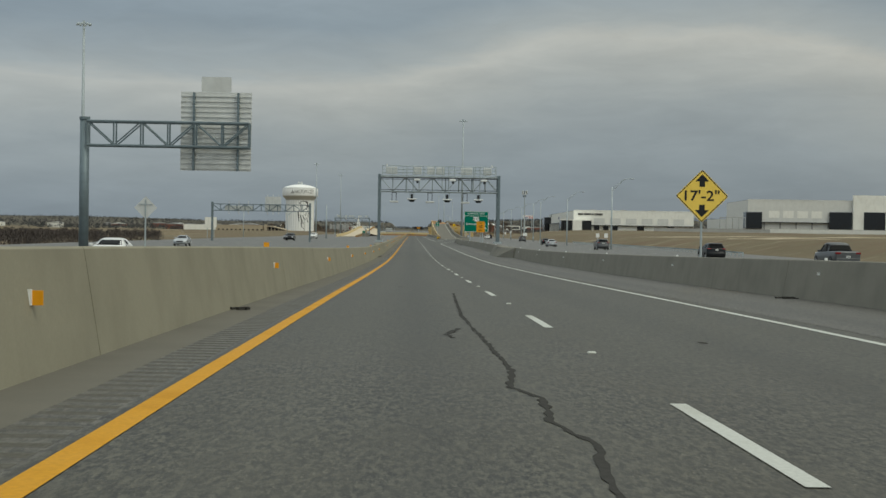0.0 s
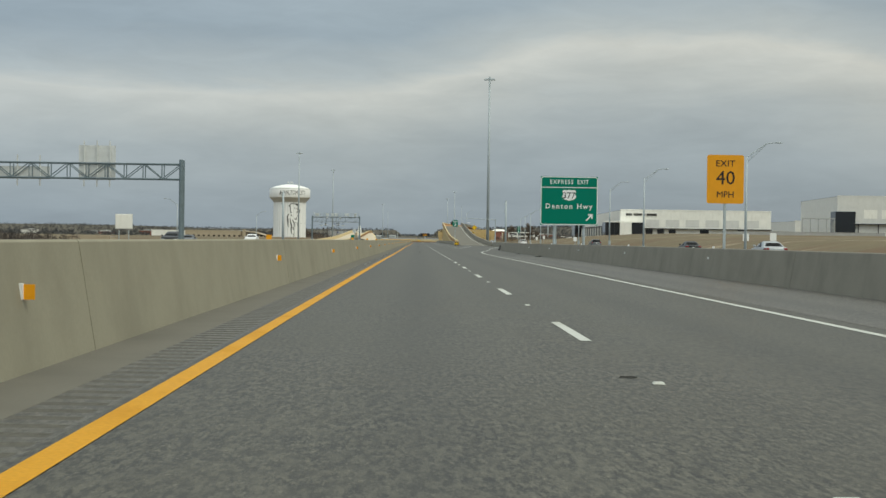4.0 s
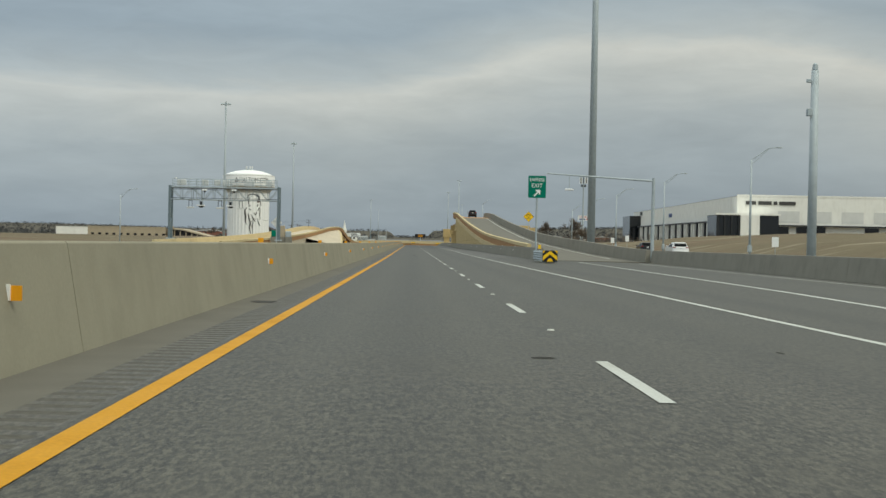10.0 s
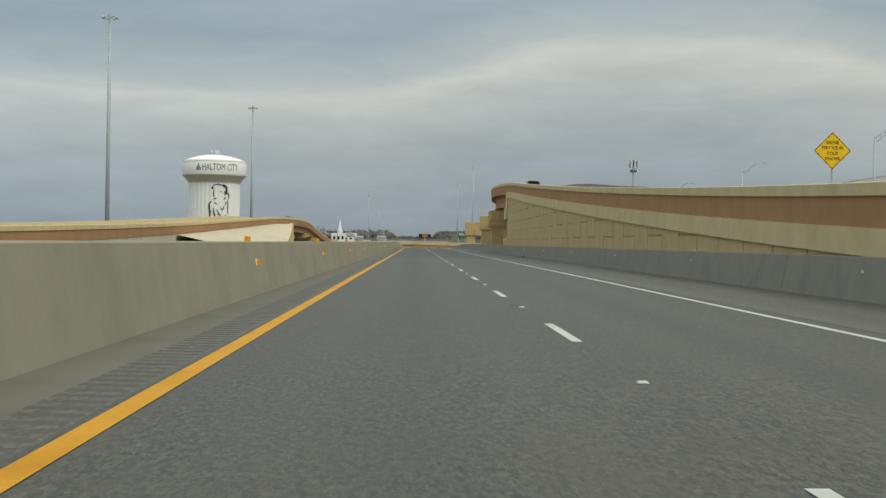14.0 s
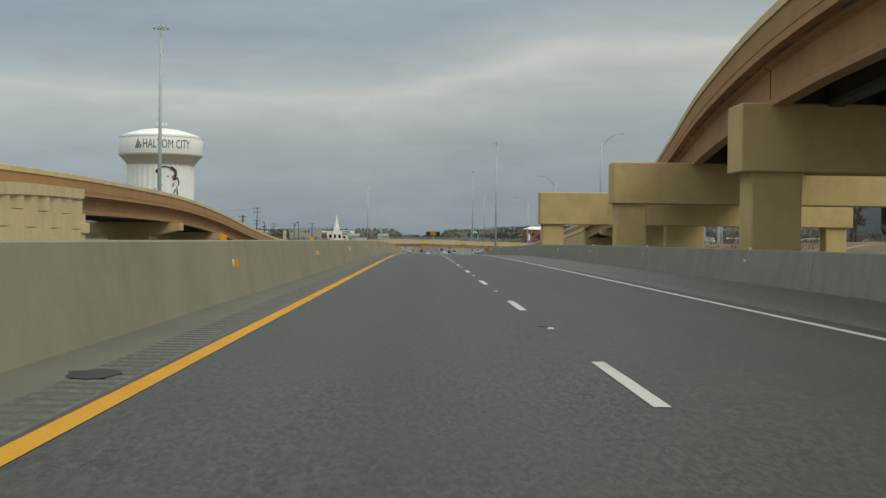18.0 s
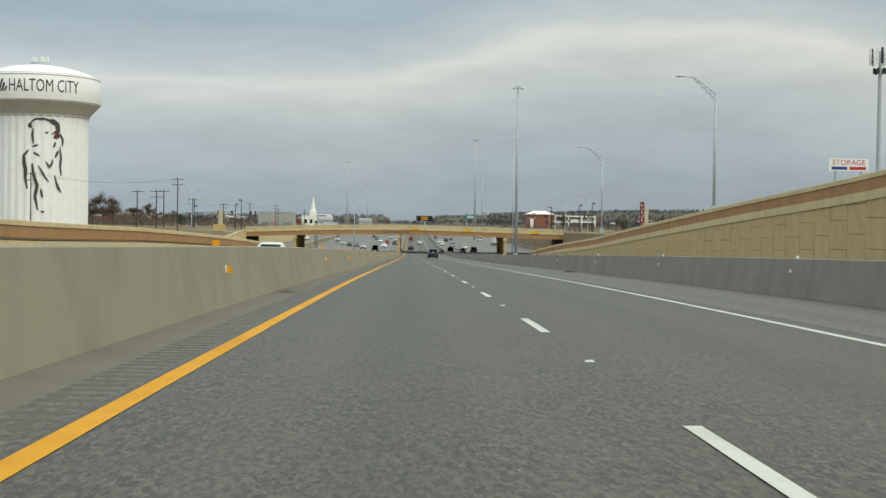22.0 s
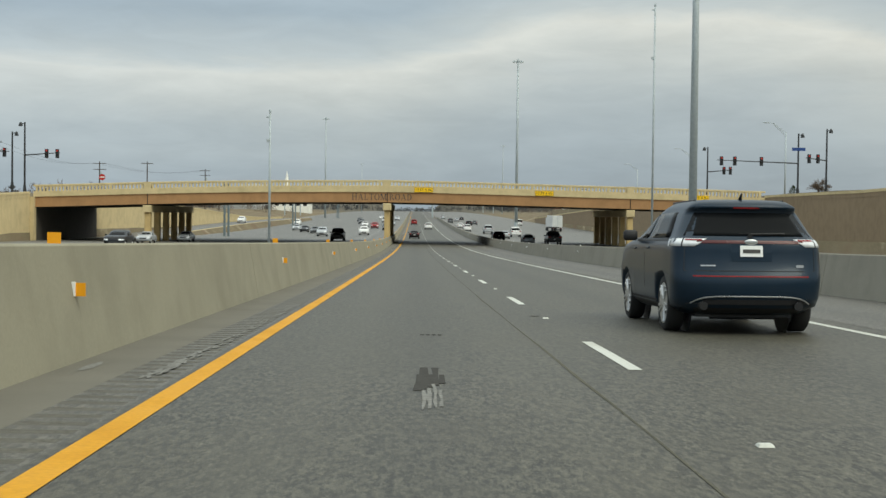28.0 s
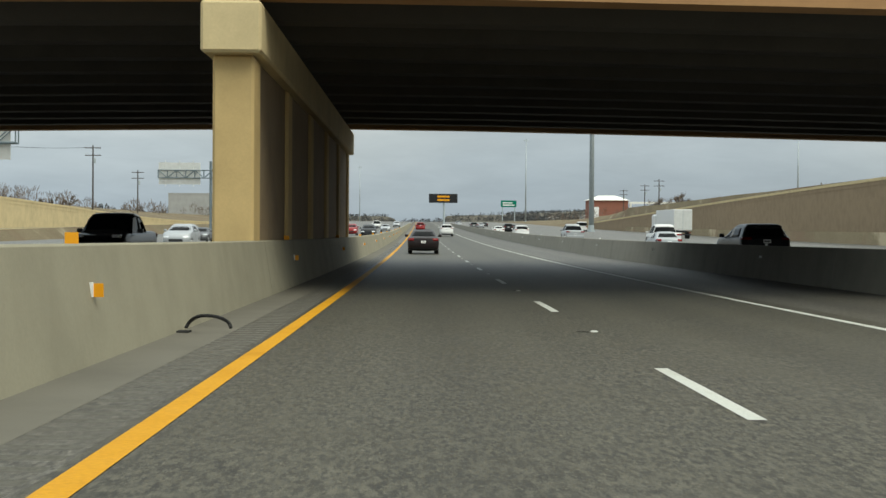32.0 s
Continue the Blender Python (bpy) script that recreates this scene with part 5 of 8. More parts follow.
# ---- barrier reflectors, every 18 m ----
top_me, face_me, white_me = None, None, None
for k, y in enumerate([10.6 + 18.73 * i for i in range(-1, 46)] + [880.2 + 18.69 * i for i in range(29)]):
    y += 0.4 if 230 < y < 330 else 0.0
    z = grade(y)
    ob = thing("barrier_reflector", "orange and white reflector on the median barrier", "reflector", -3.06, y, z + 0.02, group="barrier reflectors")
    if top_me is None:
        bm = box(-0.16, -0.04, 0, 0.012, 1.015, 1.135)
        top_me = bpy.data.meshes.new("top_plate")
        bm.to_mesh(top_me)
        bm = box(-0.10, 0.0, 0, 0.02, 0.565, 0.685)
        face_me = bpy.data.meshes.new("face_plate")
        bm.to_mesh(face_me)
        bm = box(-0.125, -0.085, -0.03, 0.0, 0.565, 0.695)
        white_me = bpy.data.meshes.new("white_edge")
        bm.to_mesh(white_me)
    part_of("face_plate", face_me, M_ORANGE, ob)
    part_of("white_edge", white_me, M_SIGNWHITE, ob)
    if k % 2 == 0 or y > 200:
        part_of("top_plate", top_me, M_ORANGE, ob).location.x = -0.18
rw_me = None
for k in range(-13, 80):
    y = 231 + k * 18.09
    if y < -20 or y > 1420 or 280 < y < 490:
        continue
    ob = thing("barrier_reflector", "small white reflector on the grey barrier", "reflector", 9.86, y, grade(y) + FALL * 9.86, group="white reflectors")
    if rw_me is None:
        bm = box(0.03, 0.10, 0, 0.025, 0.63, 0.70)
        rw_me = bpy.data.meshes.new("reflector_plate")
        bm.to_mesh(rw_me)
        bm = box(0.21, 0.28, 0, 0.02, 1.0, 1.065)
        rt_me = bpy.data.meshes.new("reflector_tab")
        bm.to_mesh(rt_me)
    part_of("reflector_plate", rw_me, M_SIGNWHITE, ob)
    part_of("reflector_tab", rt_me, M_SIGNWHITE, ob)

# clearance plate on the straddle bent
ob = thing("clearance_plate", "yellow clearance plate on the straddle bent", "road sign", 24.4, 724.5, 13.0, group="clearance plates")
sheet = part("sheet", plate(rounded(1.15, 0.62, 0.05), 0.015), M_YELLOW, ob)
sheet.location.y = -0.02
part("text_bar", box(-0.42, 0.42, -0.03, -0.022, -0.12, 0.12), M_BLACK, ob)

# ---- road bridge details ----
def cut_letters(text, height, width, at):
    """Roman capitals with serifs, each letter a shallow plate."""
    def bar(x0, x1, z0, z1):
        return [(x0, z0), (x1, z0), (x1, z1), (x0, z1)]

    def stem(x, w=0.15):
        return [bar(x - w / 2, x + w / 2, 0, 1), bar(x - 0.17, x + 0.17, 0, 0.05), bar(x - 0.17, x + 0.17, 0.95, 1)]

    def ring(cx, cz, rx, rz, ix, iz, a0, a1, n=14):
        out = []
        for i in range(n):
            p, q = radians(a0 + (a1 - a0) * i / n), radians(a0 + (a1 - a0) * (i + 1) / n)
            out.append([(cx + rx * math.cos(p), cz + rz * math.sin(p)), (cx + rx * math.cos(q), cz + rz * math.sin(q)), (cx + ix * math.cos(q), cz + iz * math.sin(q)), (cx + ix * math.cos(p), cz + iz * math.sin(p))])
        return out

    shapes = {
        "H": (1.0, stem(0.2) + stem(0.8) + [bar(0.2, 0.8, 0.47, 0.53)]),
        "A": (1.0, [[(0.08, 0), (0.14, 0), (0.52, 1), (0.46, 1)], [(0.76, 0), (0.93, 0), (0.56, 1), (0.42, 1)], bar(0, 0.24, 0, 0.05), bar(0.66, 1, 0, 0.05), bar(0.25, 0.74, 0.3, 0.35)]),
        "L": (0.8, stem(0.2) + [bar(0.2, 0.75, 0, 0.07), bar(0.70, 0.75, 0, 0.22)]),
        "T": (0.84, stem(0.42)[:2] + [bar(0.02, 0.82, 0.93, 1), bar(0.02, 0.07, 0.78, 1), bar(0.77, 0.82, 0.78, 1)]),
        "O": (0.94, ring(0.47, 0.5, 0.46, 0.52, 0.30, 0.46, 0, 360, 24)),
        "M": (1.16, stem(0.15, 0.07) + stem(1.0) + [[(0.13, 1), (0.30, 1), (0.64, 0.05), (0.52, 0.05)], [(0.54, 0.05), (0.62, 0.05), (1.0, 1), (0.93, 1)]]),
        "R": (0.96, stem(0.2) + ring(0.3, 0.75, 0.38, 0.25, 0.22, 0.18, -90, 90) + [[(0.42, 0.5), (0.60, 0.5), (0.96, 0), (0.76, 0)], bar(0.2, 0.3, 0.94, 1), bar(0.2, 0.3, 0.5, 0.56)]),
        "D": (0.92, stem(0.2) + ring(0.3, 0.5, 0.58, 0.5, 0.41, 0.44, -90, 90) + [bar(0.2, 0.3, 0.94, 1), bar(0.2, 0.3, 0, 0.06)]),
    }
    total = sum(shapes[c][0] for c in text) + 0.12 * (len(text) - 1)
    k = width / total
    x = at[0] - width / 2
    for c in text:
        w, quads = shapes[c]
        bm = bmesh.new()
        for i, q in enumerate(quads):
            plate([(x + p * k, at[2] + (r - 0.5) * height) for p, r in q], 0.02 + 0.0007 * i, bm)
        part("letter", bm, M_LETTER, bridge, "dark recessed roman letter").location.y = at[1] - 0.012
        x += (w + 0.12) * k


cut_letters("HALTOM", 0.84, 4.62, (-6.1, 1229.11, 6.28))
cut_letters("ROAD", 0.84, 3.0, (-1.95, 1229.11, 6.28))
for x, t in ((1.1, "17 FT 4 IN"), (17.1, "17 FT 6 IN"), (37.8, "17 FT 4 IN")):
    ob = thing("clearance_plate", "yellow clearance plate on the bridge parapet", "road sign", x, 1228.9, deck_z(x) - 1.2, group="clearance plates")
    sheet = part("sheet", plate(rounded(2.5, 0.66, 0.06), 0.015), M_YELLOW, ob)
    words("words", t, 0.36, 2.05, M_BLACK, sheet, (0, -0.006, 0))
    bm = bmesh.new()
    for s in (-1, 1):
        box(-1.2, 1.2, -0.004, 0, s * 0.29 - 0.015, s * 0.29 + 0.015, bm=bm)
        box(s * 1.2 - 0.015, s * 1.2 + 0.015, -0.004, 0, -0.29, 0.29, bm=bm)
    part("border", bm, M_BLACK, sheet)
# parapet balusters: slots with small arched heads
bal = bmesh.new()
for s in (-1, 1):
    v = [bal.verts.new((s * a, b, c)) for b in (0.03, 0.39) for a, c in ((0.0, 0), (0.1, 0), (0.1, 0.42), (0.16, 0.54), (0.23, 0.642), (0.0, 0.642))]
    bal.faces.new(v[:6])
    bal.faces.new(v[6:])
    for i in range(6):
        bal.faces.new((v[i], v[(i + 1) % 6], v[6 + (i + 1) % 6], v[6 + i]))
bmesh.ops.recalc_face_normals(bal, faces=bal.faces[:])
bal_me = bpy.data.meshes.new("baluster")
bal.to_mesh(bal_me)
bal_me.materials.append(M_CREAM)
n = 0
x = XA + 0.4
while x < XB - 0.3:
    if n % 11 == 10 and not any(abs(x - p) < 0.6 for p in PIERS):
        part("parapet_post", box(x - 0.17, x + 0.17, Y0 - 0.01, Y0 + 0.43, deck_z(x) - 0.86, deck_z(x) - 0.21), M_CREAM, bridge)
    else:
        part_of("baluster", bal_me, M_CREAM, bridge, m=pose(x, Y0, deck_z(x) - 0.862))
    n += 1
    x += 0.46
for px in PIERS:
    part("parapet_post", box(px - 0.5, px + 0.5, Y0 - 0.03, Y0 + 0.45, deck_z(px) - 0.87, deck_z(px) + 0.03, 0.02), M_CREAM, bridge)
    part("girder_joint", box(px - 0.05, px + 0.05, Y0 + 0.08, Y0 + 0.118, deck_z(px) - 2.9, deck_z(px) - 1.6), M_BLACK, bridge)
bm = bmesh.new()
x = XA + 0.4
while x < XB:
    box(x - 0.12, x + 0.12, Y1 - 0.38, Y1 - 0.05, deck_z(x) - 0.86, deck_z(x) - 0.22, bm=bm)
    x += 0.46
tagged(part("far_balusters", bm, M_CREAM, bridge), kind="stuff")

# ---- water tower details ----
words("lettering", "HALTOM CITY", 3.3, 18.6, M_LETTER, tower, (5.6, -16.06, 35.75), label="dark city lettering")
tl = [o for o in tower.children if o.name.startswith("lettering")][0]
for v in tl.data.vertices:  # bend the lettering round the tank
    a = (v.co.x + 5.6) / 16.06
    v.co.x, v.co.y = 16.06 * math.sin(a) - 5.6, 16.06 * (1 - math.cos(a)) + v.co.y
emblem = []
for k in range(3):
    x = -7.1 + 0.85 * k
    a = (x + 0.6) / 16.06
    h = 3.2 - 1.0 * k
    bm = plate([(0, 0), (0.6, 0), (1.75 - 0.25 * k, h), (1.2 - 0.25 * k, h)], 0.03)
    part("emblem_stroke", bm, M_LETTER, tower).matrix_basis = pose(16.09 * math.sin(x / 16.06), -16.09 * math.cos(x / 16.06), 34.1, 0, 0, math.degrees(x / 16.06))
# the bison, drawn with brush strokes down the shaft
HEAD = (((-2.1, 25.2), (-1.8, 26.4), (-0.7, 27.1), (1.3, 27.2), (3.4, 26.7), (4.7, 25.8), (5.0, 24.1), (4.1, 22.6)), ((-2.1, 26.1), (-2.3, 25.3), (-1.7, 24.8)), ((3.3, 23.1), (4.5, 24.1), (5.0, 23.0), (3.8, 22.3)), ((-1.4, 24.6), (-1.6, 22.9), (-1.3, 20.6)), ((1.6, 23.5), (2.4, 23.7)), ((-1.6, 19.8), (-0.1, 20.3)), ((-1.3, 18.3), (-0.6, 17.9), (0.3, 17.4)), ((5.4, 23.6), (6.1, 21.8), (6.0, 20.0)), ((5.4, 20.0), (5.7, 17.1), (5.5, 14.8), (5.8, 12.2)), ((4.3, 21.2), (3.8, 19.7)), ((5.0, 18.9), (4.2, 17.1)))
LEGS = (((1.8, 16.0), (2.8, 14.5), (3.4, 15.4), (3.6, 16.6)), ((-2.5, 19.0), (-3.7, 17.4), (-3.6, 15.4), (-3.2, 13.7), (-3.3, 11.4), (-2.8, 8.7)), ((-1.6, 15.4), (-1.2, 12.5), (-0.3, 9.6), (-0.8, 6.7), (-0.1, 3.1)), ((-0.1, 14.9), (1.0, 13.1), (1.8, 11.6), (2.7, 10.6)), ((0.6, 8.8), (1.1, 6.4)), ((4.1, 12.5), (4.6, 10.2), (5.3, 8.7), (5.8, 7.8)), ((0.7, 2.8), (1.6, 2.6)))
STROKES = HEAD + LEGS
for k, st in enumerate(STROKES):
    bm = bmesh.new()
    pts = []
    for (a, b), (c, d) in zip(st, st[1:]):
        for i in range(4):
            pts.append((a + (c - a) * i / 4, b + (d - b) * i / 4))
    pts.append(st[-1])
    rows = []
    for i, (x, z) in enumerate(pts):
        wide = (0.12 + 0.24 * math.sin(math.pi * (i + 0.5) / len(pts))) * (2.0 if k in (0, 2) and i > len(pts) * 0.55 else 1.3 if k in (1, 12, 13) else 0.8)
        j0, j1 = max(0, i - 1), min(len(pts) - 1, i + 1)
        dx, dz = pts[j1][0] - pts[j0][0], pts[j1][1] - pts[j0][1]
        L = math.hypot(dx, dz) or 1
        row = []
        for s in (-1, 1):
            px, pz = x + s * wide * -dz / L, z + s * wide * dx / L
            a = 0.25 + math.asin(max(-0.95, min(0.95, px / 12.9)))
            row.append(bm.verts.new((12.92 * math.sin(a), -12.92 * math.cos(a), pz)))
        rows.append(row)
    for a, b in zip(rows, rows[1:]):
        bm.faces.new((a[0], a[1], b[1], b[0]))
    part("brush_stroke", bm, M_RUST if k == 2 else M_LETTER, tower)
for k in range(5):
    a = k * 1.3
    part("antenna", box(-0.35, 0.35, -0.2, 0.2, 0, 2.2, 0.05), M_WHITE, tower).location = (1.9 * math.cos(a), 1.9 * math.sin(a), 42.6)
    part("antenna_leg", rod((1.9 * math.cos(a), 1.9 * math.sin(a), 42.2), (1.9 * math.cos(a), 1.9 * math.sin(a), 43.4), 0.08, n=6), M_STEEL, tower)
part("handrail", lathe([(2.5, 42.3), (2.5, 43.3), (2.44, 43.3), (2.44, 42.3)], 24), M_STEEL, tower)
part("neck_ring", lathe([(12.95, 28.2), (13.05, 28.2), (13.05, 28.6), (12.95, 28.6)], 72), M_TOWERGREY, tower)
for z in (32.05, 38.55):
    part("tank_rim", lathe([(16.0, z), (16.09, z), (16.09, z + 0.22), (16.0, z + 0.22)], 72), M_TOWERGREY, tower)

# ---- dashes and raised markers of the express lanes (parts of the road) ----
dash_me, stud_me = None, None
k = -5
while 9.47 + 12.192 * k < 1500:
    y = 9.47 + 12.192 * k
    if dash_me is None:
        bm = bmesh.new()
        v = [bm.verts.new(p) for p in ((-0.062, -3.3, 0), (0.062, -3.3, 0), (0.065, -1.5, 0.001), (0.06, 0, 0), (-0.06, 0, 0), (-0.063, -1.5, 0.001))]
        bm.faces.new(v)
        dash_me = bpy.data.meshes.new("lane_dash")
        bm.to_mesh(dash_me)
        bm = box(-0.047, 0.047, -0.045, 0.045, 0, 0.016)
        for q in bm.verts:
            if q.co.z > 0.01:
                q.co.x *= 0.75
                q.co.y *= 0.6
        stud_me = bpy.data.meshes.new("raised_marker")
        bm.to_mesh(stud_me)
    slope = math.degrees(math.atan((grade(y) - grade(y - 3.05)) / 3.05))
    part_of("lane_dash", dash_me, M_STRIPE, road, "" if k > -5 else "white lane dash", pose(1.85, y, grade(y) + FALL * 1.85 + 0.006, slope))
    part_of("raised_marker", stud_me, M_STRIPE, road, "" if k > -5 else "white raised marker", pose(1.85 + 0.02 * math.sin(k * 7), y + 4.55, grade(y + 4.55) + FALL * 1.85 + 0.003))
    k += 1
bm = bmesh.new()
for y in np.arange(-50, 1900, 12.192):
    for x in (-8.5, -12.1, -29.0, -32.6, 28.2 if y < 470 else 18.2, 31.9 if y < 470 else 21.8, 14.5):
        if (470 < y < 800 and x > 0) or (y < 480 and 0 < x < 25) or (540 < y < 1030 and x < -20):
            continue
        z = grade(y) - 0.03
        v = [bm.verts.new((x + dx, y + dy, z + (grade(y + 3) - grade(y)) * (dy > 0))) for dx, dy in ((-0.06, 0), (0.06, 0), (0.06, 3.05), (-0.06, 3.05))]
        bm.faces.new(v)
tagged(part("lane_dashes", bm, M_STRIPE, lanes_left), kind="stuff")

# ---- vehicles: each faces +y, with the middle of its rear axle line at x = 0 and its tail at y = 0 ----
def loft(stations, bm=None, cap=True):
    """A body through closed rings of points."""
    bm = bm or bmesh.new()
    rows = [[bm.verts.new(p) for p in ring] for ring in stations]
    k = len(rows[0])
    for a, b in zip(rows, rows[1:]):
        for i in range(k):
            bm.faces.new((a[i], a[(i + 1) % k], b[(i + 1) % k], b[i]))
    if cap:
        bm.faces.new(rows[0])
        bm.faces.new(list(reversed(rows[-1])))
    bmesh.ops.recalc_face_normals(bm, faces=bm.faces[:])
    return bm


SHAPES = {
    # length, width, height, belt, rows of the lower body (y, bottom, shoulder, half width), rows of the cabin (y, roof height or belt, half width at roof)
    "pickup": dict(L=5.8, W=2.0, rear=1.25, front=4.9, tyre=0.40,
                   body=[(0.0, 0.58, 1.18, 0.92), (0.08, 0.5, 1.28, 0.97), (0.4, 0.44, 1.30, 0.99), (1.6, 0.40, 1.30, 1.0), (3.2, 0.38, 1.24, 1.0), (4.5, 0.38, 1.22, 0.99), (5.3, 0.42, 1.16, 0.96), (5.7, 0.5, 1.05, 0.88), (5.8, 0.56, 0.9, 0.8)],
                   cabin=[(1.85, 1.26, 0.86), (2.0, 1.72, 0.74), (2.2, 1.86, 0.70), (3.0, 1.92, 0.71), (3.6, 1.84, 0.70), (4.35, 1.24, 0.82)]),
    "van": dict(L=5.3, W=2.0, rear=1.0, front=4.3, tyre=0.36,
                body=[(0.0, 0.5, 1.2, 0.9), (0.08, 0.4, 1.24, 0.96), (0.4, 0.34, 1.26, 1.0), (2.4, 0.32, 1.24, 1.0), (4.0, 0.32, 1.16, 0.98), (4.8, 0.36, 1.02, 0.94), (5.2, 0.42, 0.86, 0.84), (5.3, 0.5, 0.76, 0.76)],
                cabin=[(0.05, 1.22, 0.92), (0.16, 1.92, 0.84), (0.4, 2.02, 0.82), (2.0, 2.06, 0.82), (3.4, 1.98, 0.80), (4.55, 1.1, 0.86)]),
}


def make_car(name, shape, paint, label, category):
    S = SHAPES[shape]
    ob = thing(name, label, category)
    L, W = S["L"], S["W"]
    rings = []
    for y, lo, hi, w in S["body"]:
        m = (lo + hi) / 2
        half = [(w * 0.90, lo), (w * 0.985, lo + 0.10), (w, m), (w * 0.985, hi - 0.13), (w * 0.93, hi - 0.03), (w * 0.80, hi)]
        rings.append([(x, y, z) for x, z in half] + [(-x, y, z) for x, z in reversed(half)])
    body = part("body", loft(rings), paint, ob, smooth=False)
    for p in body.data.polygons:
        p.use_smooth = abs(p.normal.y) < 0.97
    cab = S["cabin"]
    belt_w = W / 2 * 0.90
    def ring(y, z, w, base):
        return [(belt_w * (0.97 if base > 0 else 1), y, base), (w + 0.05, y, z - 0.10), (w - 0.03, y, z - 0.015), (0.5 * w, y, z + 0.012), (-0.5 * w, y, z + 0.012), (-w + 0.03, y, z - 0.015), (-w - 0.05, y, z - 0.10), (-belt_w * 0.97, y, base)]
    belt = lambda y: float(np.interp(y, [r[0] for r in S["body"]], [r[2] for r in S["body"]])) - 0.04
    part("cabin_glass", loft([ring(y, max(z, belt(y) + 0.14), w, belt(y)) for y, z, w in cab]), M_CARGLASS, ob, "dark tinted glass")
    # roof skin over the glass
    roof = bmesh.new()
    rows = []
    for y, z, w in cab[1:-1]:
        rows.append([roof.verts.new(p) for p in ((w + 0.055, y, z - 0.075), (w - 0.01, y, z + 0.006), (0.5 * w, y, z + 0.03), (-0.5 * w, y, z + 0.03), (-w + 0.01, y, z + 0.006), (-w - 0.055, y, z - 0.075))])
    for a, b in zip(rows, rows[1:]):
        for i in range(5):
            roof.faces.new((a[i], a[i + 1], b[i + 1], b[i]))
    roof.normal_update()
    bmesh.ops.solidify(roof, geom=roof.faces[:], thickness=0.02)
    part("roof", roof, paint, ob, smooth=True)
    for s in (-1, 1):
        for i, j, nm in ((0, 1, "rear_pillar"), (-1, -2, "windscreen_pillar")):
            (ya, za, wa), (yb, zb, wb) = cab[i], cab[j]
            a = Vector((s * belt_w * 0.985, ya + (0.14 if i == 0 else -0.05), belt(ya)))
            b = Vector((s * (wb + 0.05), yb + (0.1 if i == 0 else 0), zb - 0.08))
            part(nm, rod(a, b, 0.075 if i == 0 else 0.045, 0.05, 6), paint, ob)
        ym = (cab[1][0] + cab[-2][0]) / 2
        part("door_pillar", rod((s * belt_w * 0.985, ym - 0.1, belt(ym)), (s * (cab[2][2] + 0.055), ym, cab[2][1] - 0.06), 0.035, n=5), M_TRIM, ob)
        mirror = part("wing_mirror", box(-0.12, 0.1, -0.06, 0.08, -0.07, 0.09, 0.03), paint, ob)
        mirror.location = (s * (W / 2 + 0.10), cab[-1][0] - 0.55, belt(cab[-1][0] - 0.5) + 0.1)
        part("sill", box(s * (W / 2 - 0.06) - 0.03, s * (W / 2 - 0.06) + 0.03, S["rear"] + 0.42, S["front"] - 0.42, S["body"][3][1] - 0.02, S["body"][3][1] + 0.12, 0.02), M_TRIM, ob)
        for k, y in enumerate((S["rear"], S["front"])):
            r = S["tyre"]
            part("wheel_arch", lathe([(r + 0.09, -0.012), (r + 0.09, 0.012), (r - 0.02, 0.014), (r - 0.02, -0.014)], 24), M_TRIM, ob).matrix_basis = pose(s * (W / 2 - 0.012), y, r + 0.02, 0, 90, 0)
            tyre = part("wheel", lathe([(r - 0.12, -0.1), (r - 0.03, -0.11), (r, -0.08), (r, 0.08), (r - 0.03, 0.11), (r - 0.12, 0.1)], 24), M_TYRE, ob, "", True)
            tyre.matrix_basis = pose(s * (W / 2 - 0.115), y, r, 0, 90, 0)
            rim = part("rim", lathe([(r - 0.13, -0.06), (r - 0.10, -0.06), (r - 0.10, 0.06), (r - 0.13, 0.06)], 24), M_RIM, tyre)
            bm = bmesh.new()
            for q in range(5):
                a = 2 * math.pi * q / 5 + 0.3
                rod((0.03 * math.cos(a), 0.03 * math.sin(a), s * 0.105), ((r - 0.12) * math.cos(a), (r - 0.12) * math.sin(a), s * 0.10), 0.05, 0.04, 5, bm)
            lathe([(0.07, s * 0.075), (0.07, s * 0.115)] if s > 0 else [(0.07, -0.115), (0.07, -0.075)], 12, bm)
            part("spokes", bm, M_RIM, tyre)
            part("brake_disc", lathe([(r - 0.14, s * 0.02 - 0.01), (r - 0.14, s * 0.02 + 0.01)], 20), M_DARK, tyre)
    hi0 = S["body"][1][2]
    lo0 = S["body"][1][1]
    w0 = S["body"][1][3]
    for s in (-1, 1):
        lam = part("tail_lamp", box(s * (w0 - 0.19) - 0.20, s * (w0 - 0.19) + 0.20, -0.015, 0.18, hi0 - 0.22, hi0 - 0.07, 0.02), M_TAIL, ob, "red tail lamp")
        part("headlamp", box(s * (W / 2 - 0.34) - 0.17, s * (W / 2 - 0.34) + 0.17, L - 0.30, L - 0.13, S["body"][-2][2] - 0.02, S["body"][-2][2] + 0.12, 0.03), M_LAMP, ob, "clear headlamp")
    part("rear_bumper", box(-w0 + 0.04, w0 - 0.04, -0.05, 0.12, lo0, lo0 + 0.26, 0.04), paint, ob)
    part("front_bumper", box(-W * 0.36, W * 0.36, L - 0.12, L + 0.03, 0.3, 0.5, 0.04), M_TRIM, ob)
    part("grille", box(-0.42, 0.42, L - 0.08, L + 0.015, 0.52, 0.70, 0.02), M_DARK, ob)
    zp = hi0 - 0.30 if shape != "pickup" else 0.85
    pl = part("number_plate", box(-0.16, 0.16, -0.035, 0.0, zp - 0.08, zp + 0.08, 0.01), M_SIGNWHITE, ob, "white plate with a dark bar")
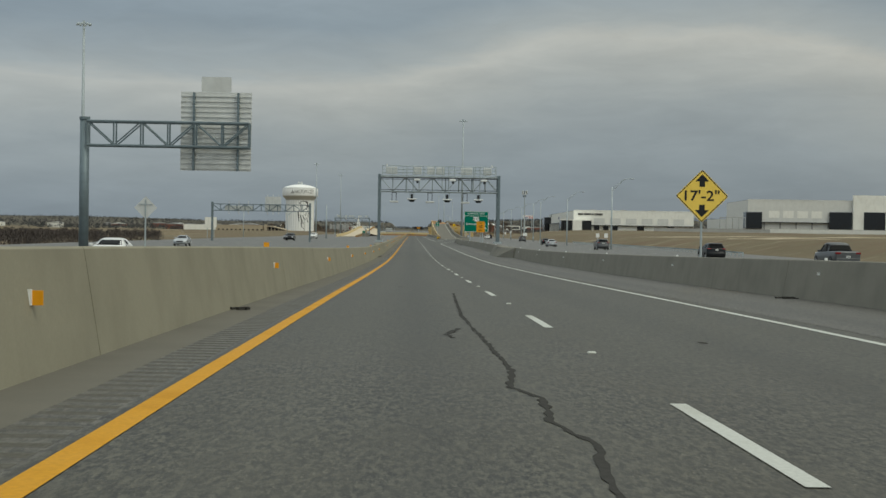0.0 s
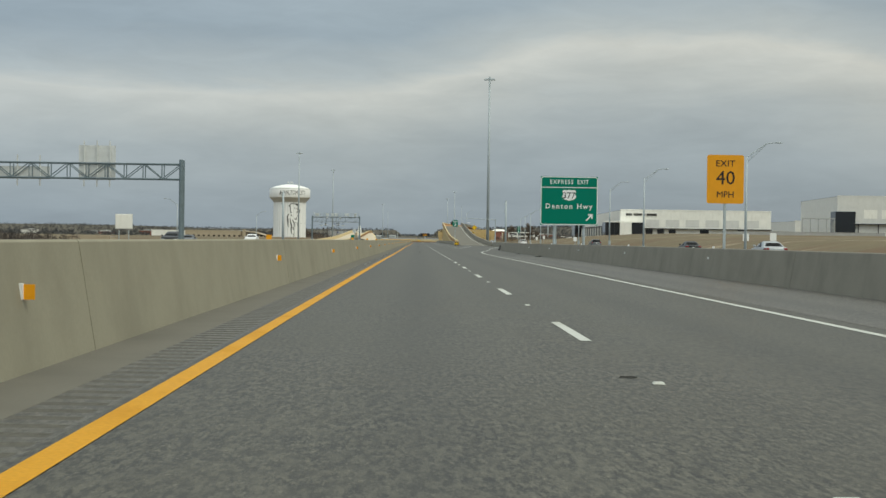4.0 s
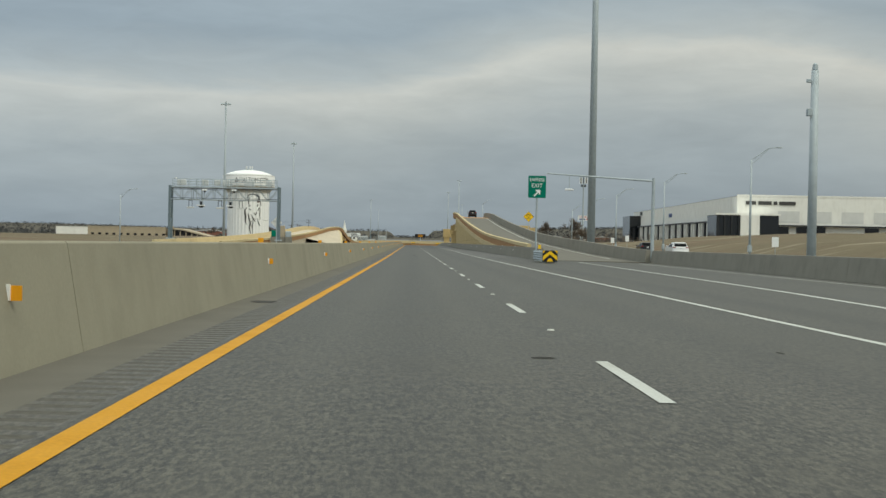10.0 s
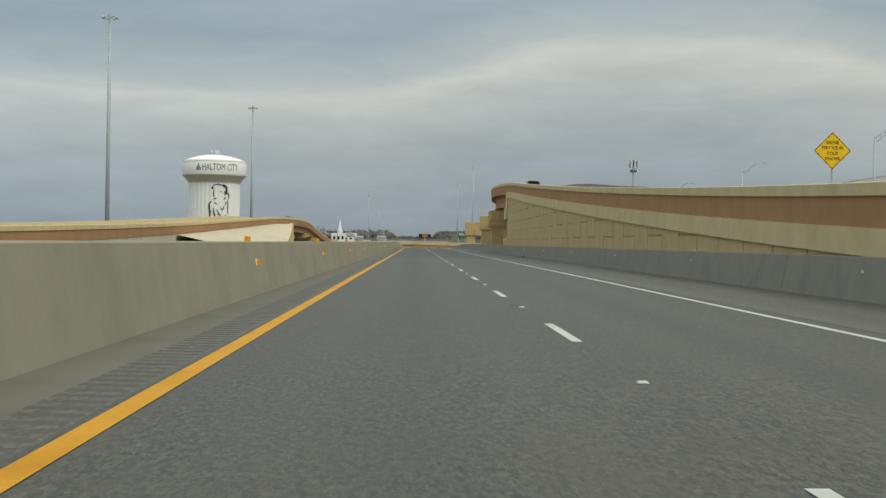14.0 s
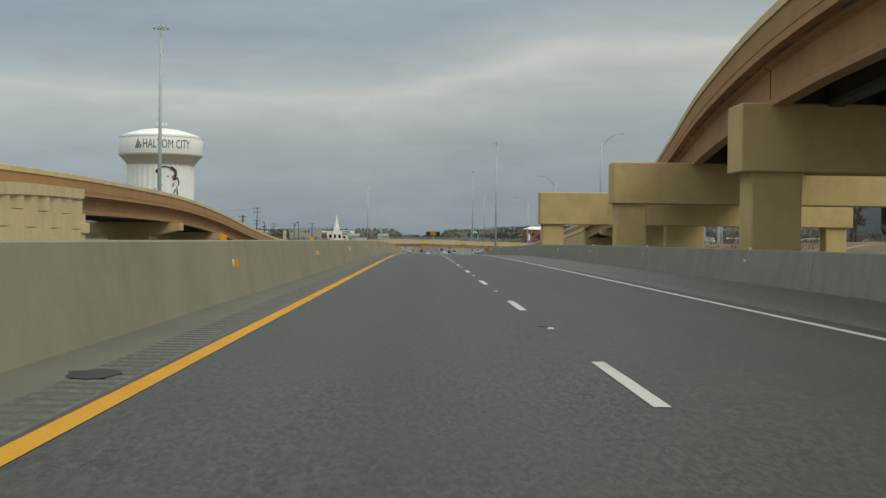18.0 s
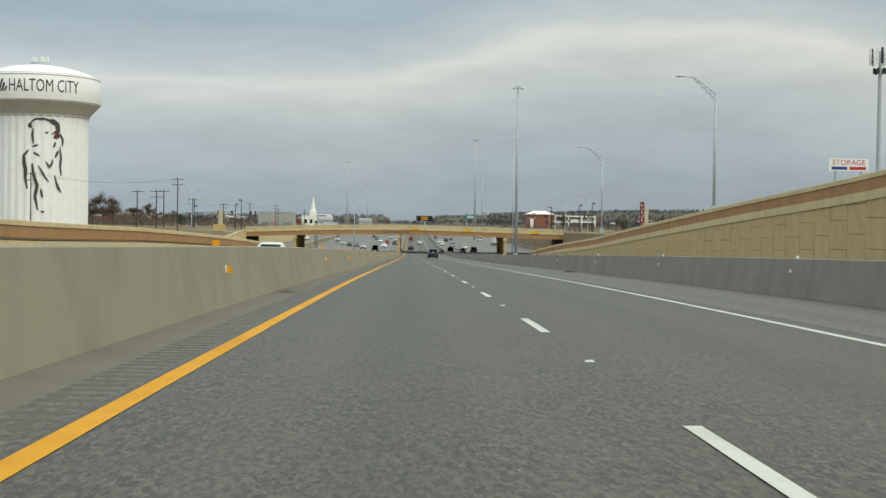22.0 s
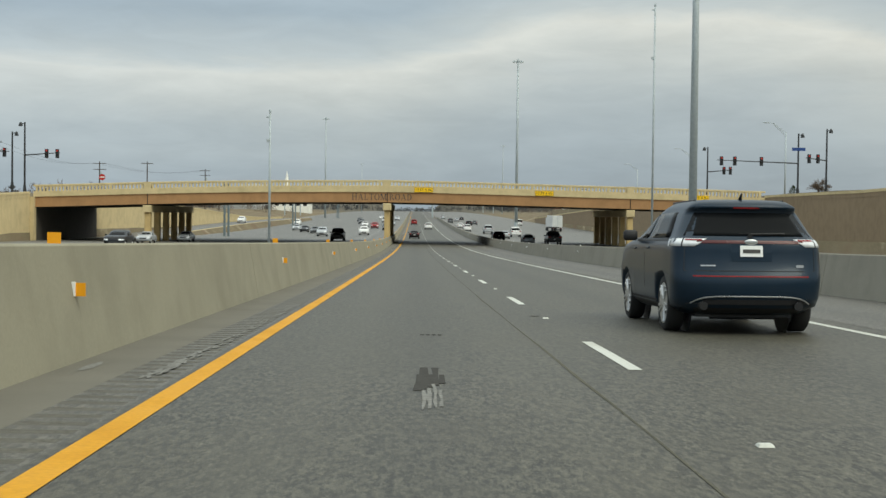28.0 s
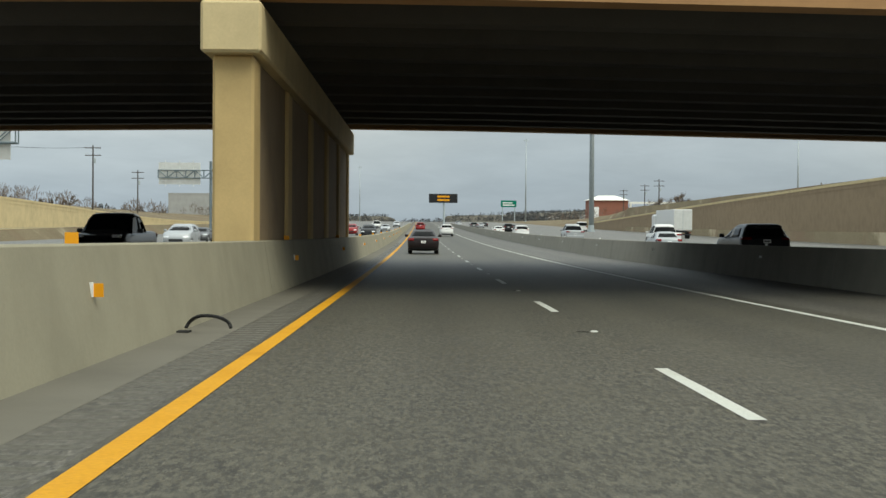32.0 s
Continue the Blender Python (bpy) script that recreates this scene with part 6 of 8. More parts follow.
    part("plate_bar", box(-0.12, 0.12, -0.042, -0.035, zp - 0.03, zp + 0.035), M_LETTER, pl)
    return ob


# rounded bodies: rows of (height, half width, tail, nose, corner depth at the tail); glass rows between belt and roof
SKINS = {
    "suv": dict(L=4.78, rear=0.97, front=3.82, tyre=0.365, track=0.955, belt=1.205, roof=1.585, lamp=(1.115, 1.215), plate=1.06, glass_rear=0.82,
                rows=[(0.25, 0.78, 0.34, 4.40, 0.5), (0.36, 0.925, 0.07, 4.72, 0.48), (0.47, 0.945, 0.015, 4.78, 0.46), (0.58, 0.955, 0.0, 4.78, 0.44), (0.66, 0.960, 0.01, 4.76, 0.42), (0.70, 0.960, 0.05, 4.75, 0.40),                       (0.92, 0.952, 0.075, 4.58, 0.40), (1.00, 0.945, 0.085, 4.36, 0.40), (1.05, 0.935, 0.10, 4.02, 0.40), (1.09, 0.915, 0.12, 3.62, 0.40), (1.14, 0.885, 0.165, 3.47, 0.38), (1.24, 0.845, 0.24, 3.30, 0.36), (1.48, 0.752, 0.41, 2.83, 0.32),
                      (1.56, 0.715, 0.455, 2.66, 0.30), (1.595, 0.70, 0.38, 2.58, 0.28), (1.63, 0.68, 0.375, 2.50, 0.26), (1.695, 0.61, 0.50, 2.25, 0.3), (1.715, 0.54, 0.64, 2.05, 0.3), (1.73, 0.40, 0.90, 1.80, 0.3)]),
    "sedan": dict(L=4.63, rear=0.98, front=3.78, tyre=0.325, track=0.90, belt=0.985, roof=1.33, lamp=(0.76, 0.92), plate=0.70, glass_rear=0.74,
                  rows=[(0.20, 0.74, 0.34, 4.30, 0.45), (0.24, 0.83, 0.16, 4.48, 0.45), (0.32, 0.875, 0.06, 4.58, 0.42), (0.45, 0.89, 0.01, 4.63, 0.40), (0.60, 0.90, 0.0, 4.61, 0.38), (0.72, 0.90, 0.03, 4.52, 0.36), (0.82, 0.893, 0.05, 4.30, 0.36), (0.89, 0.88, 0.06, 3.85, 0.36),
                        (0.94, 0.86, 0.09, 3.45, 0.36), (0.97, 0.835, 0.35, 3.32, 0.34), (0.985, 0.815, 0.62, 3.25, 0.34), (1.04, 0.775, 0.74, 3.12, 0.32), (1.14, 0.715, 0.90, 2.92, 0.32), (1.24, 0.66, 1.08, 2.70, 0.32), (1.32, 0.61, 1.24, 2.48, 0.32), (1.37, 0.56, 1.38, 2.30, 0.3), (1.405, 0.47, 1.56, 2.10, 0.3), (1.425, 0.32, 1.75, 1.95, 0.25)]),
}


RISE = ((0.0, 0.0), (0.47, 0.47), (0.58, 0.64), (0.70, 0.80), (0.92, 1.05), (1.00, 1.13), (1.05, 1.175), (1.09, 1.205), (1.14, 1.24), (1.24, 1.31), (1.48, 1.515), (1.56, 1.575), (1.595, 1.60), (3.0, 3.0))
SKINS["suv"]["rows"] = [(float(np.interp(r[0], *zip(*RISE))), *r[1:]) for r in SKINS["suv"]["rows"]]


def skin_point(S, z, side_at, where, out=0.0):
    """A place on a rounded body at height z: side_at "tail" or "nose" with where = across in -1..1, or "flank" with where = (sign, y)."""
    R = S["rows"]
    zs = [r[0] for r in R]
    w, tail, nose, deep = (float(np.interp(z, zs, [r[k] for r in R])) for k in (1, 2, 3, 4))
    if side_at == "flank":
        sg, y = where
        return Vector((sg * (w + out), y, z))
    e = 2.9
    q = min(1.0, abs(where))
    drop = 1 - (1 - q ** e) ** (1 / e)
    lean = Vector((math.copysign(q ** 4, where), 0, 0)) * out
    if side_at == "tail":
        return Vector((w * where, tail + deep * drop - out * (1 - q ** 5), z)) + lean
    deep = min(0.9, 0.30 * w + 0.25)
    return Vector((w * where, nose - deep * drop + out * (1 - q ** 5), z)) + lean


def skin_patch(S, zs, side_at, spots, out=0.006, thick=0.012):
    """A panel that follows the body between heights and across places."""
    bm = bmesh.new()
    grid = []
    for i, z in enumerate(zs):
        row = spots[i] if isinstance(spots[0], list) else spots
        grid.append([(bm.verts.new(skin_point(S, z, side_at, q, out)), bm.verts.new(skin_point(S, z, side_at, q, out - thick))) for q in row])
    k = len(grid[0])
    for a, b in zip(grid, grid[1:]):
        for i in range(k - 1):
            bm.faces.new((a[i][0], a[i + 1][0], b[i + 1][0], b[i][0]))
    for line in (grid[0], grid[-1], [g[0] for g in grid], [g[-1] for g in grid]):
        for a, b in zip(line, line[1:]):
            bm.faces.new((a[0], b[0], b[1], a[1]))
    bmesh.ops.recalc_face_normals(bm, faces=bm.faces[:])
    return bm


def spread(a, b, n):
    return [a + (b - a) * i / (n - 1) for i in range(n)]


def make_round_car(name, shape, paint, label, category, fine=False):
    S = SKINS[shape]
    ob = thing(name, label, category)
    bm = bmesh.new()
    U = [math.sin(math.pi / 2 * u) for u in spread(-1, 1, 21)]
    rows = []
    for z, w, tail, nose, deep in S["rows"]:
        dn = min(0.9, 0.30 * w + 0.25)
        ring = [skin_point(S, z, "tail", u) for u in U]
        ring += [Vector((w, y, z)) for y in spread(tail + deep, nose - dn, 8)[1:-1]]
        ring += [skin_point(S, z, "nose", u) for u in reversed(U)]
        ring += [Vector((-w, y, z)) for y in spread(nose - dn, tail + deep, 8)[1:-1]]
        rows.append([bm.verts.new(p) for p in ring])
    k = len(rows[0])
    for a, b in zip(rows, rows[1:]):
        for i in range(k):
            bm.faces.new((a[i], a[(i + 1) % k], b[(i + 1) % k], b[i]))
    bm.faces.new(rows[0])
    bm.faces.new(list(reversed(rows[-1])))
    bmesh.ops.recalc_face_normals(bm, faces=bm.faces[:])
    # cut the wheel arches out of the shell
    shell, cut = bpy.data.meshes.new("shell"), bpy.data.meshes.new("cut")
    bm.to_mesh(shell)
    cb = bmesh.new()
    r = S["tyre"]
    for y in (S["rear"], S["front"]):
        rod((-1.3, y, r + 0.01), (1.3, y, r + 0.01), r + 0.055, n=28, bm=cb)
    bmesh.ops.recalc_face_normals(cb, faces=cb.faces[:])
    cb.to_mesh(cut)
    so, co_ = bpy.data.objects.new("shell", shell), bpy.data.objects.new("cut", cut)
    for o in (so, co_):
        scene.collection.objects.link(o)
    bo = so.modifiers.new("arches", "BOOLEAN")
    bo.operation, bo.object, bo.solver = "DIFFERENCE", co_, "EXACT"
    me = bpy.data.meshes.new_from_object(so.evaluated_get(bpy.context.evaluated_depsgraph_get()))
    for o in (so, co_):
        bpy.data.objects.remove(o)
    me.materials.clear()
    body = part_of("body", me, paint, ob)
    for p in body.data.polygons:
        p.use_smooth = abs(p.normal.x) < 0.999 or p.area > 0.02
    W, L, belt, top = S["track"], S["L"], S["belt"], S["roof"]
    g = S["glass_rear"]
    zs = spread(belt + 0.045, top - 0.035, 7)
    part("rear_window", skin_patch(S, zs, "tail", [[u * (1 - 0.06 * i / 6) for u in spread(-g - 0.1, g + 0.1, 13)] for i in range(7)], 0.006), M_CARGLASS, ob, "dark tinted glass", True)
    part("windscreen", skin_patch(S, spread(belt + 0.06, top - 0.02, 5), "nose", spread(-0.86, 0.86, 11), 0.006), M_CARGLASS, ob, "dark tinted glass", True)
    R = S["rows"]
    tail_at = lambda z: float(np.interp(z, [q[0] for q in R], [q[2] for q in R]))
    nose_at = lambda z: float(np.interp(z, [q[0] for q in R], [q[3] for q in R]))
    for s in (-1, 1):
        y_mid = (S["rear"] + S["front"]) / 2 - 0.12
        for nm, fa, fb in (("side_window", lambda z: tail_at(z) + 0.62 + (0.12 if shape == "sedan" else 0.0), lambda z: y_mid - 0.06), ("side_window", lambda z: y_mid + 0.06, lambda z: nose_at(z) - 0.62)):
            zz = spread(belt + 0.02, top - 0.02, 5)
            part(nm, skin_patch(S, zz, "flank", [[(s, y) for y in spread(fa(z), max(fa(z) + 0.05, fb(z)), 5)] for z in zz], 0.005), M_CARGLASS, ob, "dark tinted glass", True)
        part("window_trim", skin_patch(S, [belt - 0.02, belt + 0.012], "flank", [(s, y) for y in spread(tail_at(belt) + 0.62, nose_at(belt) - 0.55, 5)], 0.008), M_TRIM, ob)
        part("door_seam", skin_patch(S, spread(0.42, belt - 0.04, 6), "flank", [(s, y_mid - 0.006), (s, y_mid + 0.006)], 0.002, 0.004), M_TRIM, ob)
        part("sill", skin_patch(S, [0.27, 0.34, 0.40], "flank", [(s, y) for y in spread(S["rear"] + r + 0.09, S["front"] - r - 0.09, 4)], 0.012), M_TRIM, ob)
        mirror = part("wing_mirror", box(-0.10, 0.10, -0.05, 0.07, -0.075, 0.08, 0.028), M_TRIM if fine else paint, ob, smooth=True)
        mirror.location = (s * (W + 0.085), nose_at(belt) - 0.62, belt + 0.06)
        part("door_handle", box(s * (W - 0.005) - 0.016, s * (W - 0.005) + 0.016, y_mid - 0.34, y_mid - 0.14, belt - 0.13, belt - 0.10, 0.01), paint, ob)
        part("door_handle", box(s * (W - 0.005) - 0.016, s * (W - 0.005) + 0.016, y_mid + 0.72, y_mid + 0.92, belt - 0.14, belt - 0.11, 0.01), paint, ob)
        for y in (S["rear"], S["front"]):
            wheel = part("wheel", lathe([(r - 0.115, -0.1), (r - 0.035, -0.115), (r, -0.085), (r, 0.085), (r - 0.035, 0.115), (r - 0.115, 0.1)], 28), M_TYRE, ob, "", True)
            wheel.matrix_basis = pose(s * (W - 0.13), y, r, 0, 90, 0)
            bm = bmesh.new()
            for q in range(10):
                a = 2 * math.pi * (q // 2) / 5 + (0.16 if q % 2 else -0.16)
                rod((0.05 * math.cos(a), 0.05 * math.sin(a), s * 0.088), ((r - 0.115) * math.cos(a), (r - 0.115) * math.sin(a), s * 0.1), 0.022, 0.03, 5, bm)
            part("spokes", bm, M_RIM, wheel)
            part("rim", lathe([(r - 0.125, -0.104), (r - 0.098, -0.106), (r - 0.098, 0.106), (r - 0.125, 0.104)], 28), M_RIM, wheel)
            part("hub", lathe([(0.06, -0.098), (0.065, -0.09), (0.065, 0.09), (0.06, 0.098)], 12), M_RIM, wheel)
            part("brake_disc", lathe([(r - 0.13, -0.03), (r - 0.13, 0.03)], 20), M_DARK, wheel)
            if fine:
                part("wheel_well", rod((s * (W - 0.32), y, r + 0.01), (s * (W - 0.30), y, r + 0.01), r + 0.05, n=20), M_DARK, ob)
        lo, hi = S["lamp"]
        lamp = part("tail_lamp", skin_patch(S, spread(lo, hi, 3), "tail", [[s * u for u in spread(a_, 0.9995, 9)] for a_ in ((0.74, 0.66, 0.6) if fine else (0.62, 0.60, 0.6))], 0.012, 0.03), M_LAMP if fine else M_TAIL, ob, "clear wrap-around tail lamp" if fine else "red tail lamp", True)
        if fine:
            part("lamp_tip", skin_patch(S, spread(lo - 0.002, hi - 0.01, 3), "flank", [[(s, y) for y in spread(tail_at(hi) + 0.40, tail_at(hi) + e_, 4)] for e_ in (0.44, 0.47, 0.50)], 0.012, 0.03), M_LAMP, lamp)
            part("lamp_divider", skin_patch(S, spread(lo, hi, 3), "tail", [s * 0.885, s * 0.90], 0.015, 0.02), M_TRIM, lamp)
            part("red_bulb", skin_patch(S, [lo + 0.075, lo + 0.095], "tail", [s * u for u in spread(0.66, 0.87, 5)], 0.014, 0.02), M_TAIL, lamp)
        part("headlamp", skin_patch(S, spread(L * 0.16, L * 0.16 + 0.12, 3), "nose", [s * u for u in spread(0.5, 0.97, 6)], 0.008, 0.03), M_LAMP, ob, "clear headlamp")
    part("grille", skin_patch(S, spread(0.50, 0.68, 3), "nose", spread(-0.5, 0.5, 7), 0.01, 0.03), M_DARK, ob)
    part("bumper_skirt", skin_patch(S, spread(0.27, 0.45 if fine else 0.36, 4), "tail", [[u * k_ for u in spread(-1, 1, 11)] for k_ in (0.98, 0.94, 0.86, 0.72)], 0.008, 0.03), M_TRIM, ob)
    zp = S["plate"]
    pl = part("number_plate", skin_patch(S, [zp - 0.07, zp + 0.07], "tail", spread(-0.15, 0.15, 3), 0.016, 0.02), M_SIGNWHITE, ob, "white plate with a dark bar")
    part("plate_bar", skin_patch(S, [zp - 0.026, zp + 0.022], "tail", spread(-0.115, 0.115, 3), 0.019, 0.003), M_LETTER, pl)
    if fine:
        part("red_garnish", skin_patch(S, spread(1.155, 1.195, 3), "tail", spread(-0.72, 0.72, 13), 0.010, 0.02), M_GARNISH, ob, "dark red strip across the tailgate")
        part("tailgate_seam", skin_patch(S, [0.805, 0.815], "tail", spread(-0.86, 0.86, 11), 0.003, 0.006), M_DARK, ob)
        for s in (-1, 1):
            part("tailgate_seam", skin_patch(S, spread(0.81, 1.115, 4), "tail", [s * 0.86, s * 0.867], 0.003, 0.006), M_DARK, ob)
        part("reflector_strip", skin_patch(S, [0.735, 0.752], "tail", spread(-0.76, 0.76, 11), 0.006, 0.012), M_TAIL, ob, "thin red strip")
        bright = bmesh.new()
        line = [skin_point(S, 0.49 - 0.09 * abs(u) ** 6 / 0.8 ** 6, "tail", u, 0.014) for u in spread(-0.8, 0.8, 25)]
        for a, b in zip(line, line[1:]):
            rod(a, b, 0.009, n=5, bm=bright)
        part("chrome_strip", bright, M_RIM, ob, "bright strip on the bumper")
        part("plate_recess", skin_patch(S, spread(zp - 0.13, zp + 0.10, 3), "tail", spread(-0.27, 0.27, 5), 0.004, 0.01), paint, ob)
        bdg = bmesh.new()
        bmesh.ops.create_uvsphere(bdg, u_segments=16, v_segments=8, radius=1.0, matrix=Matrix.Diagonal((0.085, 0.014, 0.036, 1)))
        part("badge", bdg, M_RIM, ob, "oval badge", True).location = skin_point(S, 1.175, "tail", 0, 0.014)
        for x0, x1, z0, z1 in ((-0.66, -0.47, 0.865, 0.885), (0.60, 0.70, 0.858, 0.89)):
            part("badge_letters", skin_patch(S, [z0, z1], "tail", spread(x0, x1, 4), 0.006, 0.008), M_RIM, ob, "bright badge as a plain bar")
        part("spoiler", skin_patch(S, spread(1.592, 1.64, 3), "tail", spread(-0.9, 0.9, 13), 0.022, 0.10), paint, ob, smooth=True)
        part("brake_light", skin_patch(S, [1.60, 1.618], "tail", spread(-0.24, 0.24, 5), 0.026, 0.01), M_TAIL, ob)
        part("rear_wiper", rod(skin_point(S, 1.27, "tail", 0.02, 0.03), skin_point(S, 1.28, "tail", 0.52, 0.03), 0.014, n=5), M_BLACK, ob)
        part("wiper_hub", rod(skin_point(S, 1.25, "tail", 0.0, 0.02), skin_point(S, 1.25, "tail", 0.0, 0.05), 0.03, n=8), M_BLACK, ob)
        part("antenna", rod((0, 0.72, 1.70), (0, 0.60, 1.80), 0.03, 0.012, 6), M_BLACK, ob)
        for s in (-1, 1):
            pipe = rod((s * 0.60, 0.05, 0.37), (s * 0.60, 0.34, 0.37), 0.055, n=14)
            part("tailpipe", pipe, M_DARK, ob, "dull tailpipe")
            part("tailpipe_mouth", rod((s * 0.60, 0.044, 0.37), (s * 0.60, 0.049, 0.37), 0.05, n=14), M_BLACK, ob)
            part("roof_rail", rod((s * 0.575, 0.75, 1.712), (s * 0.575, 2.15, 1.712), 0.014, n=6), M_DARK, ob)
    part("underbody", box(-0.62, 0.62, 0.45, L - 0.5, 0.21, 0.34), M_DARK, ob)
    part("muffler", rod((-0.42, 0.52, 0.27), (0.42, 0.52, 0.27), 0.09, n=8), M_DARK, ob)
    return ob


CARS = {}


def park(kind, paint, label, category, x, y, z, turn=0.0, name="", slope=0.0):
    key = (kind, paint.name)
    m = pose(x, y, z, slope, 0, turn)
    if key not in CARS:
        CARS[key] = (make_round_car if kind in SKINS else make_car)(name or {"pickup": "pickup_truck", "van": "van", "suv": "suv", "sedan": "sedan_car"}[kind], kind, paint, label, category)
        CARS[key].matrix_basis = m
        ob = CARS[key]
    else:
        ob = copy_thing(CARS[key], m)
    return tagged(ob, label, category)


def on_lane(kind, paint, label, x, y, ahead=True, lift=-0.035):
    """Stands a vehicle on a carriageway, facing along or against the express lanes."""
    s = math.degrees(math.atan(grade(y + 4) - grade(y)) / 4)
    cat = {"suv": "suv", "sedan": "car", "pickup": "pickup", "van": "van"}[kind]
    base = grade(y) + lift
    return park(kind, paint, label, cat, x, y, base, 0 if ahead else 180, slope=s if ahead else -s)


navy = make_round_car("suv", "suv", P_NAVY, "dark blue suv in the second express lane", "suv", fine=True)
navy.matrix_basis = pose(4.11, 1071.6, grade(1071.7) + FALL * 4 + 0.005, math.degrees(math.atan((grade(1076) - grade(1071)) / 5)))
sedan = make_round_car("sedan_car", "sedan", P_MAROON, "dark sedan with red tail lamps in the express lane", "car")
sedan.matrix_basis = pose(-0.05, 1280, grade(1280) + 0.005)
on_lane("suv", P_WHITE, "white suv far ahead in the express lane", 3.6, 1392, lift=0.0)
on_lane("suv", P_RED, "red suv far ahead in the express lane", -0.1, 1470, lift=0.0)
on_lane("suv", P_BLACK, "black suv on the exit flyover", 14.6, 690, lift=0.0).location.z = fz(690) - 1.08
# outer lanes, same direction
for kind, paint, label, x, y in (
    ("suv", P_BLACK, "black suv in the outer lanes", 29.9, 128), ("pickup", P_GREY, "grey pickup in the outer lanes", 33.5, 100), ("sedan", P_SILVER, "silver sedan in the outer lanes", 26.4, 246), ("suv", P_GREY, "grey suv in the outer lanes", 30, 205),
    ("sedan", P_BLACK, "black sedan in the outer lanes", 30, 292), ("suv", P_GREY, "grey suv in the outer lanes", 33.5, 395), ("suv", P_WHITE, "white suv in the outer lanes", 30, 520), ("suv", P_BLACK, "black suv in the outer lanes", 33.5, 560),
    ("sedan", P_SILVER, "silver sedan in the outer lanes", 26.4, 610), ("pickup", P_BLACK, "black pickup in the outer lanes", 19.6, 1238), ("sedan", P_SILVER, "silver sedan in the outer lanes", 16.4, 1243), ("suv", P_BLACK, "black suv in the outer lanes", 12.8, 1254),
    ("pickup", P_WHITE, "white pickup beyond the road bridge", 19.8, 1310), ("sedan", P_SILVER, "silver sedan beyond the road bridge", 16.4, 1292), ("pickup", P_SILVER, "silver pickup beyond the road bridge", 16.4, 1345), ("suv", P_WHITE, "white suv beyond the road bridge", 12.8, 1372),
    ("sedan", P_WHITE, "white sedan beyond the road bridge", 12.8, 1420), ("suv", P_BLACK, "black suv beyond the road bridge", 16.4, 1450), ("sedan", P_GREY, "grey sedan beyond the road bridge", 20, 1490), ("suv", P_GREY, "grey suv beyond the road bridge", 12.8, 1520), ("sedan", P_SILVER, "silver sedan beyond the road bridge", 16.4, 1560),
    ("van", P_WHITE, "white van beyond the road bridge", 34, 1480), ("suv", P_WHITE, "white suv on the far slip road", 38, 1400), ("sedan", P_BLACK, "black sedan beyond the road bridge", 20, 1610), ("suv", P_SILVER, "silver suv beyond the road bridge", 12.8, 1640)):
    on_lane(kind, paint, label, x, y)
# opposite carriageway, coming towards the camera
for kind, paint, label, x, y in (
    ("sedan", P_WHITE, "white sedan in the opposite lanes", -15.5, 70), ("sedan", P_SILVER, "silver sedan in the opposite lanes", -31, 180), ("suv", P_BLACK, "black suv in the opposite lanes", -27.5, 300), ("suv", P_WHITE, "white suv in the opposite lanes", -27.5, 370), ("sedan", P_GREY, "grey sedan in the opposite lanes", -31, 330),
    ("sedan", P_WHITE, "white sedan in the opposite lanes", -7.0, 899), ("sedan", P_SILVER, "silver sedan in the opposite lanes", -31, 1236), ("sedan", P_SILVER, "silver sedan in the opposite lanes", -33.5, 1222), ("suv", P_BLACK, "black suv in the opposite lanes", -27.5, 1180),
    ("pickup", P_BLACK, "black pickup in the opposite lanes", -11.6, 1257), ("suv", P_SILVER, "silver suv in the opposite lanes", -17, 1300), ("suv", P_WHITE, "white suv in the opposite lanes", -10, 1318), ("sedan", P_GREY, "grey sedan in the opposite lanes", -20.6, 1330), ("sedan", P_BLACK, "black sedan in the opposite lanes", -24, 1345), ("sedan", P_SILVER, "silver sedan in the opposite lanes", -27.5, 1365),
    ("suv", P_BLACK, "black suv in the opposite lanes", -6.8, 1376), ("suv", P_RED, "red suv in the opposite lanes", -10.4, 1402), ("sedan", P_WHITE, "white sedan in the opposite lanes", -14, 1430), ("sedan", P_SILVER, "silver sedan in the opposite lanes", -6.8, 1458), ("suv", P_GREY, "grey suv in the opposite lanes", -17, 1480), ("pickup", P_WHITE, "white pickup in the opposite lanes", -10.4, 1520), ("suv", P_WHITE, "white suv on the far slip road", -34, 1440), ("sedan", P_BLACK, "black sedan in the opposite lanes", -20, 1540), ("suv", P_SILVER, "silver suv in the opposite lanes", -6.8, 1580), ("sedan", P_WHITE, "white sedan in the opposite lanes", -14, 1620)):
    on_lane(kind, paint, label, x, y, False)

on_lane("suv", P_WHITE, "white suv climbing the far slip road", -45.2, 1402, False).location.z = slip_z(1402) - 0.78

# articulated lorry beyond the bridge
ob = thing("lorry", "white box lorry trailer in the outer lanes", "lorry", 36.0, 1385, grade(1385) - 0.035)
part("trailer_box", box(-1.28, 1.28, 0, 13.4, 1.15, 4.05, 0.04), P_WHITE, ob)
part("rear_door", box(-1.2, 1.2, -0.03, 0.01, 1.25, 3.95, 0.01), M_ALU, ob)
part("door_bar", box(-0.03, 0.03, -0.05, -0.025, 1.3, 3.9), M_STEEL, ob)
part("rear_bumper", box(-1.15, 1.15, -0.02, 0.1, 0.5, 0.66, 0.02), M_DARK, ob)
part("chassis", box(-0.5, 0.5, 0.1, 17.0, 0.85, 1.14), M_DARK, ob)
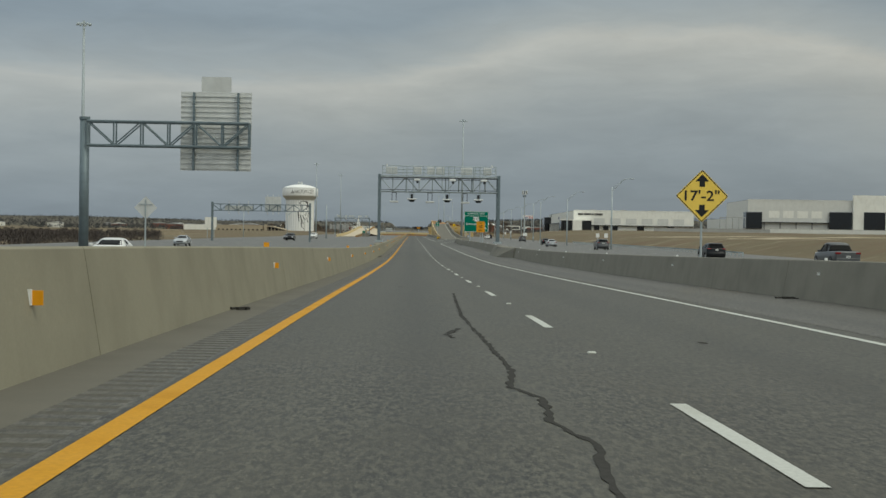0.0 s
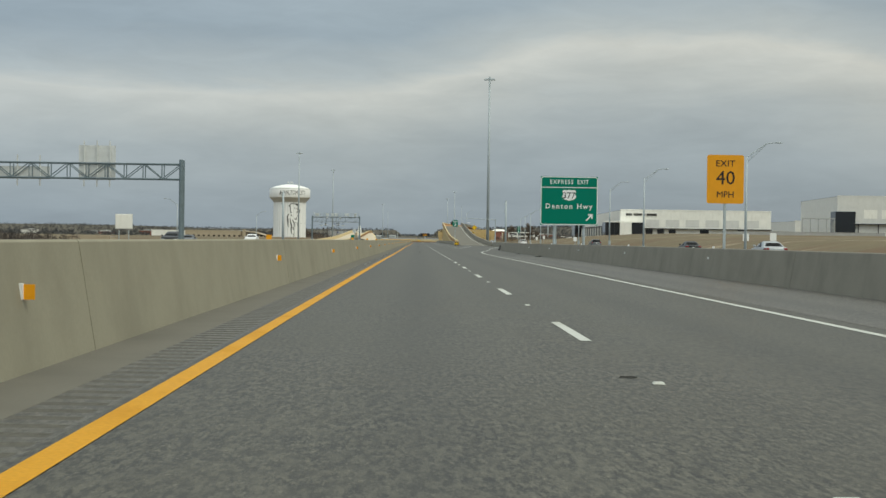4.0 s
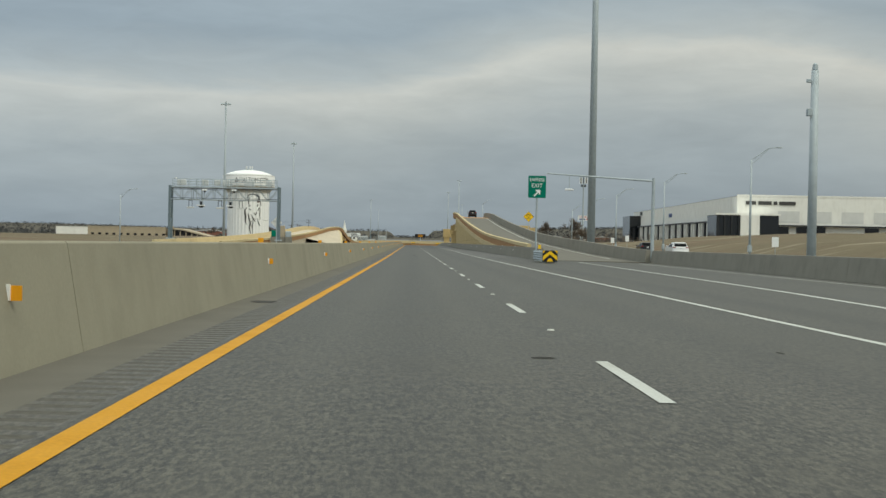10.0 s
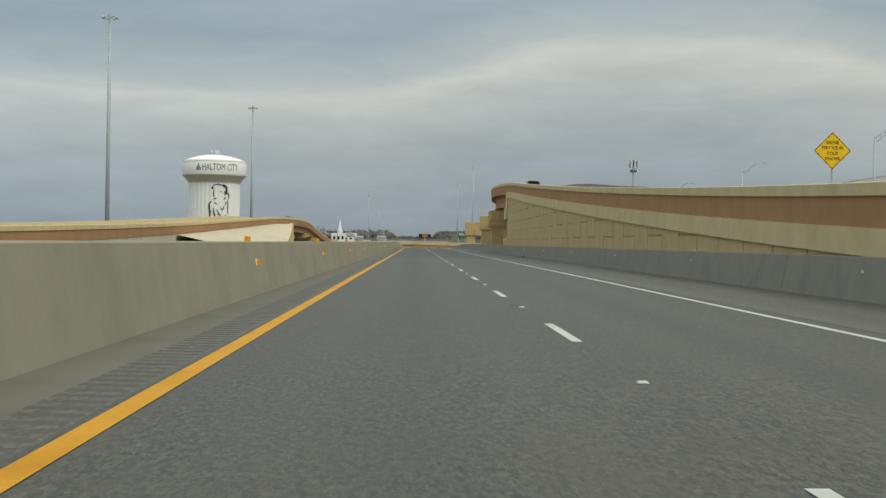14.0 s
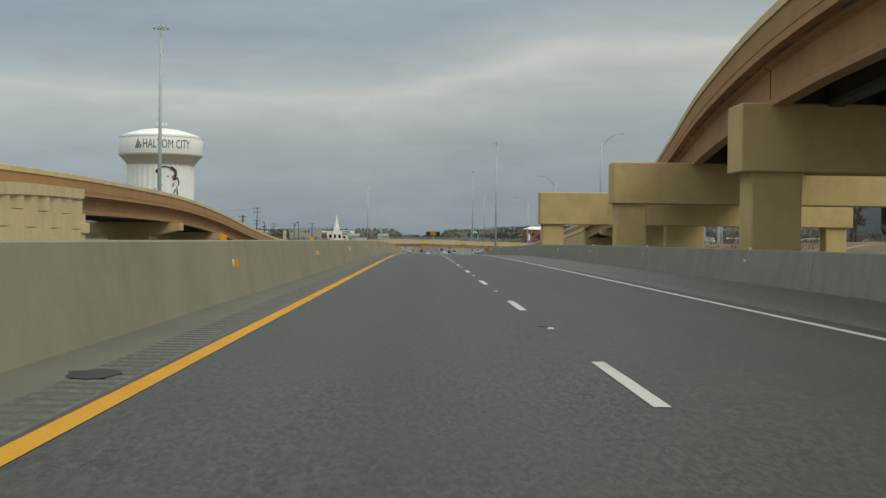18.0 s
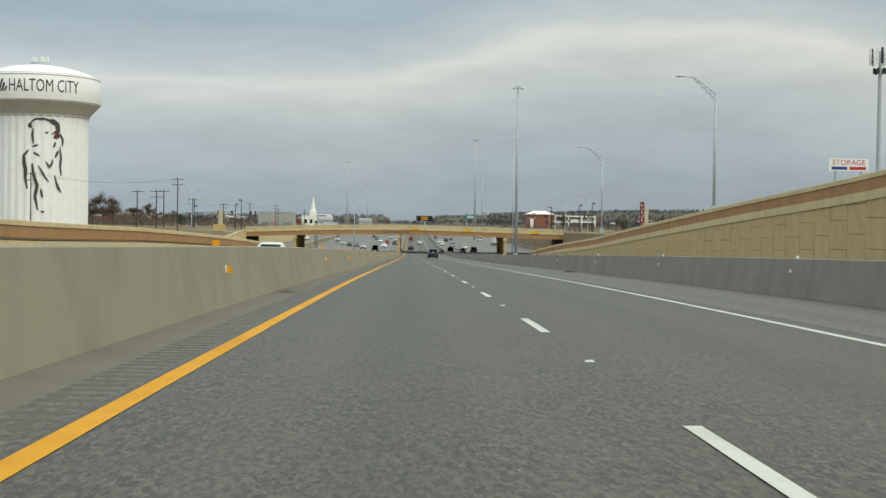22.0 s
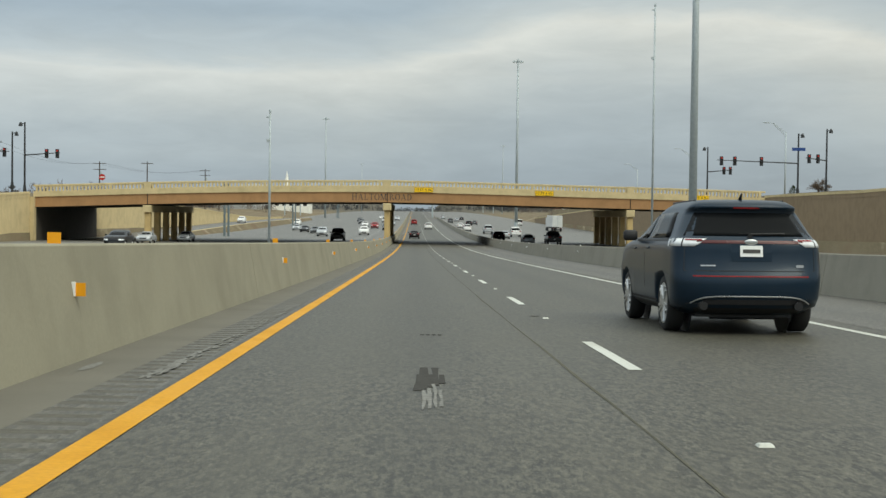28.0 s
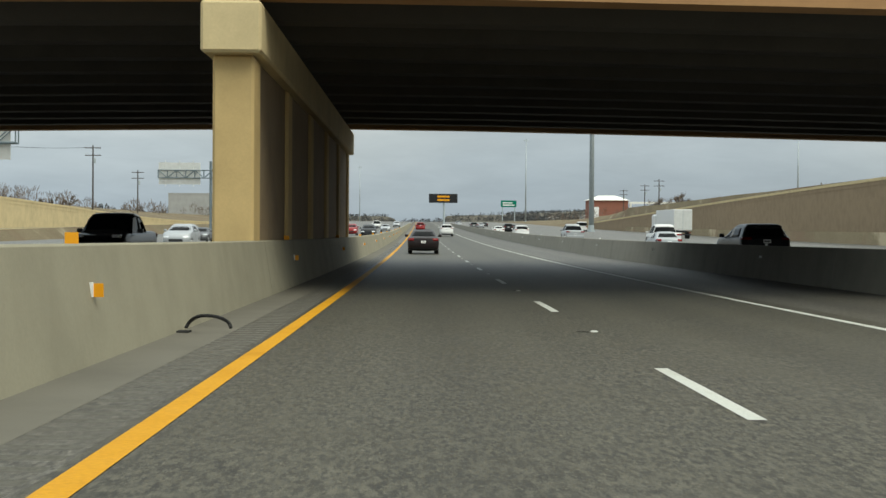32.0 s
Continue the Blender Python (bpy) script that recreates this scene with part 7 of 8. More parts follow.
part("cab", box(-1.22, 1.22, 14.4, 17.6, 0.7, 3.5, 0.2), P_WHITE, ob)
part("windscreen", box(-1.1, 1.1, 17.45, 17.63, 2.0, 3.1, 0.03), M_CARGLASS, ob)
for s in (-1, 1):
    part("tail_lamp", box(s * 1.0 - 0.14, s * 1.0 + 0.14, -0.05, -0.02, 0.78, 0.9), M_TAIL, ob)
    for y in (1.6, 2.9, 13.6, 14.9, 16.9):
        part("wheel", lathe([(0.3, -0.14), (0.5, -0.14), (0.52, 0), (0.5, 0.14), (0.3, 0.14)], 18), M_TYRE, ob).matrix_basis = pose(s * 1.08, y, 0.52, 0, 90, 0)

# ---- buildings and things beside the motorway ----
def building(name, label, category, x, y, turn, w, d, h, wall, windows=(), roof=M_ROOF, z=None, parapet=0.5, sink=3.0):
    """A block with its front along local x, facing local -y; windows: (x0, x1, z0, z1, material)."""
    ob = thing(name, label, category, x, y, ground_height(x, y) if z is None else z, turn)
    part("wall", box(0, w, 0, d, -sink, h), wall, ob)
    part("roof", box(-0.05, w + 0.05, -0.05, d + 0.05, h, h + 0.12), roof, ob)
    if parapet:
        part("parapet", box(-0.06, w + 0.06, -0.08, 0.22, h + 0.002, h + parapet), wall, ob)
    for x0, x1, z0, z1, mat in windows:
        wn_ = part("window", box(x0, x1, -0.08, 0.2, z0, z1), mat, ob)
    return ob


# long white warehouse: its front looks down the motorway, its grey flank runs beside it
wins = [(11.5 + 5.2 * k, 14.6 + 5.2 * k, 0.2, 3.2, M_WINDOW) for k in range(3)] + [(36 + 17 * k, 40.0 + 17 * k, 0.2, 3.2, M_WINDOW) for k in range(2)]
wins += [(11.5 + 9.0 * k, 17.6 + 9.0 * k, 4.4, 7.6, M_BUILDPANEL) for k in range(6)]
ob = building("warehouse", "long white tilt-wall warehouse with a dark glazed entrance", "warehouse", 92.0, 744, -2.6, 68, 236, 11.6, M_BUILDWHITE, wins, z=12.5)
part("flank_cladding", box(-0.1, 0.0, 6, 235.9, -1, 11.4), M_BUILDWHITE, ob, "pale panel flank")
part("flank_recess", box(-0.16, -0.1, 12, 208, -0.5, 4.4), M_BUILDGREY, ob, "grey glazing behind the columns")
for k in range(40):
    part("flank_column", box(-1.7, -0.16, 12.5 + 4.9 * k, 13.9 + 4.9 * k, -1.0, 4.5), M_BUILDWHITE if k % 3 else M_DARK, ob)
part("flank_canopy", box(-1.8, -0.1, 10, 208, 4.6, 5.0), M_DARK, ob)
for y0, z0 in ((120, 7.6), (205, 9.9)):
    part("flank_sign", box(-0.4, -0.1, y0, y0 + 6, z0, z0 + 1.4), M_BLUE if y0 < 200 else M_DARK, ob)
part("corner_glass", box(-5.0, 5.0, 210, 236.5, -1, 9.6), M_WINDOW, ob)
part("entrance_block", box(-8.0, 9.0, -12, 2.0, -1.5, 6.0), M_WINDOW, ob, "dark glazed entrance")
part("entrance_roof", box(-8.4, 9.4, -12.6, 2.4, 6.0, 6.5), M_BUILDWHITE, ob)
part("entrance_portal", box(-1.6, 3.6, -13.0, -12.1, -1.5, 5.98), M_BUILDWHITE, ob)
for k in range(4):
    part("entrance_column", box(-7.9 + 1.9 * k, -7.5 + 1.9 * k, -12.5, -12.05, -1.5, 6.0), M_DARK, ob)
part("canopy", box(9.6, 68, -1.4, -0.1, 3.3, 3.7), M_DARK, ob)
for k, (x0, x1) in enumerate(((1.0, 5.4), (7.4, 10.2), (10.9, 14.6), (15.2, 16.2), (16.8, 21.4))):
    part("sign_bar", box(x0 - 5, x1 - 5, -0.25, -0.085, 9.0 + 0.3 * (k > 0), 10.3), M_LETTER, ob, "dark lettering as plain bars") if x0 > 5 else None
for k in range(3):
    part("roof_unit", box(12 + 18 * k, 15 + 18 * k, 32, 35, 11.7, 13.0, 0.05), M_BUILDGREY, ob)
ob = building("warehouse", "large pale grey warehouse with dark glazed corners", "warehouse", 193, 750, -6, 190, 90, 16.5, M_BUILDPANEL, [(12 + 8 * k, 18 + 8 * k, 6.5, 10.5, M_BUILDWHITE) for k in range(4)], z=15.5, sink=5)
part("corner_glass", box(-1, 8, -1, 10, 0, 9.6), M_WINDOW, ob, "dark glazed corner")
part("corner_glass", box(46, 58.5, -1.5, 6, 0, 10.2), M_WINDOW, ob, "dark glazed corner")
part("entrance_portal", box(59, 84, -1.9, 0, -1, 20), M_BUILDWHITE, ob)
part("portal_glass", box(65, 77, -2.1, -1.9, 0, 10.4), M_WINDOW, ob, "dark glazing")
part("canopy", box(8, 46, -1.6, 0, 3.6, 4.1), M_DARK, ob)
for k in range(5):
    part("canopy_post", box(9 + 9 * k, 9.4 + 9 * k, -1.6, -1.2, -1, 3.6), M_DARK, ob)
part("trellis_beam", box(-16, -1, -1.4, -0.9, 6.0, 6.4), M_BUILDGREY, ob)
for k in range(5):
    part("trellis_post", box(-16 + 3.6 * k, -15.7 + 3.6 * k, -1.3, -1.0, -1, 6.0), M_BUILDGREY, ob)
ob = building("warehouse", "far pale warehouse with a row of small dark openings", "warehouse", 217, 900, -2, 180, 70, 10.5, M_BUILDPANEL, [(6 + 6.5 * k, 9.2 + 6.5 * k, 6.0, 7.6, M_WINDOW) for k in range(26)], z=12.0)
building("wall_low", "pale concrete wall above the grass bank", "wall", 176, 640, -4, 150, 0.5, 2.4, M_BUILDPANEL, z=12.9, parapet=0)
building("wall_low", "low grey concrete wall beside the warehouse yard", "wall", 128, 690, -3, 66, 0.5, 2.2, M_BUILDGREY, z=12.7, parapet=0)

ob = thing("box_sign", "white box sign with a blue edge on two posts", "shop sign", -72.8, 476, 8.4)
part("board", box(-2.0, 2.0, 0, 0.5, 3.7, 7.2, 0.05), M_BUILDWHITE, ob)
part("edge", box(-2.1, 2.1, 0.05, 0.45, 3.6, 7.3), M_BUILDPANEL, ob)
for dx in (-1.2, 1.2):
    part("post", rod((dx, 0.25, -1), (dx, 0.25, 3.3), 0.12, n=8), M_STEEL, ob)
# office building on the left
ow = [(1.5 + 3.1 * k, 2.8 + 3.1 * k, 5.6, 7.0, M_WINDOW) for k in range(11)] + [(1.5 + 3.1 * k, 2.8 + 3.1 * k, 2.0, 3.4, M_WINDOW) for k in range(11)]
ob = building("office_building", "tan stucco office building with small square windows", "office building", -142.0, 953, 0, 34, 24, 9.3, M_BUILDTAN, ow, z=3.2, sink=2)
part("brown_band", box(-0.05, 34.05, -0.12, 0, 3.9, 5.0), M_BROWN, ob)
part("glass_wing_roof", sweep([(0, 2, 0), (0, 20, 0)], [(36.0, 9.6), (41, 9.2), (54, 6.0), (54, 5.5), (41, 8.6), (36.0, 9.0)]), M_BUILDTAN, ob)
part("glass_wing", sweep([(0, 3, 0), (0, 19, 0)], [(36.0, -1), (36.0, 8.9), (41, 8.5), (53, 5.6), (53, -1)]), M_WINDOW, ob)
for k in range(7):
    part("mullion", box(37.2 + 2.5 * k, 37.7 + 2.5 * k, 2.6, 3.05, -1, 8.6 - 0.45 * k), M_BUILDTAN, ob)
part("tower_wall", box(35.2, 36.8, -1.0, 4, -1, 10.4), M_BUILDTAN, ob)
building("shed", "cream metal shed beyond the trees", "shed", -122, 600, 0, 17, 10, 3.5, M_BUILDTAN, z=5.9)
building("shed", "white metal shed beyond the trees", "shed", -182, 1050, 4, 26, 20, 7.0, M_BUILDWHITE, z=5.5)

# church with a white spire
ob = building("church", "white church with a tall slender spire", "church", -82, 1812, 0, 22, 16, 8.5, M_BUILDWHITE, [(2 + 4 * k, 4 + 4 * k, 3, 6, M_WINDOW) for k in range(5)], z=5.2)
part("steeple_base", box(5.6, 10.6, 2, 7, 8.5, 12.5), M_BUILDWHITE, ob)
part("steeple", rod((8.1, 4.5, 12.5), (8.1, 4.5, 23.4), 2.0, 0.05, 8), M_BUILDWHITE, ob)
building("church_hall", "pale grey hall beside the church", "hall", -112, 1790, 0, 26, 16, 10.5, M_BUILDGREY, z=5.2)

# brick store with a white colonnade
ob = building("brick_store", "red brick building with a white roof and colonnade", "store", 104, 2010, 0, 24, 18, 13, M_BRICK, [(3, 6, 1, 9, M_SIGNWHITE)], roof=M_BUILDWHITE, z=6.0)
part("hip_roof", loft([[(-1, -1, 13.1), (25, -1, 13.1), (25, 19, 13.1), (-1, 19, 13.1)], [(7, 6, 16.2), (17, 6, 16.2), (17, 12, 16.2), (7, 12, 16.2)]]), M_BUILDWHITE, ob)
for k in range(4):
    part("column", box(25 + 12 * k, 26.2 + 12 * k, 0, 1.2, 0, 11), M_BUILDWHITE, ob)
for z in (6.0, 11.0):
    part("colonnade_beam", box(24.5, 62.5, -0.2, 1.6, z, z + 1.3), M_BUILDWHITE, ob)

# wooden utility poles
def utility_pole(x, y, top, double=True):
    z = ground_height(x, y)
    ob = thing("utility_pole", "weathered wooden utility pole with cross-arms", "utility pole", x, y, z, 8 * math.sin(x), group="utility poles")
    h = top - z
    part("pole", rod((0, 0, -0.5), (0, 0, h), 0.19, 0.13, 8), M_WOOD, ob)
    for dz in (0.5, 2.0)[: 2 if double else 1]:
        part("cross_arm", box(-1.6, 1.6, -0.07, 0.07, h - dz - 0.08, h - dz + 0.08), M_WOOD, ob)
        for dx in (-1.4, -0.7, 0.7, 1.4):
            part("insulator", rod((dx, 0, h - dz + 0.08), (dx, 0, h - dz + 0.32), 0.05, n=6), M_STEEL, ob)
    if double:
        part("transformer", rod((0.32, 0, h - 3.6), (0.32, 0, h - 2.6), 0.24, n=10), M_STEEL, ob)
    return ob


for x, y, top, dbl in ((-74.8, 1190, 17.1, False), (-64.2, 1192, 20.7, True), (-73.6, 1222, 18.0, False), (-69.6, 1190, 17.2, True), (-78, 1300, 17, True), (-80, 1390, 16.5, True), (-70, 1400, 17, False), (-66, 1470, 17.5, True), (-72, 1540, 15.5, True), (-95, 1160, 20.5, True), (72, 1600, 16.5, True), (78, 1660, 17, True), (80, 1720, 17, True), (-66, 1640, 17, True)):
    utility_pole(x, y, top, dbl)
# two slack lines between the taller poles
bm = bmesh.new()
for (x0, y0, z0), (x1, y1, z1) in (((-64.2, 1192, 20.2), (-78, 1300, 16.6)), ((-78, 1300, 16.6), (-80, 1390, 16.1)), ((-80, 1390, 16.1), (-66, 1470, 17.1)), ((-95, 1160, 20.1), (-64.2, 1192, 20.2))):
    for k in (-1.2, 1.2):
        pts = [(x0 + (x1 - x0) * i / 8 + k, y0 + (y1 - y0) * i / 8, z0 + (z1 - z0) * i / 8 - 1.6 * math.sin(math.pi * i / 8)) for i in range(9)]
        for a, b in zip(pts, pts[1:]):
            rod(a, b, 0.018, n=4, bm=bm)
tagged(part("power_lines", bm, M_DARK), "slack black power lines between wooden poles", "power line", kind="stuff")


# traffic signals at the ends of the road bridge
def signal_head(parent, x, y, z):
    hd = part("signal_head", box(x - 0.22, x + 0.22, y - 0.14, y + 0.14, z - 0.6, z + 0.6, 0.03), M_BLACK, parent, "black three-lamp signal head")
    for k, mat in enumerate((M_RED, M_DARK, M_DARK)):
        part("lens", rod((x, y - 0.2, z + 0.38 - 0.38 * k), (x, y - 0.14, z + 0.38 - 0.38 * k), 0.13, n=10), mat, hd)


def signal_mast(x, y, z, h, arm, heads, lantern=True):
    ob = thing("traffic_signal", "black traffic signal pole with a mast arm and lantern", "traffic signal", x, y, z, group="traffic signals")
    part("pole", rod((0, 0, -0.3), (0, 0, h), 0.14, 0.1, 10), M_DARK, ob)
    part("base", rod((0, 0, 0), (0, 0, 0.9), 0.24, 0.17, 10), M_DARK, ob)
    if arm:
        part("mast_arm", rod((0, 0, h * 0.62 - 0.85), (arm, 0, h * 0.66 - 0.85), 0.09, 0.05, 8), M_DARK, ob)
    for q in heads:
        signal_head(ob, q, -0.1, h * 0.645 - 0.85)
    if lantern:
        part("lantern_arm", rod((0, 0, h - 0.3), (-0.5 if arm > 0 else 0.5, 0, h - 0.1), 0.04, n=6), M_DARK, ob)
        part("lantern", lathe([(0.28, h - 0.55), (0.22, h - 0.2), (0.08, h + 0.02)], 10), M_DARK, ob).location.x = -0.55 if arm > 0 else 0.55
        part("name_plate", box(-0.9, 0.9, -0.2, -0.16, h * 0.72, h * 0.72 + 0.42), M_BLUE, ob, "street name plate, blank") if abs(arm) > 6 else None
    return ob


signal_mast(51.5, 1231, 7.2, 8.3, -11.0, (-10.4, -8.6, -5.0))
signal_mast(46.2, 1262, 7.2, 8.0, 4.0, (2.6, 3.6))
signal_mast(55.5, 1231.5, 7.2, 9.0, -2.8, (-2.4, -1.2))
signal_mast(-66, 1231, 7.0, 8.5, 12.0, (7.2, 8.1, 11.4))
signal_mast(-53.6, 1231, 6.8, 7.6, 0.0, ())
signal_mast(-51.6, 1229.8, 6.4, 9.2, 4.6, (2.9, 4.3))
ob = thing("stop_sign", "red round no-entry sign on a post at the bridge end", "road sign", -41.7, 1231, 6.6)
part("sheet", rod((0, 0, 1.9), (0, 0.02, 1.9), 0.42, n=20), M_RED, ob)
part("bar", box(-0.3, 0.3, -0.015, -0.003, 1.82, 1.98), M_SIGNWHITE, ob)
part("post", rod((0, 0.06, -0.3), (0, 0.06, 2.3), 0.04, n=6), M_STEEL, ob)

# roadside column signs, billboard and mobile-phone mast
for x, y, z0, z1, red in ((67.8, 1213, 7.0, 16.0, True), (-57, 1216, 7.0, 11.9, False)):
    ob = thing("column_sign", "tall tan column sign with a red panel of white symbols" if red else "plain cream column sign on a low base", "shop sign", x, y, z0, group="column signs")
    part("column", box(0.45, 1.6, 0, 1.2, -1, z1 - z0 - (1.2 if red else 0), 0.04), M_PALE, ob)
    part("base", box(-1.0, 2.2, -0.3, 1.6, -1, 1.0, 0.05), M_TAN, ob)
    if not red:
        continue
    pan = part("panel", box(-0.75, 0.42, 0.1, 0.9, 2.2, z1 - z0 + 0.2, 0.04), M_SIGNRED, ob, "dark red panel")
    for k in range(6):
        part("symbol_bar", box(-0.46, 0.12, 0.05, 0.098, 2.6 + 1.08 * k, 2.75 + 1.08 * k), M_SIGNWHITE, pan)
        part("symbol_bar", box(-0.46 if k % 2 else -0.02, -0.30 if k % 2 else 0.12, 0.05, 0.098, 2.75 + 1.08 * k, 3.35 + 1.08 * k), M_SIGNWHITE, pan)
ob = thing("billboard", "white billboard with red lettering on steel posts", "billboard", 100.5, 1130, 8.0)
part("board", box(-4.6, 4.6, 0, 0.5, 14.4, 17.3), M_SIGNWHITE, ob)
words("words", "STORAGE", 1.2, 7.6, M_RED, ob, (0, -0.02, 16.4))
part("text_bar", box(-4.0, -0.4, -0.03, -0.003, 14.7, 15.4), M_BLUE, ob)
part("text_bar", box(0.2, 4.0, -0.03, -0.003, 14.7, 15.4), M_RED, ob)
for dx in (-3, 3):
    part("post", rod((dx, 0.3, -1), (dx, 0.3, 14.5), 0.25, n=10), M_STEEL, ob)
ob = thing("phone_mast", "grey steel mobile-phone mast with clustered antennas", "phone mast", 93.7, 1092, 7.8)
part("pole", rod((0, 0, -0.5), (0, 0, 37.0), 0.55, 0.32, 12), M_STEEL, ob)
for k in range(3):
    a = 2 * math.pi * k / 3 + 0.4
    part("frame", rod((0, 0, 35.6), (1.6 * math.cos(a), 1.6 * math.sin(a), 35.6), 0.07, n=6), M_STEEL, ob)
    for s in (-0.9, 0, 0.9):
        px, py = 1.7 * math.cos(a) - s * math.sin(a), 1.7 * math.sin(a) + s * math.cos(a)
        part("antenna", box(px - 0.22, px + 0.22, py - 0.14, py + 0.14, 34.2 + 0.2 * (s == 0), 37.6, 0.03), M_WHITE if s else M_DARK, ob)
    for s in (-0.6, 0.6):
        px, py = 1.0 * math.cos(a) - s * math.sin(a), 1.0 * math.sin(a) + s * math.cos(a)
        part("radio_unit", box(px - 0.2, px + 0.2, py - 0.2, py + 0.2, 32.4, 33.6, 0.03), M_DARK, ob)

# message sign and far sign gantries
ob = thing("message_sign", "black electronic message sign with amber bars on a post", "message sign", 8.6, 1700, 2.7)
brd = part("board", box(-5.4, 5.4, 0, 1.0, 8.2, 11.6, 0.08), M_BLACK, ob)
for k in range(2):
    part("text_bar", box(-2.2, 2.4, -0.03, -0.005, 8.9 + 1.3 * k, 9.6 + 1.3 * k), M_ORANGE, brd)
part("post", rod((0.3, 0.6, -1), (0.3, 0.6, 8.3), 0.4, n=10), M_STEEL, ob)
for x, y, z0, arm, zs, w, h in ((-33, 1286, -0.1, 8.0, 5.5, 5.0, 3.6), (-32.5, 1410, -0.1, -8.5, 8.0, 6.5, 3.4), (-34, 1640, 1.8, 9, 6.5, 8, 3.6)):
    ob = thing("cantilever_sign", "back of a grey sign on a steel cantilever post", "road sign", x, y, z0, group="far sign gantries")
    for dx in (-0.35, 0.35):
        part("post", rod((dx, 0, -0.3), (dx, 0, zs + 3.6), 0.2, n=10), M_STEELBLUE, ob)
    for dy in (-0.3, 0.3):
        bm = bmesh.new()
        truss(bm, min(0, arm), max(0, arm), dy, zs + 1.0, zs + 2.2, 6, 0.07)
        part("arm_truss", bm, M_STEELBLUE, ob)
    c = arm * 0.62
    s = part("sign_sheet", box(c - w / 2, c + w / 2, 0.45, 0.5, zs, zs + h), M_ALU, ob)
    for k in range(3):
        part("stiffener", box(c - w / 3 + k * w / 3 - 0.05, c - w / 3 + k * w / 3 + 0.05, 0.36, 0.45, zs - 0.3, zs + h + 0.3), M_ALU, s)
ob = thing("direction_sign", "green direction sign on a far gantry", "road sign", 51, 1960, 6.6)
part("sheet", plate(rounded(9, 3.8, 0.3), 0.1), M_GREEN, ob).location = (0, 0, 9)
for k in range(2):
    part("text_bar", box(-3.4, 3.2 - k, -0.06, -0.01, 7.9 + 1.3 * k, 8.6 + 1.3 * k), M_SIGNWHITE, ob)
for dx in (-5, 5):
    part("post", rod((dx * 0.7, 0.4, -1), (dx * 0.7, 0.4, 10), 0.25, n=8), M_STEEL, ob)
ob = thing("shop_sign", "pale shop sign board on two posts", "shop sign", -54.5, 1643, 4.0)
part("board", box(-5, 5, 0, 0.5, 6.0, 10.0, 0.05), M_SIGNWHITE, ob)
for k in range(3):
    part("text_bar", box(-4, 3.5 - 0.8 * k, -0.03, -0.005, 6.6 + 1.1 * k, 7.2 + 1.1 * k), M_LETTER, ob)
for dx in (-3.5, 3.5):
    part("post", rod((dx, 0.25, -1), (dx, 0.25, 6.2), 0.25, n=8), M_STEEL, ob)

# sign backs and cabinets beside the opposite lanes
for x, y, zc in ((-19.9, 98, 14.2), (-20.4, 573, 12.45)):
    ob = thing("diamond_sign", "back of a bare aluminium diamond sign on a post", "road sign", x, y, zc, group="sign backs")
    d = 0.85
    part("sheet", plate([(-d, 0), (0, -d), (d, 0), (0, d)], 0.012), M_ALU, ob)
    part("post", box(-0.05, 0.05, -0.09, -0.005, -zc + grade(y) - 0.3, 0.6), M_STEEL, ob)
    part("cross_brace", box(-0.5, 0.5, -0.05, -0.003, 0.22, 0.28), M_STEEL, ob)
for x, w, h, mat, label in ((-21.25, 1.25, 1.0, M_GREEN, "green roadside cabinet on the kerb"), (-20.2, 0.8, 1.75, M_BUILDTAN, "tan roadside cabinet on the kerb"), (-19.25, 0.9, 0.9, M_STEEL, "grey roadside cabinet on the kerb")):
    ob = thing("roadside_cabinet", label, "cabinet", x, 580, 9.4, group="roadside cabinets")
    part("plinth", box(-w / 2 - 0.1, w / 2 + 0.1, -0.5, 0.5, -0.9, 0.9), M_BARRIER_R, ob)
    part("body", box(-w / 2, w / 2, -0.4, 0.4, 0.9, 0.9 + h, 0.04), mat, ob)
    part("door", box(-w / 2 + 0.08, w / 2 - 0.08, -0.43, -0.4, 1.0, 0.8 + h), mat, ob)
for x, y, tall in ((44.5, 520, 1.0), (47.5, 545, 1.2), (52, 690, 1.3), (50, 700, 1.2), (49, 330, 1.0), (49, 345, 1.0)):
    ob = thing("small_sign", "small white sign on a thin post in the grass", "road sign", x, y, ground_height(x, y), group="small signs")
    part("post", rod((0, 0, -0.3), (0, 0, 2.2), 0.04, n=6), M_STEEL, ob)
    part("sheet", plate(rounded(0.9, 1.1 * tall, 0.06), 0.01), M_SIGNWHITE, ob).location = (0, -0.05, 2.1)


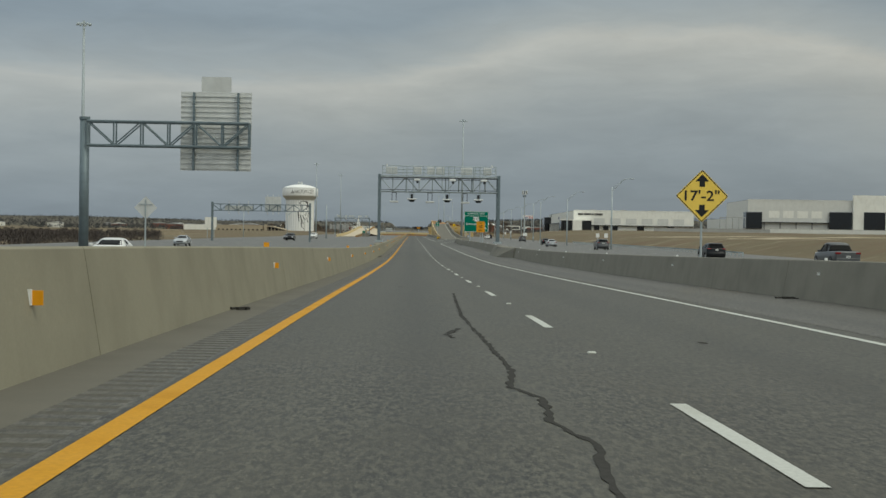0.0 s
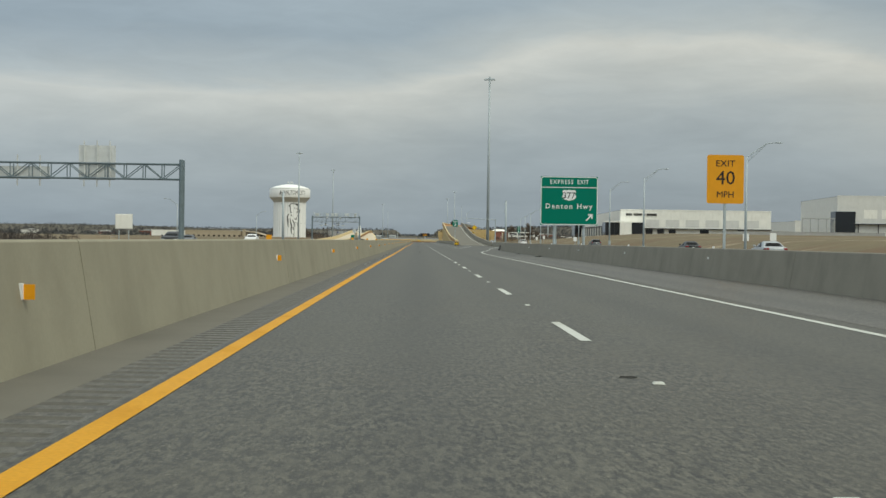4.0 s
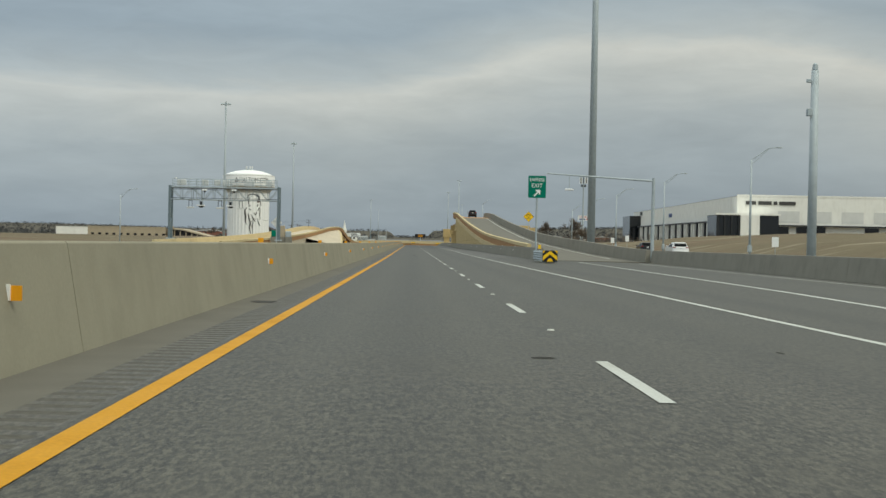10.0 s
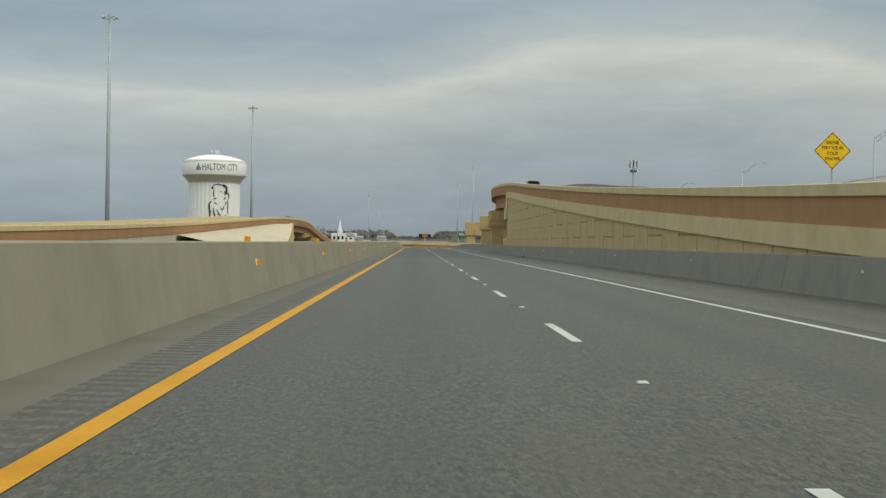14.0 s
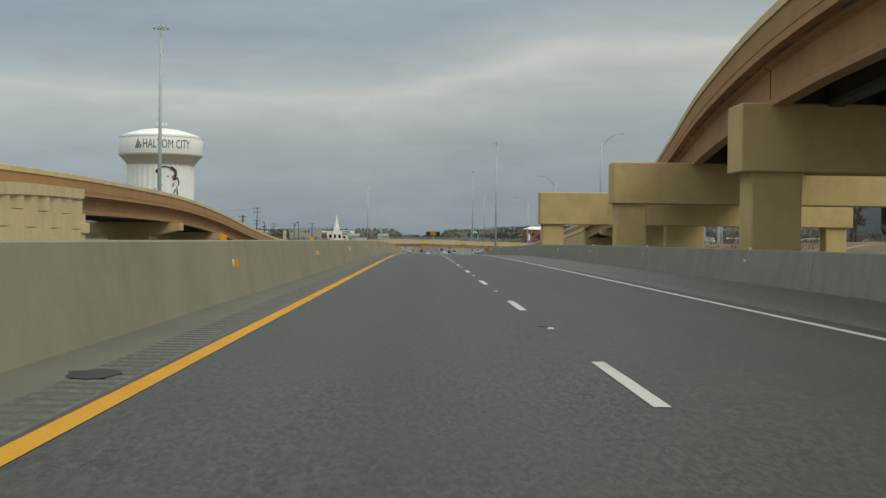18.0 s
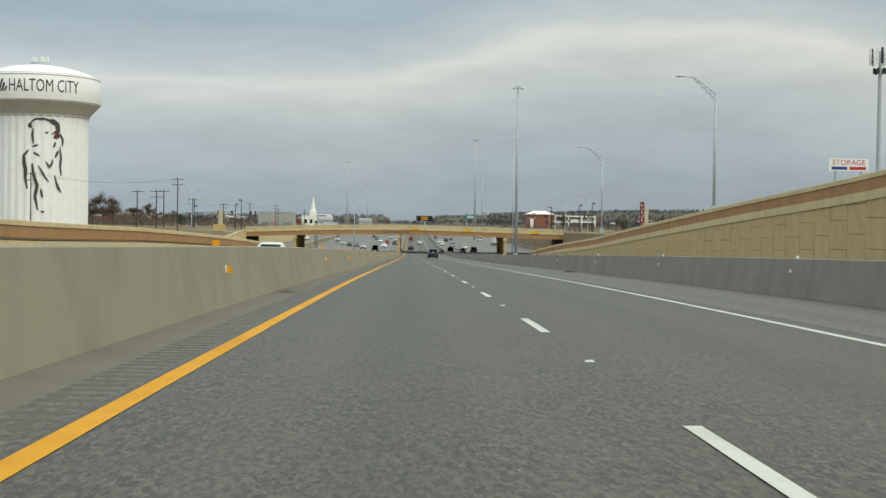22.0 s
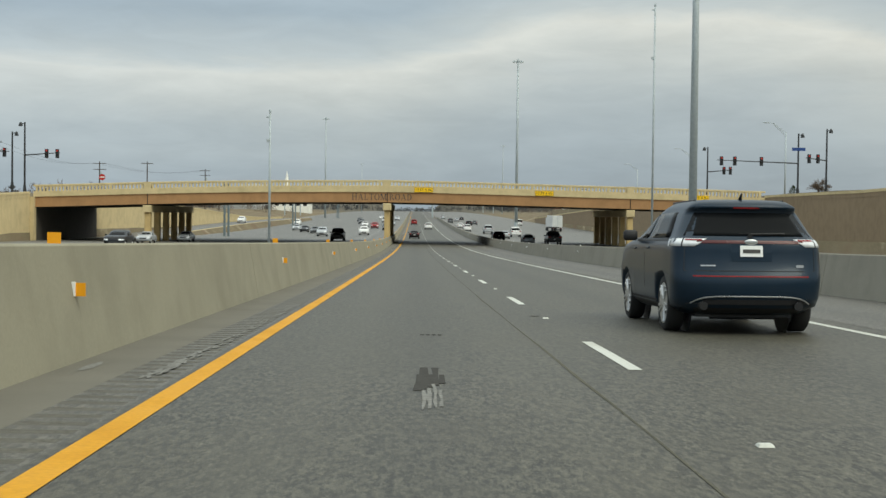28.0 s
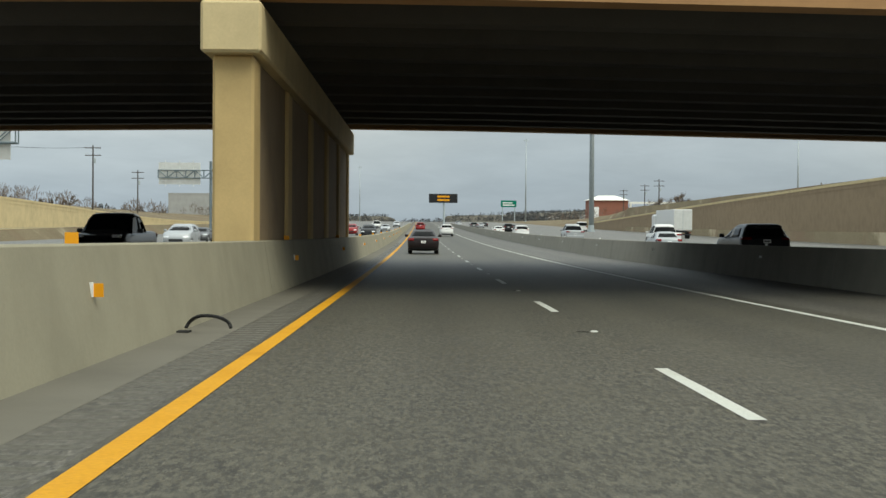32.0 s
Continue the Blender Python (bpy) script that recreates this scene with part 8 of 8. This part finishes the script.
# ---- trees ----
def bare_tree(x, y, h, seed, label="bare brown winter tree with fine twigs"):
    rnd = random.Random(seed)
    z = ground_height(x, y)
    ob = thing("tree", label, "tree", x, y, z, group="bare trees")
    trunk, twigs = bmesh.new(), []

    def grow(p, d, length, r, depth):
        q = p + d * length
        rod(p, q, r, r * 0.68, 5 if depth else 7, trunk)
        if depth >= 4:
            for _ in range(7):
                e = (d + Vector((rnd.uniform(-1, 1), rnd.uniform(-1, 1), rnd.uniform(-0.4, 0.9))) * 0.8).normalized()
                a = p + (q - p) * rnd.uniform(0.2, 1)
                b = a + e * length * rnd.uniform(0.8, 2.2)
                n = e.cross(Vector((rnd.uniform(-1, 1), rnd.uniform(-1, 1), rnd.uniform(-1, 1)))).normalized() * 0.055
                twigs.append((a - n, a + n, b))
                c = a + (b - a) * 0.5
                e2 = (e + Vector((rnd.uniform(-1, 1), rnd.uniform(-1, 1), rnd.uniform(-0.5, 1))) * 0.9).normalized()
                twigs.append((c - n * 0.7, c + n * 0.7, c + e2 * length * rnd.uniform(0.6, 1.2)))
            return
        for _ in range(rnd.choice((3, 4))):
            e = (d + Vector((rnd.uniform(-1, 1), rnd.uniform(-1, 1), rnd.uniform(-0.25, 0.6))) * 0.95).normalized()
            grow(q, e, length * rnd.uniform(0.62, 0.85), r * 0.62, depth + 1)

    grow(Vector((0, 0, -0.3)), Vector((0, 0, 1)), h * 0.25, h * 0.022, 0)
    part("trunk", trunk, M_BARK, ob)
    me = bpy.data.meshes.new("crown")
    me.from_pydata([tuple(v) for t in twigs for v in t], [], [(3 * i, 3 * i + 1, 3 * i + 2) for i in range(len(twigs))])
    part_of("crown", me, M_TWIG, ob)
    return ob


t0 = bare_tree(-118, 1285, 12.5, 1)
t1 = bare_tree(-99, 1262, 8.5, 2)
bare_tree(-95.5, 1240, 12.0, 21, "large rounded bare winter tree with dense twigs")
bare_tree(-87, 1246, 8.0, 22)
for i, (x, y, s) in enumerate(((-128, 1310, 0.8), (-98, 1236, 0.95), (-90, 1228, 0.6), (-108, 1300, 0.9), (-92, 1290, 0.7), (-87, 1310, 0.75), (-135, 1270, 0.7), (92, 1700, 1.0), (104, 1730, 0.9), (58, 830, 0.7), (60, 860, 0.8), (66, 880, 0.75), (54, 900, 0.8), (76, 1300, 0.6))):
    c = copy_thing((t0, t1)[i % 2], pose(x, y, ground_height(x, y), 0, 0, 70 * i))
    c.scale = (s, s, s)


def evergreen(x, y, h, seed):
    rnd = random.Random(seed)
    ob = thing("tree", "dark evergreen shrub-like tree with dense small leaves", "tree", x, y, ground_height(x, y), group="evergreen trees")
    part("trunk", rod((0, 0, -0.3), (0, 0, h * 0.5), h * 0.03, h * 0.015, 7), M_BARK, ob)
    verts, faces = [], []
    for _ in range(900):
        a, u, r = rnd.uniform(0, 6.283), rnd.random(), rnd.random() ** 0.4
        z = h * (0.22 + 0.78 * u)
        w = h * 0.36 * math.sin(math.pi * min(1, 0.18 + 0.82 * u)) * (0.8 + 0.3 * math.sin(3 * a + 5 * u))
        p = Vector((w * r * math.cos(a), w * r * math.sin(a), z))
        d = [Vector((rnd.uniform(-1, 1), rnd.uniform(-1, 1), rnd.uniform(-1, 1))).normalized() * h * 0.035 for _ in range(3)]
        n = len(verts)
        verts += [tuple(p + q) for q in d]
        faces.append((n, n + 1, n + 2))
    me = bpy.data.meshes.new("crown")
    me.from_pydata(verts, [], faces)
    part_of("crown", me, M_EVERGREEN, ob)
    return ob


evergreen(-108, 1224, 4.2, 4)
evergreen(-71, 1236, 4.0, 5)
evergreen(84, 1345, 4.5, 6)
evergreen(-59, 1227, 2.6, 7)
evergreen(78, 1236, 5.2, 8)
evergreen(81.5, 1240, 4.6, 9)
ob = thing("wall_shop", "low tan masonry wall beside the column sign", "wall", 70.5, 1226, 6.0, kind="structure")
part("masonry", box(0, 24, 0, 0.5, 0, 3.0), M_TAN, ob)
part("coping", box(-0.1, 24.1, -0.08, 0.58, 3.0, 3.2), M_CREAM, ob)

# winter thickets and far woods
def thicket(name, label, spots, rnd, tall, per, material, width=0.16):
    verts, faces = [], []
    for x, y in spots:
        z = ground_height(x, y)
        h = tall * rnd.uniform(0.6, 1.15)
        for _ in range(per):
            a, r, u = rnd.uniform(0, 6.283), rnd.random() ** 0.6, rnd.random()
            wide = h * 0.5 * math.sin(math.pi * (0.12 + 0.80 * u)) * r
            base = Vector((x + wide * math.cos(a), y + wide * math.sin(a), z + h * u * 0.85 - 0.2))
            tip = base + Vector((math.cos(a) * rnd.uniform(-0.1, 0.5), math.sin(a) * 0.4, rnd.uniform(0.1, 0.8))) * h * 0.32
            n = Vector((rnd.uniform(0.3, 1), rnd.uniform(-0.6, 0.6), rnd.uniform(-0.6, 0.6))).normalized() * h * width
            k = len(verts)
            verts += [tuple(base - n * 0.55), tuple(base + n * 0.55), tuple(tip + n * 0.5), tuple(tip - n * 0.35)]
            faces.append((k, k + 1, k + 2, k + 3))
    me = bpy.data.meshes.new(name)
    me.from_pydata(verts, [], faces)
    return tagged(part_of(name, me, material), label, "trees", kind="stuff")


R = random.Random(9)
spots = [(-q * R.uniform(0.19, 0.40), q) for q in [R.uniform(190, 620) for _ in range(900)]]
thicket("thicket", "dense dark winter thicket below the motorway", [p for p in spots if p[0] < -62], R, 2.7, 70, M_SCRUB, 0.03)
thicket("thicket", "winter scrub beside the frontage road", [(R.uniform(48, 130), R.uniform(820, 1010)) for _ in range(160)], R, 3.2, 70, M_TWIG, 0.02)
thicket("thicket", "winter scrub beyond the road bridge", [(R.uniform(-230, -62), R.uniform(1330, 1800)) for _ in range(300)], R, 4.0, 60, M_TWIG, 0.025)
thicket("thicket", "winter scrub beyond the road bridge", [(R.uniform(62, 260), R.uniform(1380, 2000)) for _ in range(300)], R, 4.0, 60, M_TWIG, 0.025)
thicket("thicket", "brown winter scrub beside the bridge end", [(R.uniform(-120, -74), R.uniform(1236, 1275)) for _ in range(70)], R, 4.2, 80, M_TWIG, 0.02)
spots = []
while len(spots) < 5200:
    y = R.uniform(1500, 4600)
    x = R.uniform(-1, 1) * (0.42 * (y - 900) + 160)
    if abs(x) < 140 and y < 2350 or abs(x) < 60 and y < 2700 or y < 1300 and abs(x) < 500:
        continue
    if R.random() < 0.25 + 0.75 * (noise.noise((x * 0.003, y * 0.003, 8)) > -0.05):
        spots.append((x, y))
spots += [(R.uniform(0.06, 0.4) * (y - 900), y) for y in [R.uniform(2500, 4600) for _ in range(3500)]]
thicket("woodland", "far winter woodland on low hills", spots, R, 6.5, 14, M_HAZYWOOD, 0.14)
spots = [(R.uniform(-2600, -500), R.uniform(-200, 1400)) for _ in range(900)] + [(R.uniform(450, 2200), R.uniform(200, 1500)) for _ in range(500)]
thicket("woodland", "far winter woodland beside the fields", spots, R, 8, 14, M_HAZYWOOD, 0.14)

# far houses and sheds, as small as they look from the road
house0 = None
for i in range(70):
    x, y = R.choice((-1, 1)) * R.uniform(115, 620), R.uniform(1700, 2900)
    if i > 45:
        x, y = R.uniform(240, 700), R.uniform(1000, 1700)
    w, d, h = R.uniform(10, 34), R.uniform(9, 16), R.uniform(3.5, 7)
    wall = R.choice((M_BUILDWHITE, M_BUILDGREY, M_BUILDTAN, M_BRICK, M_BUILDWHITE))
    z = ground_height(x, y)
    ob = thing("house", {M_BUILDWHITE: "small white far building with a low roof", M_BUILDGREY: "small grey far building with a low roof", M_BUILDTAN: "small tan far building with a low roof", M_BRICK: "small brick far building with a low roof"}[wall], "house", x, y, z, R.uniform(-20, 20), group="far houses")
    part("wall", box(0, w, 0, d, -2.5, h), wall, ob)
    part("roof", sweep([(0, -0.5, 0), (0, d + 0.5, 0)], [(-0.6, h), (w / 2, h + w * 0.09), (w + 0.6, h)]), R.choice((M_ROOF, M_BUILDWHITE, M_BUILDGREY)), ob)
    for k in range(int(w / 4.5)):
        part("window", box(1.4 + 4.4 * k, 3.0 + 4.4 * k, -0.06, 0.1, 1.0, 2.6), M_WINDOW, ob)

# ---- wear on the road ----
M_TAR = plain("tar_crack_seal", (0.043, 0.041, 0.037), 0.9, 0, 0.2, 20, spec=0.15)
M_PATCH = plain("dark_asphalt_patch", (0.048, 0.046, 0.042), 0.95, 0, 0.3, 25, spec=0.15)
M_FAINT = plain("faint_tyre_mark", (0.056, 0.053, 0.046), 0.95, 0, 0.25, 25, spec=0.15)
M_JOINT = plain("worn_paving_joint", (0.094, 0.089, 0.070), 0.95, 0, 0.25, 25, spec=0.15)
M_SKID = plain("worn_tyre_mark", (0.070, 0.066, 0.054), 0.95, 0, 0.25, 25, spec=0.15)
M_GRATE = plain("cast_iron_grate", (0.045, 0.04, 0.035), 0.7, 0.4, 0.3, 20)
M_CHALK = plain("pale_scuff", (0.17, 0.168, 0.155), 0.9, 0, 0.3, 20)
RR = random.Random(5)


def ribbon(name, pts, width, material, label, lift=0.004, wander=0.016, step=0.13):
    """A thin wandering strip on the road surface through (x, y) places."""
    bm = bmesh.new()
    rows = []
    for (x0, y0), (x1, y1) in zip(pts, pts[1:]):
        n = max(1, int(math.hypot(x1 - x0, y1 - y0) / step))
        for i in range(n):
            t = i / n
            x, y = x0 + (x1 - x0) * t + RR.uniform(-wander, wander), y0 + (y1 - y0) * t
            L = math.hypot(x1 - x0, y1 - y0)
            nx, ny = (y1 - y0) / L, -(x1 - x0) / L
            w = width * RR.uniform(0.3, 1.15) / 2
            rows.append([bm.verts.new((x + s * nx * w, y + s * ny * w, grade(y) + FALL * x + lift)) for s in (-1, 1)])
    for a, b in zip(rows, rows[1:]):
        bm.faces.new((a[0], a[1], b[1], b[0]))
    bmesh.ops.recalc_face_normals(bm, faces=bm.faces[:])
    return part(name, bm, material, road, label)


def blot(name, x, y, rx, ry, material, label, lift=0.004):
    bm = bmesh.new()
    v = []
    for i in range(14):
        a = 2 * math.pi * i / 14
        k = RR.uniform(0.75, 1.1)
        px, py = x + rx * k * math.cos(a), y + ry * k * math.sin(a)
        v.append(bm.verts.new((px, py, grade(py) + FALL * px + lift)))
    bm.faces.new(v)
    return part(name, bm, material, road, label)


ribbon("crack_seal", [(0.93, 31.8), (0.72, 21.1), (0.78, 15.9), (0.82, 11.8), (0.70, 10.4), (0.88, 9.7), (0.81, 8.4), (0.97, 7.4), (0.89, 6.6), (0.81, 5.2)], 0.07, M_TAR, "wandering tar crack seal")
ribbon("crack_seal", [(0.81, 5.2), (0.9, 2.0), (0.7, -3.0)], 0.07, M_TAR, "wandering tar crack seal")
ribbon("crack_seal", [(0.55, 17.8), (0.36, 16.6), (0.44, 15.8)], 0.1, M_TAR, "wandering tar crack seal")
ribbon("crack_seal", [(0.56, 283.4), (0.33, 279.9), (0.14, 274.3), (0.16, 272.1), (0.30, 271.1), (0.12, 270.3), (0.16, 269.4), (0.2, 268.0), (0.05, 264.0)], 0.07, M_TAR, "wandering tar crack seal")
ribbon("crack_seal", [(0.15, 371.0), (0.12, 357.8), (0.17, 352.8), (0.08, 348.7), (0.08, 346.3), (0.15, 345.0), (0.05, 344.5), (0.09, 343.7), (0.17, 343.0), (0.1, 338.0)], 0.075, M_TAR, "wandering tar crack seal")
ribbon("crack_seal", [(0.33, 496.0), (0.2, 489.0), (0.4, 484.0), (0.5, 481.0)], 0.06, M_TAR, "wandering tar crack seal")
ribbon("crack_seal", [(1.62, 233.5), (1.78, 233.44), (1.83, 233.1), (1.8, 232.75), (1.9, 232.5)], 0.06, M_TAR, "wandering tar crack seal", 0.003)
ribbon("paving_joint", [(1.27, 1210.0), (1.24, 1120.0), (1.2, 1105.0), (1.2, 1080.0), (1.26, 1063.0), (1.2, 1040.0)], 0.028, M_JOINT, "long thin paving joint", 0.0035, 0.006, 1.5)
ribbon("skid_mark", [(-0.58, 1020.0), (-0.6, 1027.0), (-0.52, 1046.0)], 0.06, M_SKID, "dark tyre mark", 0.0035, 0.008, 1.0)
for k in range(5):
    ribbon("scrape", [(-0.09 + 0.048 * k, 1065.0 + 0.13 * k), (-0.08 + 0.048 * k, 1066.2), (-0.08 + 0.048 * k, 1067.3 + 0.1 * (k % 2))], 0.075, M_PATCH, "dark scrape along the lane", 0.0045, 0.003, 0.55)
for k in range(4):
    ribbon("scrape", [(-0.055 + 0.042 * k, 1063.9 + 0.06 * k), (-0.045 + 0.042 * k, 1064.7 + 0.1 * (k % 2)), (-0.05 + 0.042 * k, 1065.3 + 0.2 * (k % 3))], 0.034, M_CHALK, "pale scrape along the lane", 0.006, 0.006, 0.25)
for k in range(4):
    blot("spot", -0.02 + 0.07 * k, 1070.9, 0.03, 0.12, M_PATCH, "")
bm = bmesh.new()
for i in range(150):
    t = RR.random()
    x, y = -2.0 - 0.16 * (1 - t) - 0.10 * RR.random(), 1065.8 + 12 * t ** 1.6 + RR.uniform(-0.3, 0.3)
    v = []
    for q in range(6):
        a, k = math.pi * q / 3, RR.uniform(0.5, 1.2)
        px, py = x + 0.022 * k * math.cos(a), y + 0.12 * k * math.sin(a)
        v.append(bm.verts.new((px, py, grade(py) + FALL * px + 0.0075 + 0.00001 * i)))
    bm.faces.new(v)
part("scuff", bm, M_CHALK, road, "pale scattered scrape on the rumble strip")
blot("scuff", -2.85, 1066.5, 0.06, 0.4, M_CHALK, "pale scrape at the barrier foot")
# drains in the shoulder and dark spots where markers came off
for x, y in ((-2.62, 311.4), (-2.35, 690.4), (-2.45, 935.0), (-2.46, 217.2), (-2.3, 1013.4), (-2.75, 860.5), (-2.6, 398.0), (-2.6, 600.0), (-2.15, 1166.0)):
    g = blot("drain_grate", x, y, 0.24, 0.4, M_GRATE, "dark iron drain grate in the shoulder", 0.006)
blot("patch", 1.32, 387.7, 0.14, 0.12, M_PATCH, "dark patch")
k = -5
while 9.47 + 12.192 * k < 1350:
    y = 9.47 + 12.192 * k + 4.55
    if RR.random() < 0.4:
        blot("marker_spot", 1.85 + RR.uniform(-0.16, 0.02), y + RR.uniform(-0.15, 0.6), 0.09, 0.09, M_TAR, "")
    k += 1
for k in range(22):
    y = RR.uniform(-20, 1300)
    blot("oil_spot", RR.choice((0.0, 3.7)) + RR.uniform(-0.4, 0.4), y, RR.uniform(0.03, 0.1), RR.uniform(0.05, 0.25), M_FAINT, "")

# debris against the barriers
ob = thing("tyre_scrap", "curved black strip of tyre tread on the shoulder", "debris", -2.72, 1220.2, grade(1220.2) + 0.02)
bm = bmesh.new()
for i in range(12):
    a0, a1 = math.pi * (0.08 + 0.84 * i / 12), math.pi * (0.08 + 0.84 * (i + 1) / 12)
    rod((0.27 * math.cos(a0), 0.1 * math.sin(3 * a0), 0.2 * math.sin(a0)), (0.27 * math.cos(a1), 0.1 * math.sin(3 * a1), 0.2 * math.sin(a1)), 0.022, n=5, bm=bm)
part("tread", bm, M_TYRE, ob)
part("flap", box(-0.36, -0.2, -0.1, 0.1, -0.015, 0.02), M_TYRE, ob)
for x, y, s in ((9.5, 33, 0.3), (9.6, 25.5, 0.22), (9.4, 251, 0.3), (9.3, 270, 0.35), (-2.8, 21.5, 0.15), (-2.8, 116, 0.35), (9.3, 640, 0.2), (-2.85, 1000, 0.15), (9.2, 905, 0.3)):
    ob = thing("debris", "dark flattened scrap at the barrier foot", "debris", x, y, grade(y) + FALL * x + 0.01, RR.uniform(0, 90), group="debris")
    bm = bmesh.new()
    for i in range(5):
        box(RR.uniform(-s, s) - 0.06, RR.uniform(-s, s) * 0.2 + s * 0.5, -0.05 + 0.05 * i, 0.02 + 0.05 * i, 0, RR.uniform(0.015, 0.07), bm=bm)
    part("scrap", bm, M_PATCH, ob)
ob = thing("tyre_tread", "torn strip of tyre tread leaning on the barrier", "debris", widen(317) - 0.12, 317, grade(317) + FALL * 10.5)
bm = bmesh.new()
pts = [(-0.22, 0.0, 0.01), (-0.10, 0.03, 0.05), (-0.03, 0.0, 0.22), (0.02, 0.02, 0.42), (0.04, 0.05, 0.60)]
for a, b in zip(pts, pts[1:]):
    rod(a, b, 0.075, 0.065, 6, bm)
part("tread", bm, M_TYRE, ob)
part("loose_flap", box(-0.06, 0.05, -0.22, -0.05, 0.0, 0.03), M_TYRE, ob)
rail = thing("guard_rail", "low galvanised guard rail beside the outer lanes", "guard rail", 40.5, 0, 0)
part("beam", sweep([(0, y, grade(y)) for y in range(160, 331, 10)], [(0, 0.32), (0.04, 0.37), (0, 0.42), (0.04, 0.47), (0, 0.52), (0.07, 0.52), (0.07, 0.32)]), M_STEEL, rail)
for k in range(85):
    y = 160 + 2 * k
    part("rail_post", box(0.08, 0.2, y, y + 0.1, grade(y) - 0.3, grade(y) + 0.5), M_STEEL, rail)
for pts in (((62, 250), (95, 300), (140, 345), (230, 400)), ((75, 420), (110, 450), (165, 480), (250, 500))):
    path = thing("footpath", "pale concrete path across the dry grass", "path", kind="structure")
    st = []
    for (x0, y0), (x1, y1) in zip(pts, pts[1:]):
        st += [(x0 + (x1 - x0) * i / 6, y0 + (y1 - y0) * i / 6) for i in range(6)]
    part("slabs", sweep([(x, y, ground_height(x, y) + 0.15) for x, y in st], [(-1.6, -0.5), (-1.6, 0.05), (1.6, 0.05), (1.6, -0.5)]), M_PALE, path)
